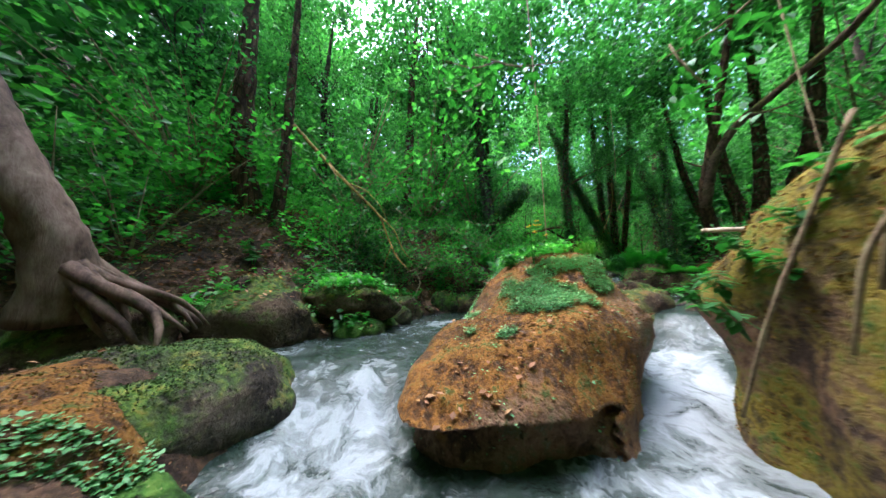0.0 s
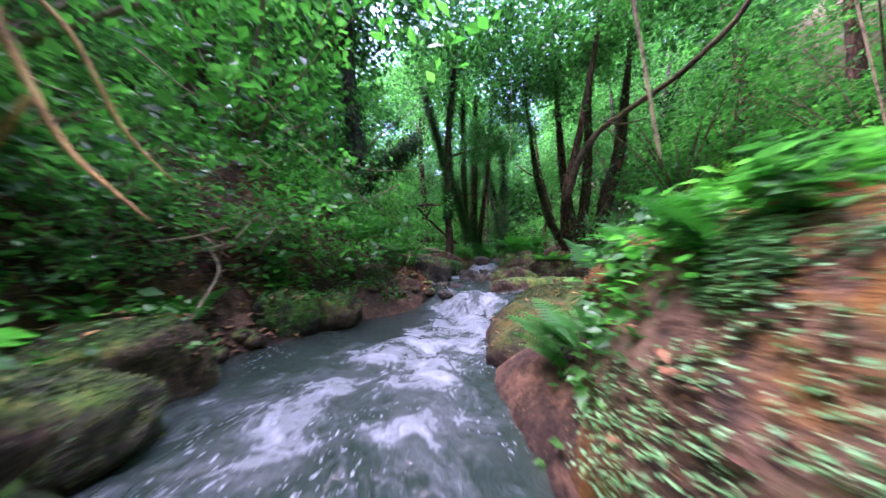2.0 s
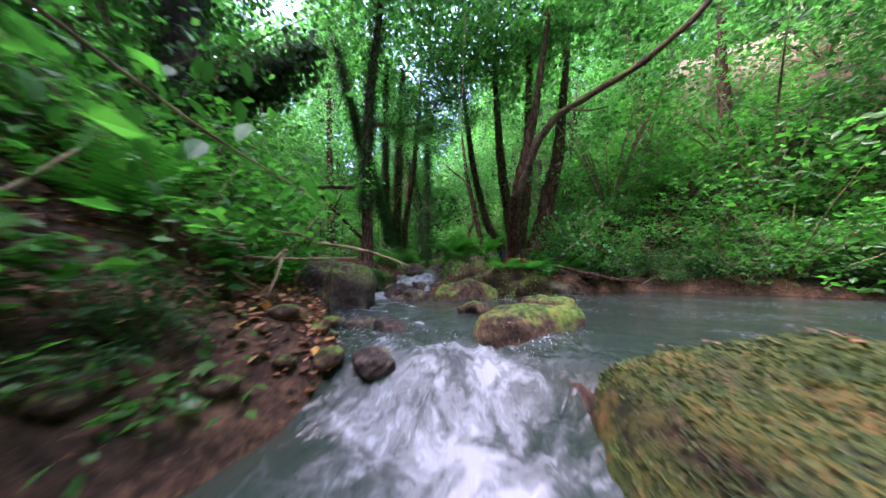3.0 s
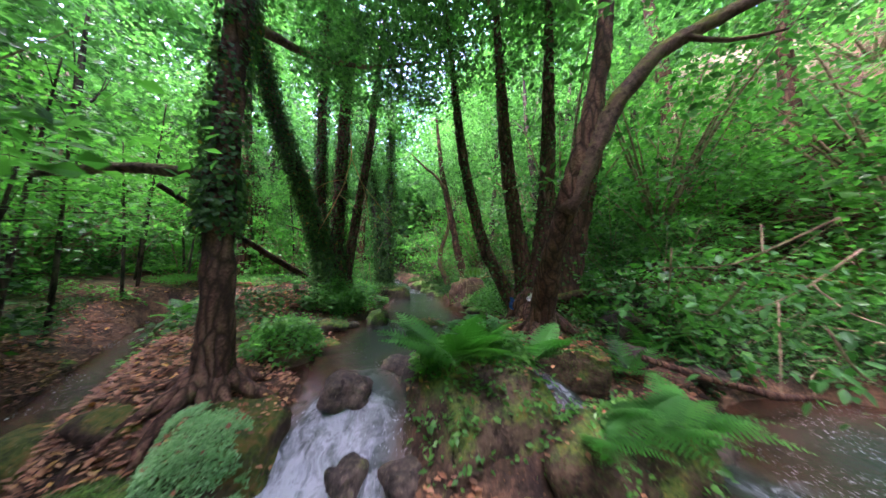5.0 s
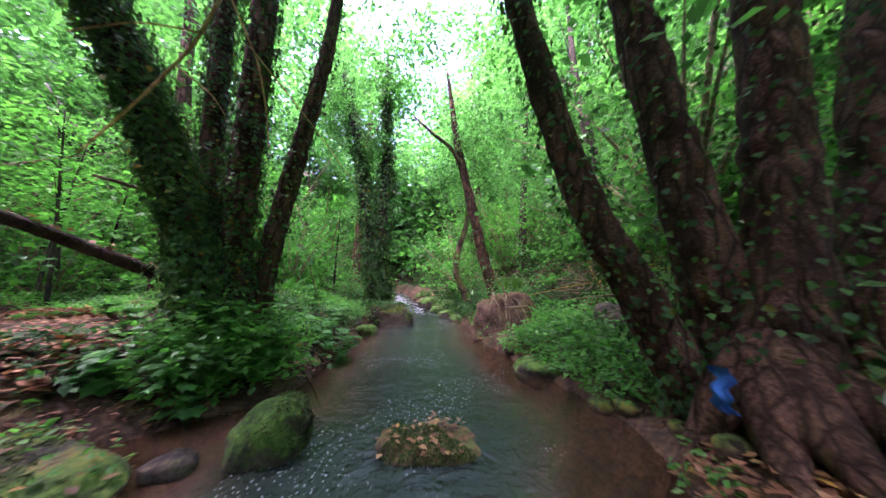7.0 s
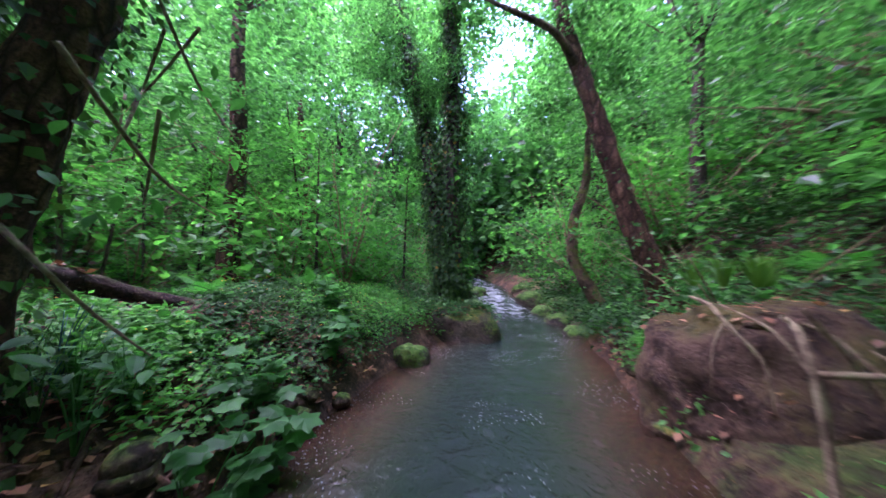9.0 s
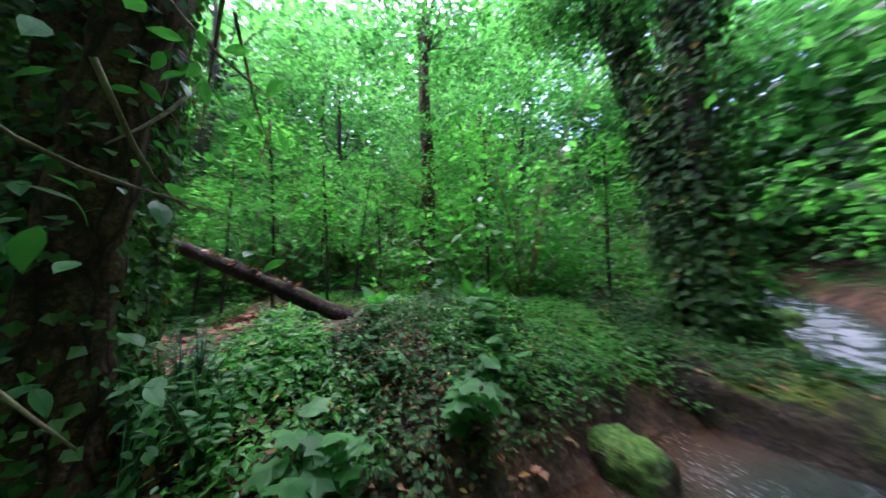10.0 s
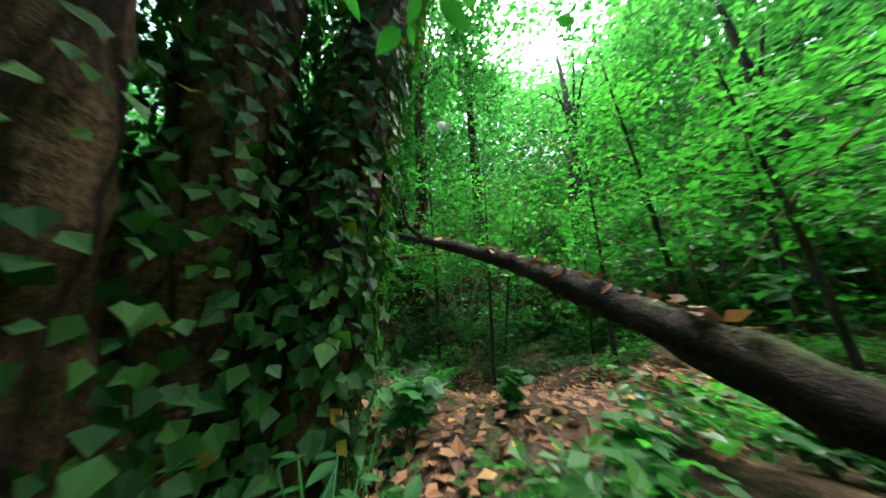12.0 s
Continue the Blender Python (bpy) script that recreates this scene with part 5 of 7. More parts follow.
litter("leaf_litter", scatter(9500, (-5.5, 0.3, 4.0, 9.0), 0.02, 4.0, 421, 1.3, -0.5), 0.055, 431, "orange and brown fallen leaves on the bank")
litter("leaf_litter", scatter(1100, (-5.5, -1.4, 6.8, 9.2), 0.1, 4.0, 457, 2.4, 0.2) + np.array([0, 0, 0.06]), 0.05, 458, "russet leaves lying among the glade's herbs")
litter("leaf_litter", scatter(3000, (-4.2, -2.0, 5.0, 7.0), 0.02, 4.0, 437, 2.2, -0.1) + np.array([0, 0, 0.07]), 0.075, 438, "large russet leaves on the glade's path")
litter("leaf_litter", scatter(11000, (-4.5, -0.85, 2.1, 4.1), 0.02, 1.5, 424, 1.3, -0.8), 0.048, 434, "orange and pale brown leaves strewn over the island")
litter("leaf_litter", scatter(8000, (0.8, 4.0, 3.0, 10.5), 0.02, 1.6, 422, 1.3, -0.6), 0.06, 432, "brown fallen leaves along the right shore")
litter("leaf_litter", scatter(17000, (-2.4, 0.6, -7, 2.4), 0.02, 2.2, 423, 1.3, -0.6), 0.055, 433, "brown fallen leaves on the earth bank")


def on_rock(bvh, count, cx, cy, rx, ry, seed, patch, level):
    rng = np.random.default_rng(seed)
    xy = np.stack([rng.uniform(cx - rx, cx + rx, count), rng.uniform(cy - ry, cy + ry, count)], 1)
    xy = xy[wave(np.c_[xy, 0 * xy[:, 0]], seed, patch, 2) > level]
    p, ok = drop(bvh, xy)
    return p[ok]


def stonecrop(p, seed, label, size=0.026):
    rng = np.random.default_rng(seed)
    q = np.repeat(p, 3, 0) + rng.normal(0, 0.009, (3 * len(p), 3)) + np.array([0, 0, 0.014])
    tagged(link("stonecrop", mesh_np("stonecrop", *leaf_quads(q, size, rng, 0.9, 0.85, -0.1)), M_STONECROP), label, "stonecrop", kind="stuff")


B_BOULDER, B_SLAB, B_OUT, B_FRONT, B_FERN, B_ISLE = (tree_of(*o) for o in ((BOULDER,), (SLAB,), (CLIFF_ROCK,), (FRONT_ROCK,), (FERN_ROCK, FERN_BLOCK), (ISLAND_ROCK,)))


def on_faces(ob, count, seed, mats, edge=0.35, low=0.0):
    """Points spread evenly over an object's skin, inside oval mats with ragged edges."""
    rng = np.random.default_rng(seed)
    me, m = ob.data, ob.matrix_basis
    v = np.array([m @ q.co for q in me.vertices])
    f = np.array([list(q.vertices)[:3] for q in me.polygons])
    n = np.cross(v[f[:, 1]] - v[f[:, 0]], v[f[:, 2]] - v[f[:, 0]])
    area = np.linalg.norm(n, axis=1)
    area = area * (n[:, 2] / area > low)
    k = rng.choice(len(f), count, p=area / area.sum())
    a, b = rng.random((count, 1)), rng.random((count, 1))
    a, b = np.where(a + b > 1, 1 - a, a), np.where(a + b > 1, 1 - b, b)
    p = v[f[k, 0]] * (1 - a - b) + v[f[k, 1]] * a + v[f[k, 2]] * b
    wob = wave(p, seed, 14.0, 2) * edge
    inside = np.zeros(count, bool)
    for x, y, rx, ry in mats:
        inside |= np.hypot((p[:, 0] - x) / rx, (p[:, 1] - y) / ry) + wob < 1
    return p[inside]


MATS = [(2.42, -3.2, 0.19, 0.25), (2.58, -3.38, 0.13, 0.13), (2.27, -3.47, 0.045, 0.055), (2.34, -3.78, 0.04, 0.05), (2.64, -3.1, 0.075, 0.06), (2.6, -2.88, 0.07, 0.08), (2.48, -2.8, 0.09, 0.05), (2.2, -3.3, 0.06, 0.05), (1.72, -3.05, 0.07, 0.09), (2.1, -3.55, 0.04, 0.05)]
stonecrop(on_faces(BOULDER, 85000, 441, MATS, 0.75), 451, "mats of pale green stonecrop on the boulder", 0.013)
stonecrop(on_faces(BOULDER, 12000, 446, [(1.7, -3.15, 0.14, 0.2)], 1.5), 456, "loose stonecrop trailing down the boulder's side", 0.014)
stonecrop(on_faces(BOULDER, 9000, 442, [(2.1, -3.0, 0.8, 1.2)], 1.6)[:350], 452, "small tufts of stonecrop on the boulder", 0.014)
weeds("boulder_herbs", on_faces(BOULDER, 1600, 443, [(1.68, -2.75, 0.14, 0.22), (1.95, -2.8, 0.3, 0.2)], 0.5, 0.1), 6, 0.045, 0.12, 0.05, M_LEAF_LIGHT, 444, "small leafy herbs rooted in the boulder's moss")
stonecrop(on_faces(FRONT_ROCK, 8000, 443, [(2.47, -5.3, 0.12, 0.12), (2.3, -5.08, 0.05, 0.04), (2.36, -5.2, 0.05, 0.05)]), 453, "silvery green stonecrop on the rock", 0.02)
stonecrop(on_faces(ISLAND_ROCK, 16000, 444, [(-1.1, 2.62, 0.22, 0.2), (-1.3, 2.75, 0.12, 0.12)]), 454, "green stonecrop on the island rock", 0.016)
stonecrop(on_rock(B_OUT, 1200, 3.6, -2.6, 0.6, 0.6, 445, 5.0, 0.5), 455, "stonecrop tufts on the outcrop", 0.035)
for bvh, box, n, seed in ((B_BOULDER, (2.1, -3.2, 0.7, 1.1), 420, 461), (B_SLAB, (1.55, -1.55, 0.6, 0.8), 190, 462), (B_FERN, (0.7, 2.85, 0.7, 0.6), 260, 463), (B_ISLE, (-1.1, 2.85, 0.35, 0.45), 200, 464), (B_FRONT, (2.05, -5.6, 0.6, 0.6), 40, 465)):
    litter("leaf_litter", on_rock(bvh, n, *box, seed, 3.0, -0.6), 0.04, seed + 9, "dry pinkish-brown leaves lying on mossy rock")


weeds("rock_herbs", on_faces(BROAD, 260, 485, [(-1.2, 10.3, 0.8, 0.5)], 0.6, 0.5), 6, 0.06, 0.12, 0.08, M_LEAF_FLOOR, 486, "green herbs on the broad rock")
litter("leaf_litter", on_faces(BROAD, 260, 487, [(-1.0, 10.3, 0.6, 0.5)], 0.6, 0.4), 0.06, 488, "orange leaves lying on the broad rock")
litter("leaf_litter", on_faces(BAR, 90, 489, [(-1.15, 4.25, 0.4, 0.4)], 0.3, 0.3), 0.055, 490, "fallen leaves on the gravel bar")
litter("leaf_litter", on_faces(POOL_STONE, 70, 491, [(0.22, 5.5, 0.4, 0.4)], 0.3, 0.4), 0.045, 492, "orange leaves on the pool stone")
litter("leaf_litter", on_faces(MOUND, 160, 483, [(1.66, 3.52, 0.4, 0.4)], 0.3, 0.2), 0.06, 484, "orange leaves on the mossy mound")
litter("leaf_litter", on_faces(ROOT_BOULDER, 160, 481, [(1.3, 8.4, 0.4, 0.6)], 0.5, 0.2), 0.05, 482, "dry brown leaves on the earthy boulder")
weeds("fern_rock_herbs", on_rock(B_FERN, 650, 0.75, 3.15, 0.6, 0.3, 475, 3.0, -0.2), 7, 0.05, 0.16, 0.08, M_LEAF_LIGHT, 476, "leafy green herbs smothering the fern boulder")
weeds("fern_rock_herbs", on_faces(FERN_ROCK, 300, 493, [(0.6, 2.55, 0.7, 0.45)], 0.5, -0.3), 6, 0.045, 0.05, 0.06, M_LEAF_LIGHT, 494, "small herbs hanging down the fern boulder")
weeds("fern_rock_herbs", on_faces(FERN_BLOCK, 420, 495, [(1.4, 2.8, 0.7, 0.4)], 0.5, -0.3), 6, 0.045, 0.05, 0.06, M_LEAF_LIGHT, 496, "small herbs hanging down the brown block")
weeds("rock_herbs", on_faces(HERB_ROCK, 420, 497, [(-1.2, 3.7, 0.4, 0.4)], 0.4, 0.0), 8, 0.05, 0.2, 0.08, M_LEAF_LIGHT, 498, "fresh green herbs heaped on a small rock")
litter("leaf_litter", scatter(1700, (0.85, 2.3, 3.6, 5.3), 0.02, 1.5, 463, 2.0, -0.5) + np.array([0, 0, 0.02]), 0.05, 464, "orange leaves over the shore below the leaning tree")
weeds("shore_herbs", scatter(260, (0.85, 2.3, 3.6, 5.3), 0.03, 1.5, 465, 3.0, 0.35), 7, 0.04, 0.07, 0.07, M_LEAF_LIGHT, 466, "tiny bright herbs between fallen leaves")
weeds("shore_herbs", scatter(520, (1.9, 3.8, 3.1, 4.5), 0.03, 2.5, 461, 2.2, -0.2), 8, 0.06, 0.22, 0.1, M_LEAF_FLOOR, 462, "dark green herbs over the leaf-strewn shore")
weeds("island_herbs", scatter(700, (-3.0, -0.9, 2.2, 4.2), 0.05, 1.5, 477, 2.0, 0.25), 7, 0.06, 0.2, 0.09, M_LEAF_LIGHT, 478, "green herbs on the island between the falls")

def fuzz(ob, count, size, material, seed, label, level=-0.1, low=0.1):
    """Moss tufts over a rock's upper skin, in patches."""
    rng = np.random.default_rng(seed)
    p = on_faces(ob, count, seed, [(ob.matrix_basis.translation.x, ob.matrix_basis.translation.y, 9, 9)], 0.0, low)
    p = p[wave(p, seed, 4.5, 3) > level]
    tagged(link("moss", mesh_np("moss", *leaf_quads(p, size, rng, 0.5, 0.8, -0.5)), material), label, "moss", kind="stuff")


fuzz(BOULDER, 40000, 0.0085, M_MOSS_FUZZ, 911, "shaggy orange moss over the boulder", -0.25)
fuzz(SLAB, 26000, 0.014, M_MOSS_GREEN, 912, "soft green moss on the rock slab", -0.1, 0.5)
fuzz(CLIFF_ROCK, 18000, 0.016, M_MOSS_FUZZ, 913, "shaggy golden moss over the outcrop", -0.3, -0.2)
fuzz(SIDE_ROCK, 12000, 0.012, M_MOSS_GREEN, 915, "green moss over the rounded rock", -0.15)
fuzz(FRONT_ROCK, 10000, 0.01, M_MOSS_FUZZ, 914, "brown moss tufts on the rock", 0.0)
for k, ob in enumerate((BANK_A, BANK_B, BANK_C, FERN_ROCK, FERN_BLOCK, LOW_GREEN, MOUND, BROAD, POOL_STONE, SHORE_A, SHORE_B, SHORE_C, SHORE_D, SHORE_E, GREEN_A, GREEN_B)):
    fuzz(ob, 8000 if k < 9 else 4000, 0.014, M_MOSS_GREEN, 920 + k, "green moss tufts on damp rock", -0.3, -0.3)
fuzz(ISLAND_ROCK, 5000, 0.018, M_MOSS_GREEN, 930, "green moss on the island rock", -0.2)
B_BANK = tree_of(BANK_A, BANK_B, BANK_C)
for k, ob in enumerate((SHORE_B, SHORE_C, SHORE_D, SHORE_E)):
    litter("leaf_litter", on_faces(ob, 40, 940 + k, [(ob.matrix_basis.translation.x, ob.matrix_basis.translation.y, 9, 9)], 0.0, 0.4), 0.045, 950 + k, "brown leaves lying on mossy shore rock")
    weeds("rock_herbs", on_faces(ob, 26, 960 + k, [(ob.matrix_basis.translation.x, ob.matrix_basis.translation.y, 9, 9)], 0.0, 0.3), 6, 0.045, 0.08, 0.05, M_LEAF_LIGHT, 970 + k, "small herbs growing on shore rock")
weeds("bank_herbs", on_rock(B_BANK, 420, 0.1, -4.6, 0.7, 1.0, 471, 3.0, 0.1), 9, 0.075, 0.2, 0.09, M_LEAF_LIGHT, 472, "small bright herbs rooted on the bank rocks")
litter("leaf_litter", on_rock(B_BANK, 500, 0.2, -4.6, 0.6, 1.0, 473, 2.0, -0.3), 0.05, 474, "dry leaves lying on the bank rocks")

def frond_mesh(seed, length=1.0, pairs=16):
    """One arching fern frond along +x, with toothed side leaflets."""
    rng = np.random.default_rng(seed)
    parts = []
    u = np.linspace(0, 1, 12)
    spine = np.stack([u * length * 0.92, 0 * u, 0.42 * length * u * (1 - 0.95 * u)], 1)
    parts.append(tube(spine, np.linspace(0.006, 0.0015, 12) * length, 4, 0, 0, 0.12))
    for k in range(pairs):
        f = 0.12 + 0.86 * k / (pairs - 1)
        c = np.array([np.interp(f, u, spine[:, i]) for i in range(3)])
        ln = length * 0.24 * math.sin(min(1.0, f * 2.6 + 0.15) * 1.57) * (1 - f**2.2) + 0.012
        for side in (-1, 1):
            a = np.array([0.32, side, -0.12 + rng.normal(0, 0.06)])
            a /= np.linalg.norm(a)
            b = np.array([1.0, -side * 0.3, 0.2])
            teeth = max(3, int(7 * ln / (0.24 * length)))
            for j in range(teeth):
                s0, w = ln * j / teeth, ln * 0.125 * (1 - 0.75 * j / teeth) + 0.004
                m = c + a * s0
                e = c + a * (s0 + ln / teeth * 1.25)
                parts.append((np.array([m - b * w * 0.6, m + b * w * 0.6, e + b * w * 0.5, e - b * w * 0.5]), np.array([[0, 1, 2, 3]])))
                for sg in (-1, 1):
                    tip = (m + e) / 2 + b * w * sg + a * ln / teeth * 0.4
                    parts.append((np.array([m, e, tip, (m + tip) / 2]), np.array([[0, 1, 2, 3]])))
    return mesh_np("frond", *join(parts))


FRONDS = [frond_mesh(s) for s in (1, 2, 3)]


def fern(x, y, z, count, size, seed, aim=None, label="bright green fern with arching fronds", low=-48, high=-12):
    rng = np.random.default_rng(seed)
    base = holder("fern", x, y, z)
    for k in range(count):
        ob = link("frond", FRONDS[k % 3], M_FERN, base)
        th = 360 * k / count + rng.uniform(-14, 14) if aim is None else aim + rng.uniform(-75, 75)
        s = size * rng.uniform(0.7, 1.1)
        ob.matrix_basis = pose(0, 0, 0, rng.uniform(-12, 12), rng.uniform(low, high), th) @ Matrix.Diagonal((s, s, s, 1))
    return tagged(base, label, "fern", "ferns")


def rock_top(bvh, x, y):
    hit = bvh.ray_cast(Vector((x, y, 5)), Vector((0, 0, -1)))
    return hit[0].z if hit[0] is not None else ground_at(x, y)


for k, (x, y, n, s, aim) in enumerate([(0.3, 2.85, 8, 0.5, 180), (0.42, 2.75, 9, 0.55, -120), (0.62, 2.95, 8, 0.48, -60), (0.95, 2.75, 7, 0.5, -30)]):
    fern(x, y, max(rock_top(B_FERN, x, y), 0.0) + 0.1, n, s * 1.08, 500 + k, aim, "bright green fern growing on the mossy boulder")
for k, (x, y, n, s, aim) in enumerate([(1.45, 2.5, 7, 0.62, -20), (1.15, 2.4, 7, 0.55, -60), (1.6, 2.45, 6, 0.65, -35), (1.75, 2.55, 7, 0.65, -5), (1.3, 2.6, 6, 0.5, -40)]):
    fern(x, y, max(rock_top(B_FERN, x, y), -0.25) - 0.02, n, s * 0.8, 515 + k, aim, "broad fern spreading low over the pool", -22, 2)
for k, (x, y, z, n, s) in enumerate([(-0.55, -1.9, -0.1, 7, 0.4), (-0.75, -2.9, 0.1, 7, 0.42), (-1.0, 0.2, 0.3, 8, 0.6), (-1.3, -0.7, 0.3, 8, 0.6), (2.3, 3.6, 0.1, 8, 0.6), (2.0, 9.4, 0.9, 9, 0.6), (2.5, 8.8, 0.9, 9, 0.6), (1.9, 8.0, 0.35, 6, 0.4), (-3.2, 4.9, 0.5, 9, 0.7), (-2.9, 7.9, 0.4, 7, 0.45), (-2.6, 8.8, 0.4, 7, 0.5), (3.2, 6.4, 0.9, 8, 0.6), (2.9, 4.0, 0.3, 8, 0.6), (-2.2, -4.3, 0.9, 7, 0.5), (3.0, 10.3, 1.5, 8, 0.6)]):
    fern(x, y, ground_at(x, y), n, s, 520 + k)
for k, (x, y, aim) in enumerate([(1.5, -2.48, 110), (1.6, -2.36, 60), (1.52, -2.6, 170), (1.66, -2.2, 20)]):
    fern(x, y, max(rock_top(B_BOULDER, x, y), rock_top(B_SLAB, x, y)) - 0.03, 7, 0.36, 550 + k, aim, "green fern arching from behind the boulder")
fern(1.58, -2.75, rock_top(B_BOULDER, 1.58, -2.75) - 0.03, 7, 0.3, 545, 150, "small fern at the boulder's edge")
fern(1.76, -2.98, rock_top(B_BOULDER, 1.76, -2.98) - 0.02, 9, 0.28, 547, 140, "bright fern at the boulder's crest")
fern(1.85, -2.75, rock_top(B_BOULDER, 1.85, -2.75) - 0.02, 6, 0.2, 548, None, "bright fern at the boulder's crest")
fern(1.72, -2.4, rock_top(B_BOULDER, 1.72, -2.4) - 0.02, 7, 0.22, 546)


def lobed_leaf(lobes, depth, length=1.0):
    """A broad leaf along +x with pointed lobes."""
    pts = [(0.0, 0.0, 0.0)]
    n = lobes * 2 + 1
    for k in range(n):
        th = -2.3 + 4.6 * k / (n - 1)
        r = (0.55 if k % 2 == 0 else 0.55 * (1 - depth)) * (1 + 0.25 * math.cos(th))
        pts.append((0.42 + r * math.cos(th), r * math.sin(th), 0.06 * math.cos(2 * th) - 0.12 * r * r))
    v = np.array([(0.42, 0, 0.04)] + pts) * length
    m = len(v)
    f = [[0, k, k + 1 if k + 1 < m else 1, k + 1 if k + 1 < m else 1] for k in range(1, m)]
    return mesh_np("leaf", v, np.array([a[:3] for a in f]))


LEAF_LOBED, LEAF_BROAD = lobed_leaf(5, 0.35), lobed_leaf(2, 0.1)


def oval_leaf():
    u = np.linspace(0, 1, 6)
    w = np.array([0.0, 0.17, 0.24, 0.21, 0.12, 0.0])
    v = [(a, s * b, 0.03 * s * s - 0.12 * a * a + abs(b) * 0.15) for a, b in zip(u, w) for s in (-1, 0, 1)]
    f = [[3 * i + j, 3 * i + j + 1, 3 * i + j + 4, 3 * i + j + 3] for i in range(5) for j in range(2)]
    return mesh_np("leaf", np.array(v), np.array(f))


LEAF_OVAL = oval_leaf()


def herb(name, x, y, z, height, stems, per, leaf, size, material, seed, label, lean=(0, 0), flowers=0, petal=None):
    """A plant of several stems, each leaf a part."""
    rng = np.random.default_rng(seed)
    base = holder(name, x, y, z)
    for _ in range(stems):
        th = rng.uniform(0, 6.28)
        out = height * rng.uniform(0.15, 0.5)
        tip = np.array([math.cos(th) * out + lean[0], math.sin(th) * out + lean[1], height * rng.uniform(0.7, 1.05)])
        mid = tip * np.array([0.35, 0.35, 0.6])
        stem = link("stem", mesh_np("stem", *tube([(0, 0, -0.03), mid, tip], [0.0035, 0.0028, 0.0018], 5, 0, 0, 0.08), True), material, base)
        for k in range(per):
            f = 0.3 + 0.7 * k / max(1, per - 1)
            c = (2 * f * (1 - f)) * mid + f * f * tip
            ob = link("leaf", leaf, material, stem)
            s = size * rng.uniform(0.65, 1.15)
            ob.matrix_basis = pose(c[0], c[1], c[2], rng.uniform(-15, 15), rng.uniform(-20, 30), rng.uniform(0, 360)) @ Matrix.Diagonal((s, s, s, 1))
        for _ in range(flowers):
            c = tip + rng.normal(0, 0.03, 3)
            v, q = leaf_quads(np.repeat(c[None], 6, 0), 0.022, rng, 0.9, 0.8, -0.3, np.arange(6) * 1.05)
            link("flower", mesh_np("flower", v, q), petal, stem)
    return tagged(base, label, "plant", "herbs of the banks")


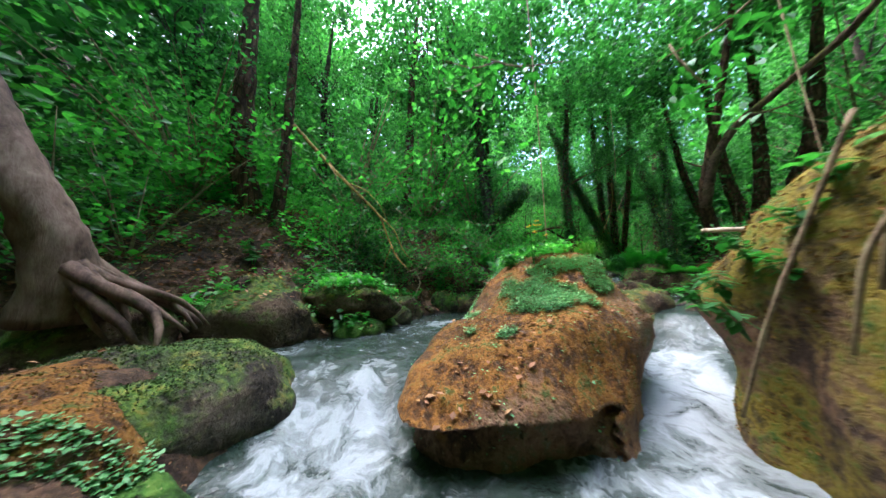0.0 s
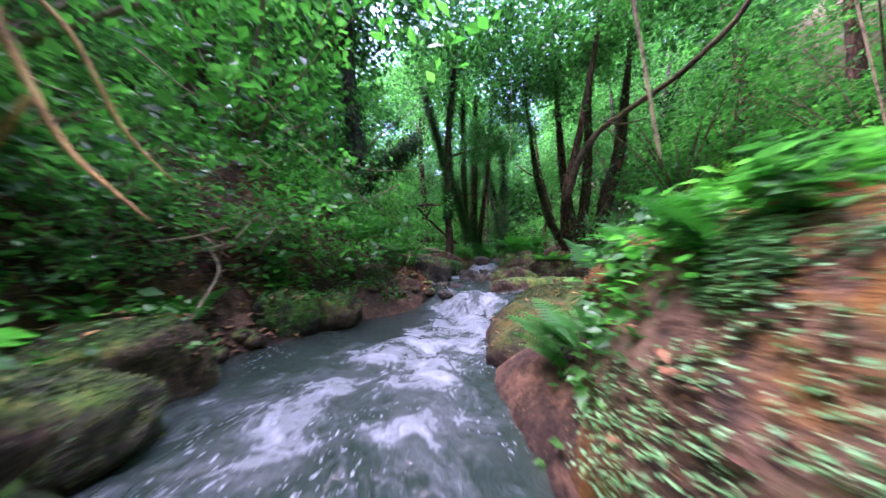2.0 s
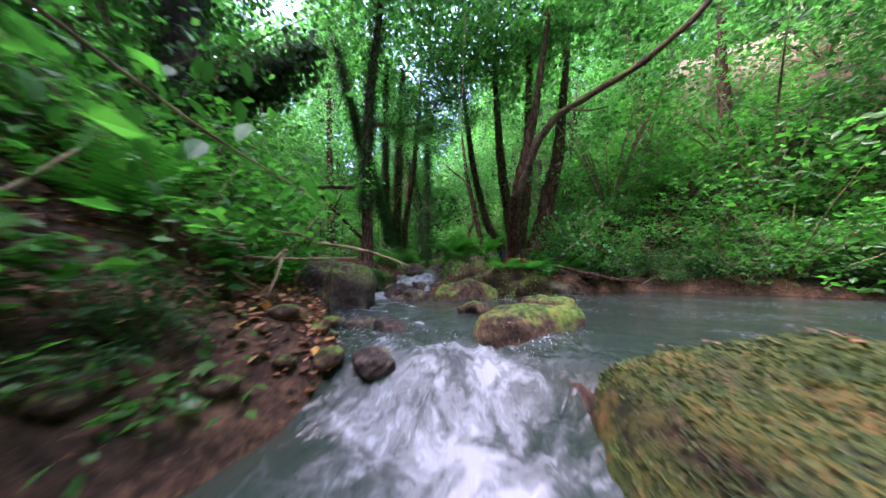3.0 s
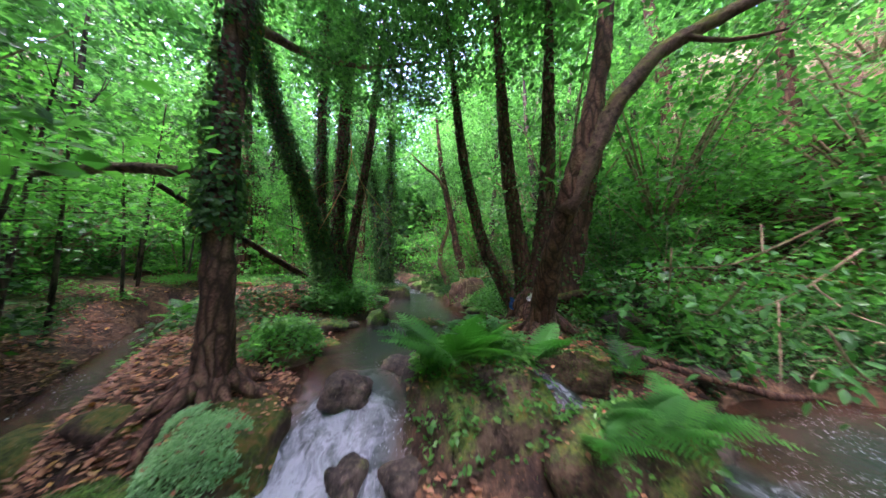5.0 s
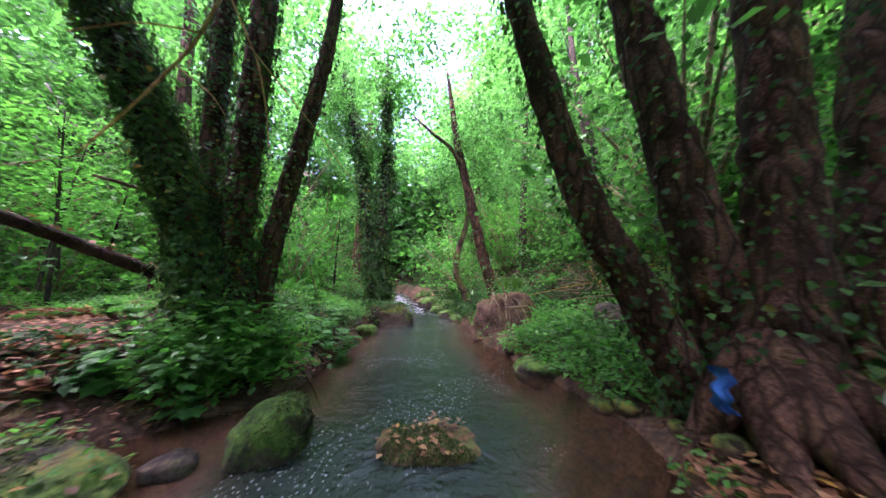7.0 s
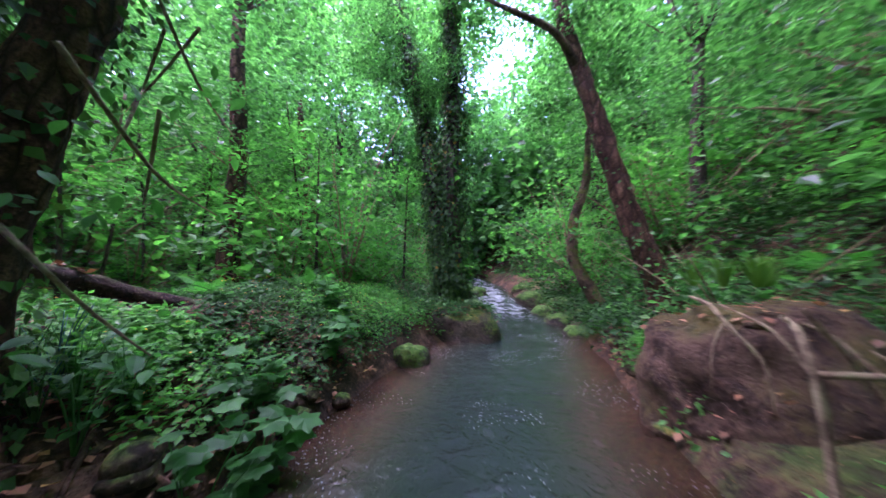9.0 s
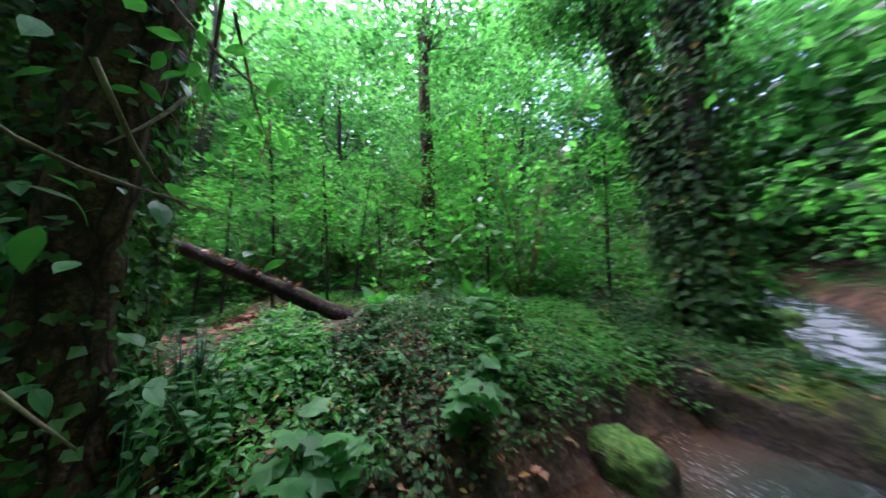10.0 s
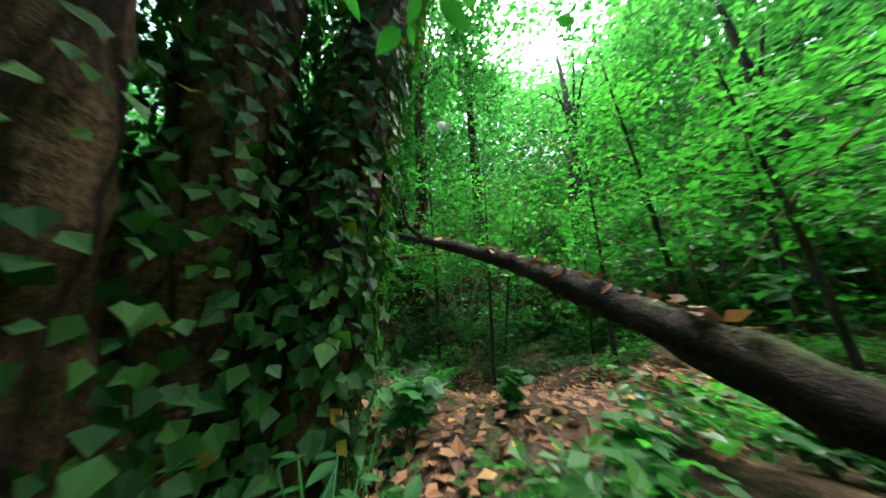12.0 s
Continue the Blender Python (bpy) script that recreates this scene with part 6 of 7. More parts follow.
bt = lambda x, y: rock_top(B_BOULDER, x, y)
herb("flowering_herb", 2.17, -3.0, bt(2.17, -3.0), 0.3, 3, 6, LEAF_OVAL, 0.09, M_WEED, 601, "tall yellow-flowered herb on the boulder", flowers=3, petal=M_FLOWER)
for k, (x, y) in enumerate([(1.85, -3.0), (1.95, -2.85), (1.72, -2.85), (2.02, -3.1), (1.62, -2.65)]):
    herb("leafy_herb", x, y, bt(x, y), 0.15, 5, 5, LEAF_OVAL, 0.085, M_WEED, 605 + k, "broad-leaved green herb on the boulder's crest")
for k, (x, y, h, n, sz, lf, mt) in enumerate([
        (-1.45, 6.98, 0.3, 7, 0.1, LEAF_OVAL, M_WEED), (-1.6, 7.0, 0.3, 7, 0.1, LEAF_OVAL, M_WEED), (-1.72, 6.8, 0.55, 8, 0.09, LEAF_OVAL, M_WEED_SHEEN), (-1.83, 6.82, 0.5, 6, 0.09, LEAF_OVAL, M_WEED_SHEEN), (-1.7, 6.86, 0.46, 9, 0.09, LEAF_OVAL, M_WEED), (-1.55, 6.82, 0.44, 9, 0.09, LEAF_OVAL, M_WEED), (-1.95, 6.72, 0.45, 7, 0.08, LEAF_OVAL, M_WEED), (-1.38, 6.8, 0.44, 8, 0.09, LEAF_OVAL, M_WEED), (-1.62, 6.75, 0.5, 8, 0.08, LEAF_OVAL, M_WEED), (-1.75, 6.72, 0.5, 8, 0.08, LEAF_OVAL, M_WEED), (-1.5, 6.95, 0.5, 8, 0.1, LEAF_OVAL, M_WEED), (-2.05, 6.55, 0.4, 7, 0.08, LEAF_OVAL, M_WEED),
        (-0.95, 7.2, 0.45, 5, 0.13, LEAF_LOBED, M_WEED), (-0.92, 6.98, 0.5, 5, 0.12, LEAF_LOBED, M_WEED), (-1.78, 7.42, 0.22, 8, 0.085, LEAF_OVAL, M_WEED), (-1.95, 7.55, 0.22, 8, 0.085, LEAF_OVAL, M_WEED), (-1.65, 7.6, 0.2, 8, 0.085, LEAF_OVAL, M_WEED), (-1.9, 7.3, 0.2, 7, 0.08, LEAF_OVAL, M_WEED), (-2.1, 7.75, 0.2, 7, 0.08, LEAF_OVAL, M_WEED), (-1.25, 7.4, 0.3, 6, 0.13, LEAF_LOBED, M_WEED), (-1.7, 7.75, 0.16, 6, 0.07, LEAF_LOBED, M_WEED), (-1.35, 8.05, 0.3, 5, 0.15, LEAF_LOBED, M_WEED), (-2.1, 7.3, 0.16, 6, 0.07, LEAF_LOBED, M_WEED), (-2.35, 7.7, 0.16, 6, 0.07, LEAF_LOBED, M_WEED), (-2.5, 7.0, 0.16, 6, 0.07, LEAF_LOBED, M_WEED), (-2.8, 6.4, 0.16, 6, 0.07, LEAF_LOBED, M_WEED), (-3.0, 7.2, 0.16, 6, 0.07, LEAF_LOBED, M_WEED), (-2.2, 5.4, 0.16, 6, 0.07, LEAF_LOBED, M_WEED),
        (-1.9, 8.5, 0.4, 5, 0.14, LEAF_LOBED, M_WEED), (-1.55, 8.4, 0.3, 5, 0.12, LEAF_BROAD, M_WEED), (-2.4, 6.2, 0.25, 5, 0.12, LEAF_LOBED, M_WEED), (-2.0, 6.0, 0.25, 5, 0.12, LEAF_LOBED, M_WEED),
        (-1.9, 5.7, 0.3, 5, 0.16, LEAF_LOBED, M_WEED), (-1.35, 5.75, 0.5, 6, 0.12, LEAF_LOBED, M_WEED), (-1.55, 6.1, 0.6, 7, 0.12, LEAF_LOBED, M_WEED), (-1.2, 6.2, 0.5, 6, 0.1, LEAF_LOBED, M_WEED), (-1.25, 3.95, 0.4, 6, 0.08, LEAF_LOBED, M_WEED), (-1.05, 3.7, 0.35, 6, 0.08, LEAF_LOBED, M_WEED), (-1.5, 4.0, 0.35, 5, 0.09, LEAF_LOBED, M_WEED),
        (1.0, 3.45, 0.3, 6, 0.1, LEAF_LOBED, M_WEED), (0.8, 3.4, 0.34, 7, 0.1, LEAF_LOBED, M_WEED), (0.6, 3.42, 0.36, 7, 0.1, LEAF_LOBED, M_WEED), (0.42, 3.32, 0.34, 7, 0.1, LEAF_LOBED, M_WEED), (0.72, 3.2, 0.32, 7, 0.1, LEAF_LOBED, M_WEED), (0.95, 3.2, 0.3, 6, 0.1, LEAF_LOBED, M_WEED), (1.8, 7.4, 0.3, 6, 0.1, LEAF_OVAL, M_WEED), (2.0, 7.0, 0.35, 6, 0.1, LEAF_OVAL, M_WEED), (2.0, 6.6, 0.4, 6, 0.1, LEAF_OVAL, M_WEED), (1.75, 6.9, 0.3, 6, 0.1, LEAF_OVAL, M_WEED),
        (-0.35, -4.3, 0.3, 6, 0.09, LEAF_LOBED, M_WEED), (-0.1, -4.7, 0.3, 6, 0.09, LEAF_LOBED, M_WEED), (0.2, -5.4, 0.3, 6, 0.09, LEAF_LOBED, M_WEED), (-0.6, -3.6, 0.35, 6, 0.1, LEAF_LOBED, M_WEED), (-0.9, -2.2, 0.4, 6, 0.11, LEAF_LOBED, M_WEED), (-0.7, -0.6, 0.35, 6, 0.11, LEAF_LOBED, M_WEED), (-0.9, -1.3, 0.4, 7, 0.12, LEAF_LOBED, M_WEED), (-0.4, -5.2, 0.35, 6, 0.1, LEAF_LOBED, M_WEED), (0.5, -6.7, 0.3, 6, 0.12, LEAF_LOBED, M_WEED), (0.6, -6.4, 0.25, 6, 0.12, LEAF_LOBED, M_WEED)]):
    if lf is LEAF_OVAL and x < -1.3:
        h, sz = 0.75 * h, 0.72 * sz
    z = rock_top(B_FERN, x, y) - 0.02 if 0.3 < x < 1.1 and 3.1 < y < 3.6 else ground_at(x, y)
    herb("leafy_herb", x, y, z, h, n, 5, lf, sz, mt, 620 + k, "leafy green herb on the shaded bank" if mt is M_WEED else "herb with bluish sheen painted into its leaf colour")
for k, (x, y, z) in enumerate([(3.25, -2.95, -0.35), (3.35, -2.85, -0.2), (3.15, -2.85, -0.42), (3.5, -2.9, -0.1), (3.3, -2.98, -0.5), (3.6, -2.95, 0.05), (3.45, -2.95, -0.3)]):
    herb("hanging_herb", x, y, z, 0.14, 5, 6, LEAF_OVAL, 0.075, M_WEED, 670 + k, "bright leafy sprigs hanging off the mossy outcrop", (-0.06, -0.12))
for k, (x, y) in enumerate([(2.6, 4.4), (2.9, 4.1), (3.2, 4.5), (2.5, 4.0), (3.4, 3.9), (3.0, 5.0), (3.6, 4.6)]):
    herb("white_umbel", x, y, ground_at(x, y), 0.85, 4, 5, LEAF_LOBED, 0.12, M_WEED, 690 + k, "tall herb with flat white flower heads", flowers=3, petal=M_FLOWER_WHITE)
rngf = np.random.default_rng(77)
fp = scatter(170, (-3.2, -1.2, 6.8, 10.5), 0.3, 2.5, 701) + np.array([0, 0, 0.2])
tagged(link("yellow_flowers", mesh_np("yellow_flowers", *leaf_quads(np.repeat(fp, 4, 0), 0.011, rngf, 0.9, 0.9, 0, np.tile(np.arange(4) * 1.57, len(fp)))), M_FLOWER), "tiny yellow flowers among the herbs", "flowers", kind="stuff")


def grass_tuft(x, y, z, count, height, seed, label="tuft of fresh green grass"):
    rng = np.random.default_rng(seed)
    parts = []
    for _ in range(count):
        th, out, h = rng.uniform(0, 6.28), height * rng.uniform(0.2, 0.9), height * rng.uniform(0.5, 1)
        d = np.array([math.cos(th), math.sin(th), 0])
        s = np.array([-d[1], d[0], 0]) * 0.004
        a, b, c = d * 0.02, d * out * 0.45 + np.array([0, 0, h * 0.8]), d * out + np.array([0, 0, h * 0.9])
        parts.append((np.array([a - s, a + s, b + s, b - s]), np.array([[0, 1, 2, 3]])))
        parts.append((np.array([b - s, b + s, c, c]), np.array([[0, 1, 2, 3]])))
    ob = link("grass_tuft", mesh_np("grass_tuft", *join(parts)), M_GRASS)
    ob.matrix_basis = pose(x, y, z)
    return tagged(ob, label, "grass")


for k, (x, y) in enumerate([(2.35, -2.6), (2.25, -2.5), (2.45, -2.65), (2.15, -2.55), (2.0, -2.6), (1.9, -2.45)]):
    grass_tuft(x, y, bt(x, y) - 0.01, 70, 0.17, 710 + k, "tuft of fresh grass on the boulder's crest")
for k, (x, y) in enumerate([(1.4, -2.18), (1.5, -2.12)]):
    grass_tuft(x, y, rock_top(B_SLAB, x, y) - 0.01, 70, 0.2, 730 + k, "tuft of grass between the slab and the boulder")
for k, (x, y) in enumerate([(1.6, 9.1), (1.75, 9.0), (1.9, 9.2), (1.5, 9.3)]):
    grass_tuft(x, y, 0.85, 60, 0.3, 720 + k, "arching grass above the root-hung boulder")

# ---- small loose stones of the shores ----
PEBBLES = [rock_mesh((0.06, 0.05, 0.035), 140 + k, 3.0, 0.2, 2) for k in range(3)]
for k, (x, y, z) in enumerate(scatter(420, (-1.9, 0.5, -3.2, 2.6), 0.0, 0.45, 141)[:28].tolist() + scatter(500, (-2.0, 1.8, 3.8, 10.0), 0.0, 0.3, 142)[:60].tolist()):
    ob = link("loose_stone", PEBBLES[k % 3], M_BANK)
    s = 0.5 + 1.1 * ((k * 31) % 13) / 13
    ob.matrix_basis = pose(x, y, z + 0.01, 0, 0, k * 57) @ Matrix.Diagonal((s, s, s, 1))
    tagged(ob, "small brown stone lying on the damp shore", "stone", "loose stones of the shores")

# ---- dead wood ----


def dead_wood(name, lines, material, label, category="branch", part_name="twig"):
    base = holder(name)
    for k, (pts, radii) in enumerate(lines):
        link("branch" if k == 0 else part_name, mesh_np("branch", *tube(pts, radii, 7, k, 0.12, 0.05), True), material, base)
    return tagged(base, label, category)


LOG_LINE = [(-3.2, 4.3, 1.96), (-3.17, 4.92, 1.76), (-3.14, 5.7, 1.5), (-3.08, 6.3, 1.28), (-2.92, 6.86, 1.03), (-2.72, 7.36, 0.8), (-2.5, 7.85, 0.58)]
LOG = dead_wood("fallen_log", [(LOG_LINE, [0.035, 0.042, 0.05, 0.058, 0.066, 0.074, 0.08]), ([(-3.15, 5.0, 1.76), (-3.0, 4.9, 1.9), (-2.9, 4.95, 2.2)], [0.03, 0.02, 0.01])],
                M_LOG, "brown leaning dead trunk with moss and caught leaves", "log")
rngl = np.random.default_rng(89)
lu = rngl.choice([0.28, 0.42, 0.55, 0.62, 0.72], 90) + rngl.normal(0, 0.03, 90)
lp = np.stack([np.interp(lu * 6, np.arange(7), [q[i] for q in LOG_LINE]) for i in range(3)], 1)
lp += np.stack([rngl.normal(0, 0.045, 90), rngl.normal(0, 0.02, 90), np.interp(lu, [0.2, 0.8], [0.05, 0.085])], 1)
tagged(link("caught_leaves", mesh_np("caught_leaves", *leaf_quads(lp, 0.055, rngl, 0.7, 0.75, 0.1)), M_DRY), "orange dead leaves caught along the leaning trunk", "fallen leaves", kind="stuff")
dead_wood("ochre_branch", [([(-0.9, -4.9, 2.3), (-0.4, -4.27, 1.42), (-0.2, -3.95, 1.05), (-0.05, -3.68, 0.74), (0.05, -3.58, 0.4), (0.2, -3.5, 0.1), (0.43, -3.39, -0.1)], [0.03, 0.025, 0.02, 0.017, 0.012, 0.008, 0.004]), ([(-0.05, -3.68, 0.74), (0.12, -3.5, 0.5), (0.2, -3.4, 0.2), (0.3, -3.3, 0.05)], [0.012, 0.008, 0.006, 0.003]), ([(0.12, -3.55, 0.25), (0.0, -3.6, 0.05), (0.0, -3.62, -0.2)], [0.008, 0.006, 0.004]), ([(-0.3, -4.1, 1.25), (-0.05, -3.9, 1.1), (0.15, -3.75, 0.85), (0.25, -3.65, 0.6)], [0.01, 0.008, 0.005, 0.003]), ([(-0.5, -4.4, 1.6), (-0.2, -4.3, 1.3), (0.05, -4.2, 1.15)], [0.01, 0.007, 0.003])],
          M_TWIG_GOLD, "dead ochre branch hanging over the water")
dead_wood("hanging_twigs", [([(-1.3, 5.7, 3.6), (-1.16, 5.4, 2.95), (-1.25, 5.34, 2.4), (-1.4, 5.25, 1.95), (-1.56, 5.16, 1.55)], [0.012, 0.011, 0.01, 0.008, 0.005]), ([(-1.16, 5.4, 2.9), (-0.95, 5.48, 2.4), (-0.88, 5.51, 2.06), (-0.85, 5.53, 1.78)], [0.008, 0.007, 0.005, 0.003]), ([(-1.0, 5.45, 2.5), (-0.6, 5.55, 2.0), (-0.3, 5.67, 1.58)], [0.006, 0.004, 0.002]), ([(-1.22, 5.36, 2.5), (-1.45, 5.2, 2.4), (-1.66, 5.09, 2.2)], [0.007, 0.005, 0.003]), ([(-1.3, 5.3, 2.2), (-1.05, 5.3, 2.0), (-0.95, 5.3, 1.85)], [0.006, 0.004, 0.002])],
          M_TWIG_GOLD, "bare forked twigs hanging from the canopy")
dead_wood("bleached_stick", [([(2.93, -1.9, 0.14), (3.25, -1.88, 0.1), (3.7, -1.9, 0.12)], [0.018, 0.016, 0.02])], M_DRIFT, "bleached broken stick lying on the outcrop")
dead_wood("hanging_roots", [([(3.64, -3.25, 0.25), (3.5, -3.22, -0.12), (3.38, -3.2, -0.45), (3.28, -3.15, -0.8)], [0.008, 0.009, 0.008, 0.006]), ([(3.75, -3.3, 0.1), (3.6, -3.25, -0.2), (3.55, -3.2, -0.5)], [0.011, 0.009, 0.006]), ([(3.7, -3.3, -0.2), (3.6, -3.25, -0.5), (3.66, -3.25, -0.8)], [0.014, 0.012, 0.01]), ([(3.85, -3.3, 0.2), (3.66, -3.25, -0.05), (3.62, -3.22, -0.3)], [0.012, 0.01, 0.008])], M_TWIG, "pale dead roots hanging down the outcrop", "roots", "root")
dead_wood("trailing_root", [([(1.36, 8.15, 0.74), (1.3, 7.97, 0.72), (1.28, 7.9, 0.6), (1.27, 7.87, 0.42), (1.24, 7.82, 0.2), (1.16, 7.68, -0.04)], [0.013, 0.014, 0.015, 0.015, 0.014, 0.01]), ([(1.28, 7.87, 0.56), (1.38, 7.84, 0.58), (1.58, 7.78, 0.6)], [0.015, 0.015, 0.01]), ([(1.3, 7.93, 0.8), (1.42, 7.95, 0.6), (1.5, 7.9, 0.35)], [0.01, 0.008, 0.005])], M_TWIG, "bleached root trailing over the boulder into the water", "root", "rootlet")
dead_wood("hanging_roots", [([(1.2, 8.6, 0.8), (1.17, 8.3, 0.78), (1.15, 8.1, 0.68), (1.22, 8.02, 0.55), (1.2, 7.98, 0.35)], [0.0108, 0.0108, 0.0096, 0.0072, 0.0036]), ([(1.3, 8.5, 0.76), (1.33, 8.15, 0.68), (1.36, 7.98, 0.45), (1.32, 7.95, 0.15)], [0.0084, 0.0072, 0.006, 0.003]), ([(1.45, 8.5, 0.76), (1.55, 8.2, 0.66), (1.65, 8.05, 0.4), (1.7, 8.0, 0.05)], [0.0096, 0.0084, 0.006, 0.0036]), ([(1.6, 8.45, 0.72), (1.78, 8.2, 0.5), (1.85, 8.1, 0.15)], [0.0084, 0.006, 0.0036]), ([(1.15, 8.15, 0.7), (1.07, 8.1, 0.6), (1.04, 8.07, 0.4)], [0.0048, 0.0036, 0.0018])], M_TWIG, "pale bare roots hanging over the earthy boulder", "roots", "root")
dead_wood("shore_log", [([(2.3, 3.4, 0.05), (2.8, 3.3, -0.1), (3.4, 3.2, -0.25), (3.9, 3.3, -0.3)], [0.03, 0.035, 0.035, 0.02])], M_BARK, "thin fallen branch along the far shore", "branch")
dead_wood("orange_log", [([(-8.2, 7.2, 0.75), (-7.6, 7.5, 0.78), (-7.0, 7.7, 0.75)], [0.09, 0.1, 0.09])], M_TWIG_GOLD, "orange-brown fallen log on the forest floor", "log")
for k, (a, b, c) in enumerate([((1.6, -2.2, 4.0), (1.75, -2.3, 1.8), (1.85, -2.4, 0.2)), ((3.4, -0.9, 3.5), (3.45, -0.95, 1.6), (3.5, -1.0, 0.3)), ((0.6, 2.0, 4.2), (0.55, 2.1, 3.0), (0.5, 2.1, 2.2))]):
    dead_wood("hanging_vine", [([a, b, c], [0.009, 0.008, 0.006])], M_TWIG, "thin bare vine hanging from the canopy", "vine")
rngr = np.random.default_rng(88)
for k in range(26):
    x, y = rngr.uniform(-1.9, -0.95), rngr.uniform(6.2, 7.6)
    if not 0.0 < float(stream(np.array([x]), np.array([y]))[0][0]) < 0.6:
        continue
    th, ln = rngr.uniform(0, 6.28), rngr.uniform(0.2, 0.5)
    e = (x + math.cos(th) * ln, y + math.sin(th) * ln)
    dead_wood("shore_root", [([(x, y, ground_at(x, y) + 0.01), ((x + e[0]) / 2 + 0.04, (y + e[1]) / 2, ground_at((x + e[0]) / 2, (y + e[1]) / 2) + 0.025), (*e, ground_at(*e) + 0.005)], [0.012, 0.011, 0.006])], M_BARK, "grey-brown exposed root on the shore", "root")



def tangle(x, y, z, r, count, seed, material, label):
    """A loose heap of thin dead twigs."""
    rng = np.random.default_rng(seed)
    base = holder("twig_tangle", x, y, z)
    for _ in range(count):
        a = rng.normal(0, r * 0.5, 3) * np.array([1, 1, 0.5])
        d = rng.normal(0, r, 3) * np.array([1, 1, 0.45])
        m = a + d * 0.5 + rng.normal(0, r * 0.12, 3)
        link("twig", mesh_np("twig", *tube([a, m, a + d], [0.012, 0.009, 0.004], 5, 0, 0, 0.12), True), material, base)
    return tagged(base, label, "dead twigs", "tangles of dead twigs")


for k, (x, y, r, m) in enumerate([(5.6, 3.4, 0.7, M_TWIG), (6.3, 2.7, 0.7, M_TWIG), (4.7, 3.9, 0.5, M_TWIG), (6.9, 3.6, 0.8, M_TWIG_GOLD), (2.9, 8.6, 0.35, M_TWIG), (3.3, 7.6, 0.6, M_TWIG_GOLD), (2.6, 6.4, 0.4, M_TWIG), (-1.0, -2.6, 0.45, M_TWIG), (-0.9, -0.3, 0.4, M_TWIG)]):
    tangle(x, y, ground_at(x, y) + 0.25, r, 16, 830 + k, m, "tangle of dead brown twigs on the bank" if m is M_TWIG else "ochre dead branches tangled in the slope's growth")

# ---- overhanging sprays of leaves ----


def spray(x, y, z, n, size, seed, material, label, spread=0.3, droop=0.1):
    rng = np.random.default_rng(seed)
    base = holder("leafy_branch", x, y, z)
    tip = rng.normal(0, spread, 3) * np.array([1, 1, 0.3])
    bough = link("branch", mesh_np("branch", *tube([(-tip[0], -tip[1], 0.35), (0, 0, 0.1), tuple(tip)], [0.008, 0.006, 0.003], 5, 0, 0, 0.08), True), M_TWIG, base)
    for k in range(n):
        c = rng.normal(0, spread, 3) * np.array([1, 1, 0.45])
        ob = link("leaf", LEAF_OVAL, material, bough)
        s = size * rng.uniform(0.7, 1.2)
        ob.matrix_basis = pose(*c, rng.uniform(-25, 25), rng.uniform(0, 60), rng.uniform(0, 360)) @ Matrix.Diagonal((s, s, s, 1))
    return tagged(base, label, "branch", "overhanging branches")


M_SPRAY = leaf_mat("backlit_leaf", [(0.0, (0.07, 0.24, 0.015)), (1.0, (0.13, 0.34, 0.03))], (1.6, 2.2, 0.5), 0.45, 0.6, True)
for k, (x, y, z) in enumerate([(2.0, -3.55, 1.25), (2.2, -3.6, 1.3), (2.45, -3.4, 1.2), (3.15, -2.6, 0.95), (3.2, -2.5, 0.85), (3.35, -2.65, 1.1), (4.1, -3.2, 0.75), (4.0, -3.4, 0.6)]):
    spray(x, y, z, 34, 0.085, 740 + k, M_SPRAY, "spray of fresh backlit leaves overhead", 0.16)
for k, (x, y, z, n, s) in enumerate([(-2.0, 6.95, 1.75, 26, 0.07), (-1.75, 6.95, 1.9, 24, 0.07), (-1.35, 6.9, 1.85, 16, 0.08), (-1.1, 6.95, 1.7, 16, 0.08), (-1.2, 6.85, 1.25, 14, 0.07), (-0.95, 6.8, 1.2, 10, 0.08), (-1.05, 6.7, 0.75, 16, 0.08), (-1.3, 6.8, 1.5, 14, 0.07)]):
    spray(x, y, z, n, s, 760 + k, M_WEED if k > 3 else M_SPRAY, "leafy twig beside the great trunk", 0.17)

for k, (x, y, z) in enumerate([(-0.7, -2.4, 0.5), (-0.6, -1.9, 0.65), (-0.5, -1.5, 0.4), (-0.8, -2.9, 0.85), (-0.7, -1.2, 0.9), (-0.45, -1.0, 0.3), (-1.0, -2.0, 1.1), (-0.95, -3.4, 0.6), (-0.7, -2.2, 1.5), (-0.8, -3.2, 1.5)]):
    spray(x, y, z, 44, 0.1, 780 + k, M_WEED if k % 2 else M_SPRAY, "leafy bough overhanging the stream from the bank", 0.24)
for k, (x, y, z) in enumerate([(2.1, 2.85, 0.7), (2.3, 2.6, 0.8), (2.5, 2.4, 0.65), (2.25, 2.7, 0.45), (2.45, 2.5, 0.3), (2.6, 2.3, 0.2), (2.7, 2.7, 0.9), (2.8, 2.4, 0.5)]):
    spray(x, y, z, 44, 0.085, 795 + k, M_WEED, "leafy bough drooping over the pool's shore", 0.24)

# ---- saplings of the glade ----


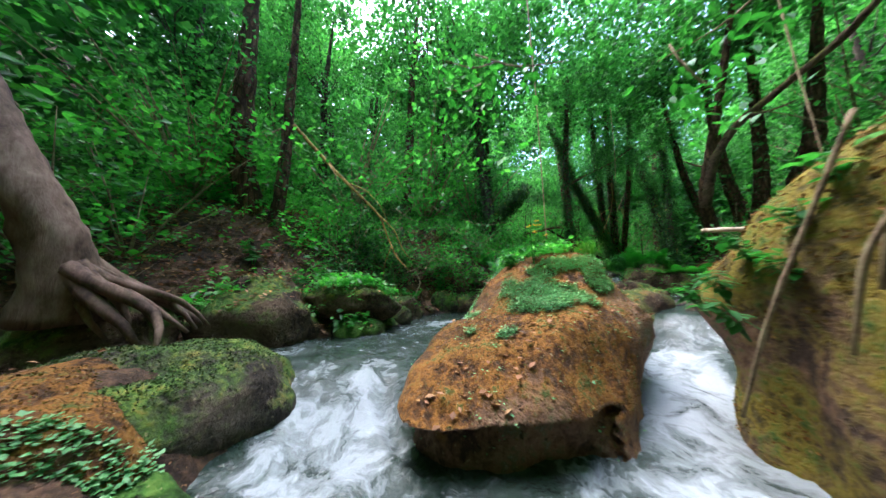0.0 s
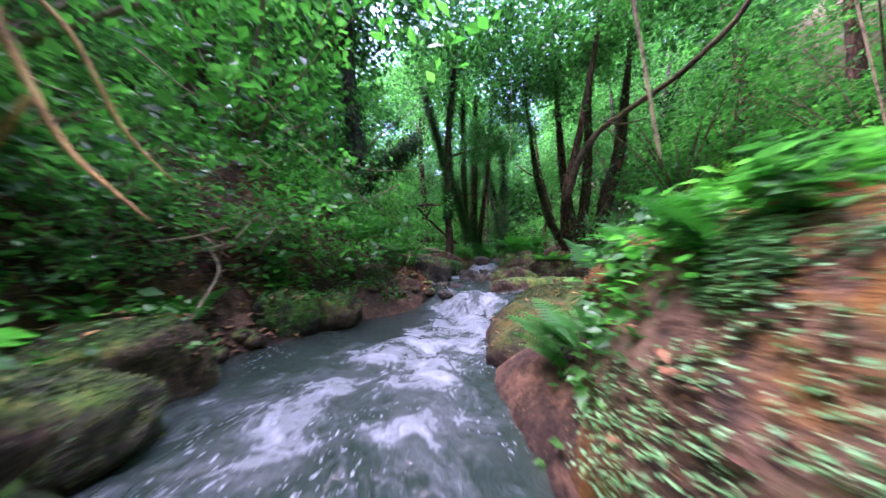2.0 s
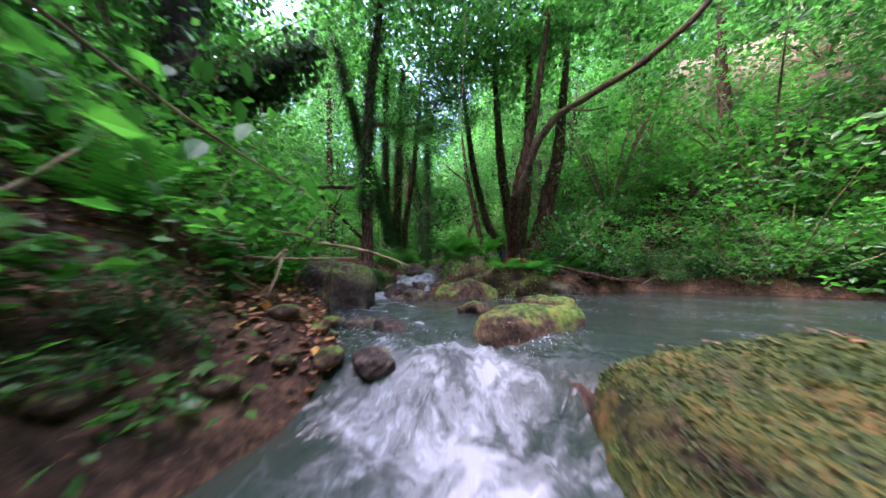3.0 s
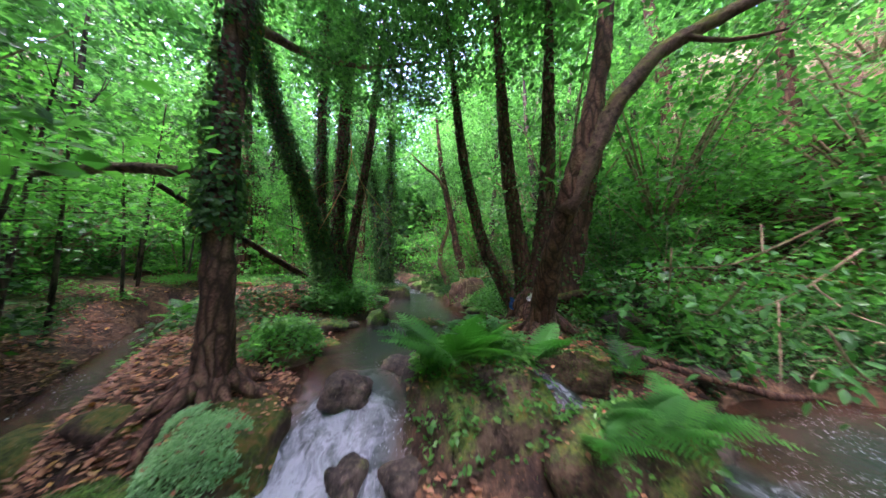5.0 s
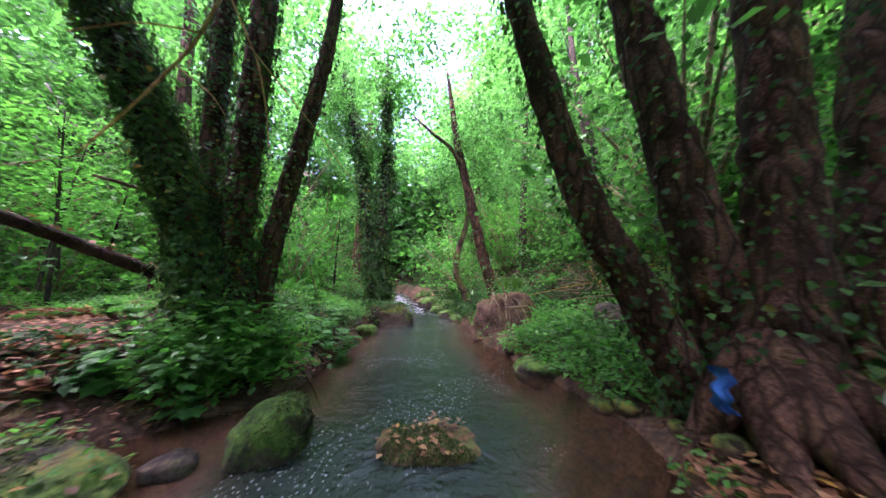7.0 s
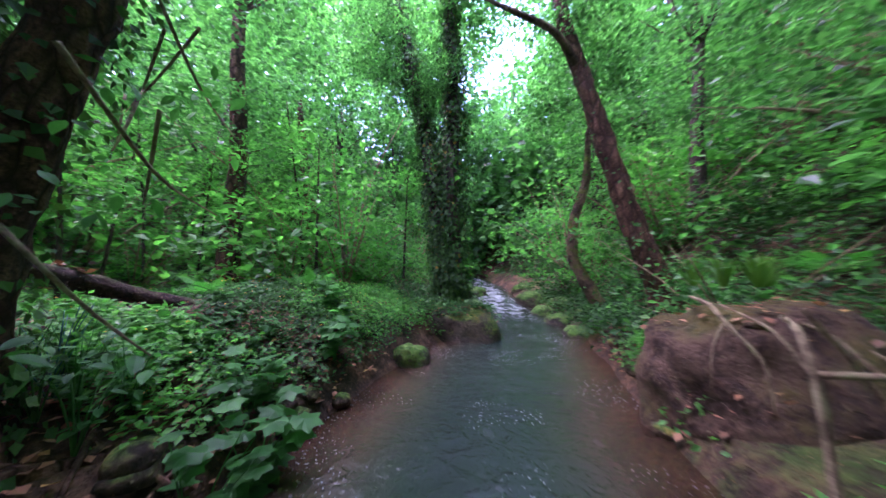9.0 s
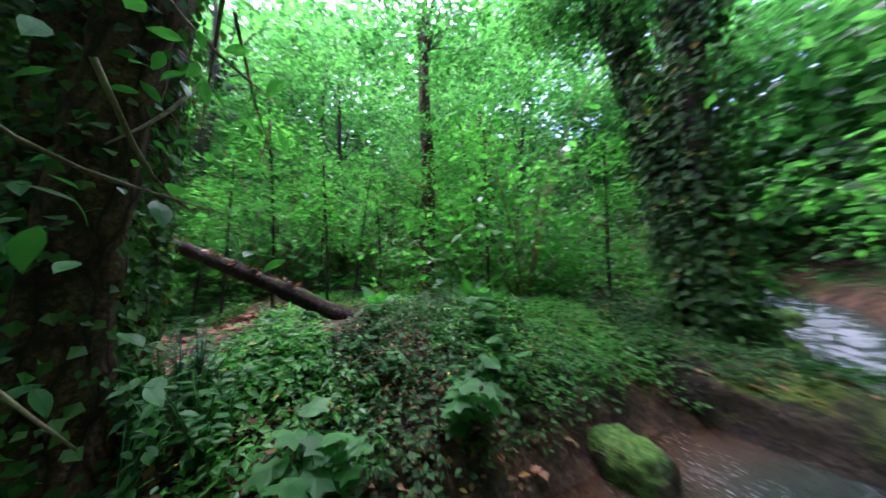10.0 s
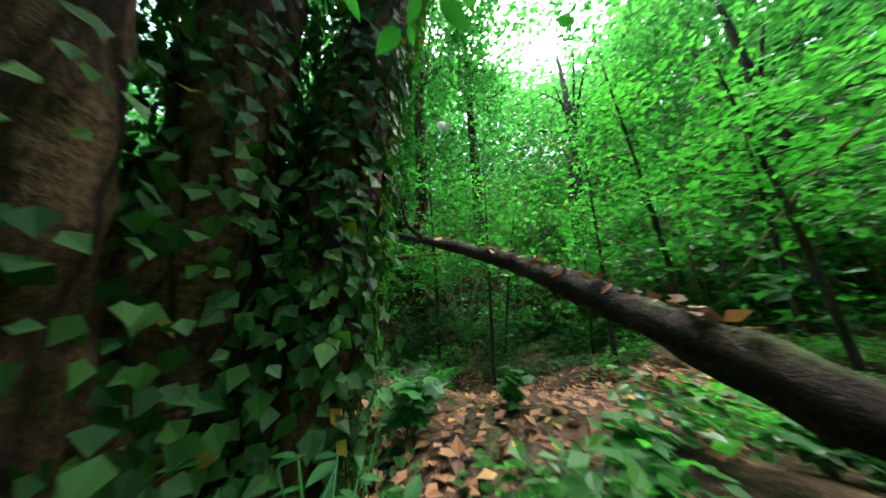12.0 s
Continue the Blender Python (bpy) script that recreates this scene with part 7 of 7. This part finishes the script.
def sapling(seed, h):
    rng = np.random.default_rng(seed)
    base = holder("sapling")
    lean = rng.normal(0, 0.25, 2) * h * 0.4
    pts = [(0, 0, -0.1), (lean[0] * 0.3, lean[1] * 0.3, h * 0.4), (lean[0], lean[1], h)]
    link("stem", mesh_np("stem", *tube(pts, [0.035, 0.028, 0.01], 7, seed, 0.08, 0.2), True), M_BARK_DARK, base)
    c = []
    for k in range(16):
        f = rng.uniform(0.35, 1.0)
        a = np.array([lean[0] * f, lean[1] * f, h * f])
        e = a + rng.normal(0, 0.45, 3) * np.array([1, 1, 0.3]) + np.array([0, 0, 0.15])
        link("twig", mesh_np("twig", *tube([a, (a + e) / 2 + np.array([0, 0, 0.08]), e], [0.008, 0.005, 0.002], 4, 0, 0, 0.15), True), M_BARK_DARK, base)
        c += [e, (a + e) / 2]
    c = np.array(c)
    p = np.repeat(c, 26, 0) + rng.normal(size=(len(c) * 26, 3)) * np.array([0.22, 0.22, 0.08])
    link("foliage", mesh_np("foliage", *leaf_quads(p, 0.085, rng, 0.75, 0.6, 0.2)), M_LEAF_LIGHT, base)
    return tagged(base, "slender sapling with light green leaves", "sapling", "saplings of the glade")


SAPS = [sapling(801, 3.6), sapling(802, 4.4), sapling(803, 3.0)]
for k, (x, y) in enumerate([(-5.2, 5.9), (-5.6, 6.5), (-6.4, 7.2), (-5.9, 7.9), (-6.6, 8.6), (-4.6, 4.6), (-4.2, 3.9), (-5.3, 4.2), (-6.2, 5.2), (-7.4, 6.4), (-7.2, 9.6), (-5.0, 9.2), (-8.0, 8.2), (-4.4, 10.2), (-6.0, 10.6), (-3.4, 3.2), (-7.6, 4.2), (-3.4, 9.6), (-4.9, 7.4), (-8.6, 10.8), (-3.0, 11.8), (-5.4, 12.6)]):
    s = 0.8 + 0.35 * ((k * 29) % 7) / 7
    m = pose(x, y, ground_at(x, y), 0, 0, k * 83) @ Matrix.Diagonal((s, s, s, 1))
    if k < 3:
        SAPS[k].matrix_basis = m
    else:
        copy_thing(SAPS[k % 3], m)

# ---- litter left by people ----


def cloth(name, x, y, z, w, h, rz, material, label, tilt=0, fold=0.03):
    u, v = np.meshgrid(np.linspace(-0.5, 0.5, 12), np.linspace(0, 1, 16))
    taper = 0.45 + 0.55 * v
    p = np.stack([u * w * taper + 0.02 * np.sin(7 * v), fold * np.sin(9 * u + 3 * v) + 0.4 * fold * np.sin(17 * v), -v * h], -1).reshape(-1, 3)
    i, j = np.meshgrid(np.arange(15), np.arange(11), indexing="ij")
    f = np.stack([i * 12 + j, i * 12 + j + 1, (i + 1) * 12 + j + 1, (i + 1) * 12 + j], -1).reshape(-1, 4)
    n = len(p)
    both = np.r_[p, p + np.array([0, 0.006, 0])]
    ob = link(name, mesh_np(name, both, np.r_[f, f[:, ::-1] + n], True), material)
    ob.matrix_basis = pose(x, y, z, tilt, 0, rz)
    return tagged(ob, label, "litter")


cloth("blue_cloth", 1.62, 5.22, 0.48, 0.07, 0.2, 10, M_BLUE, "crumpled blue cloth caught among the tree roots")
cloth("white_sheet", 1.8, 4.78, 0.58, 0.16, 0.12, -20, M_WHITE, "torn white plastic sheet caught at the tree's foot", 8, 0.012)
cloth("blue_rag", -2.55, 8.4, 0.42, 0.1, 0.16, 30, M_BLUE, "small blue rag in the undergrowth", 60)
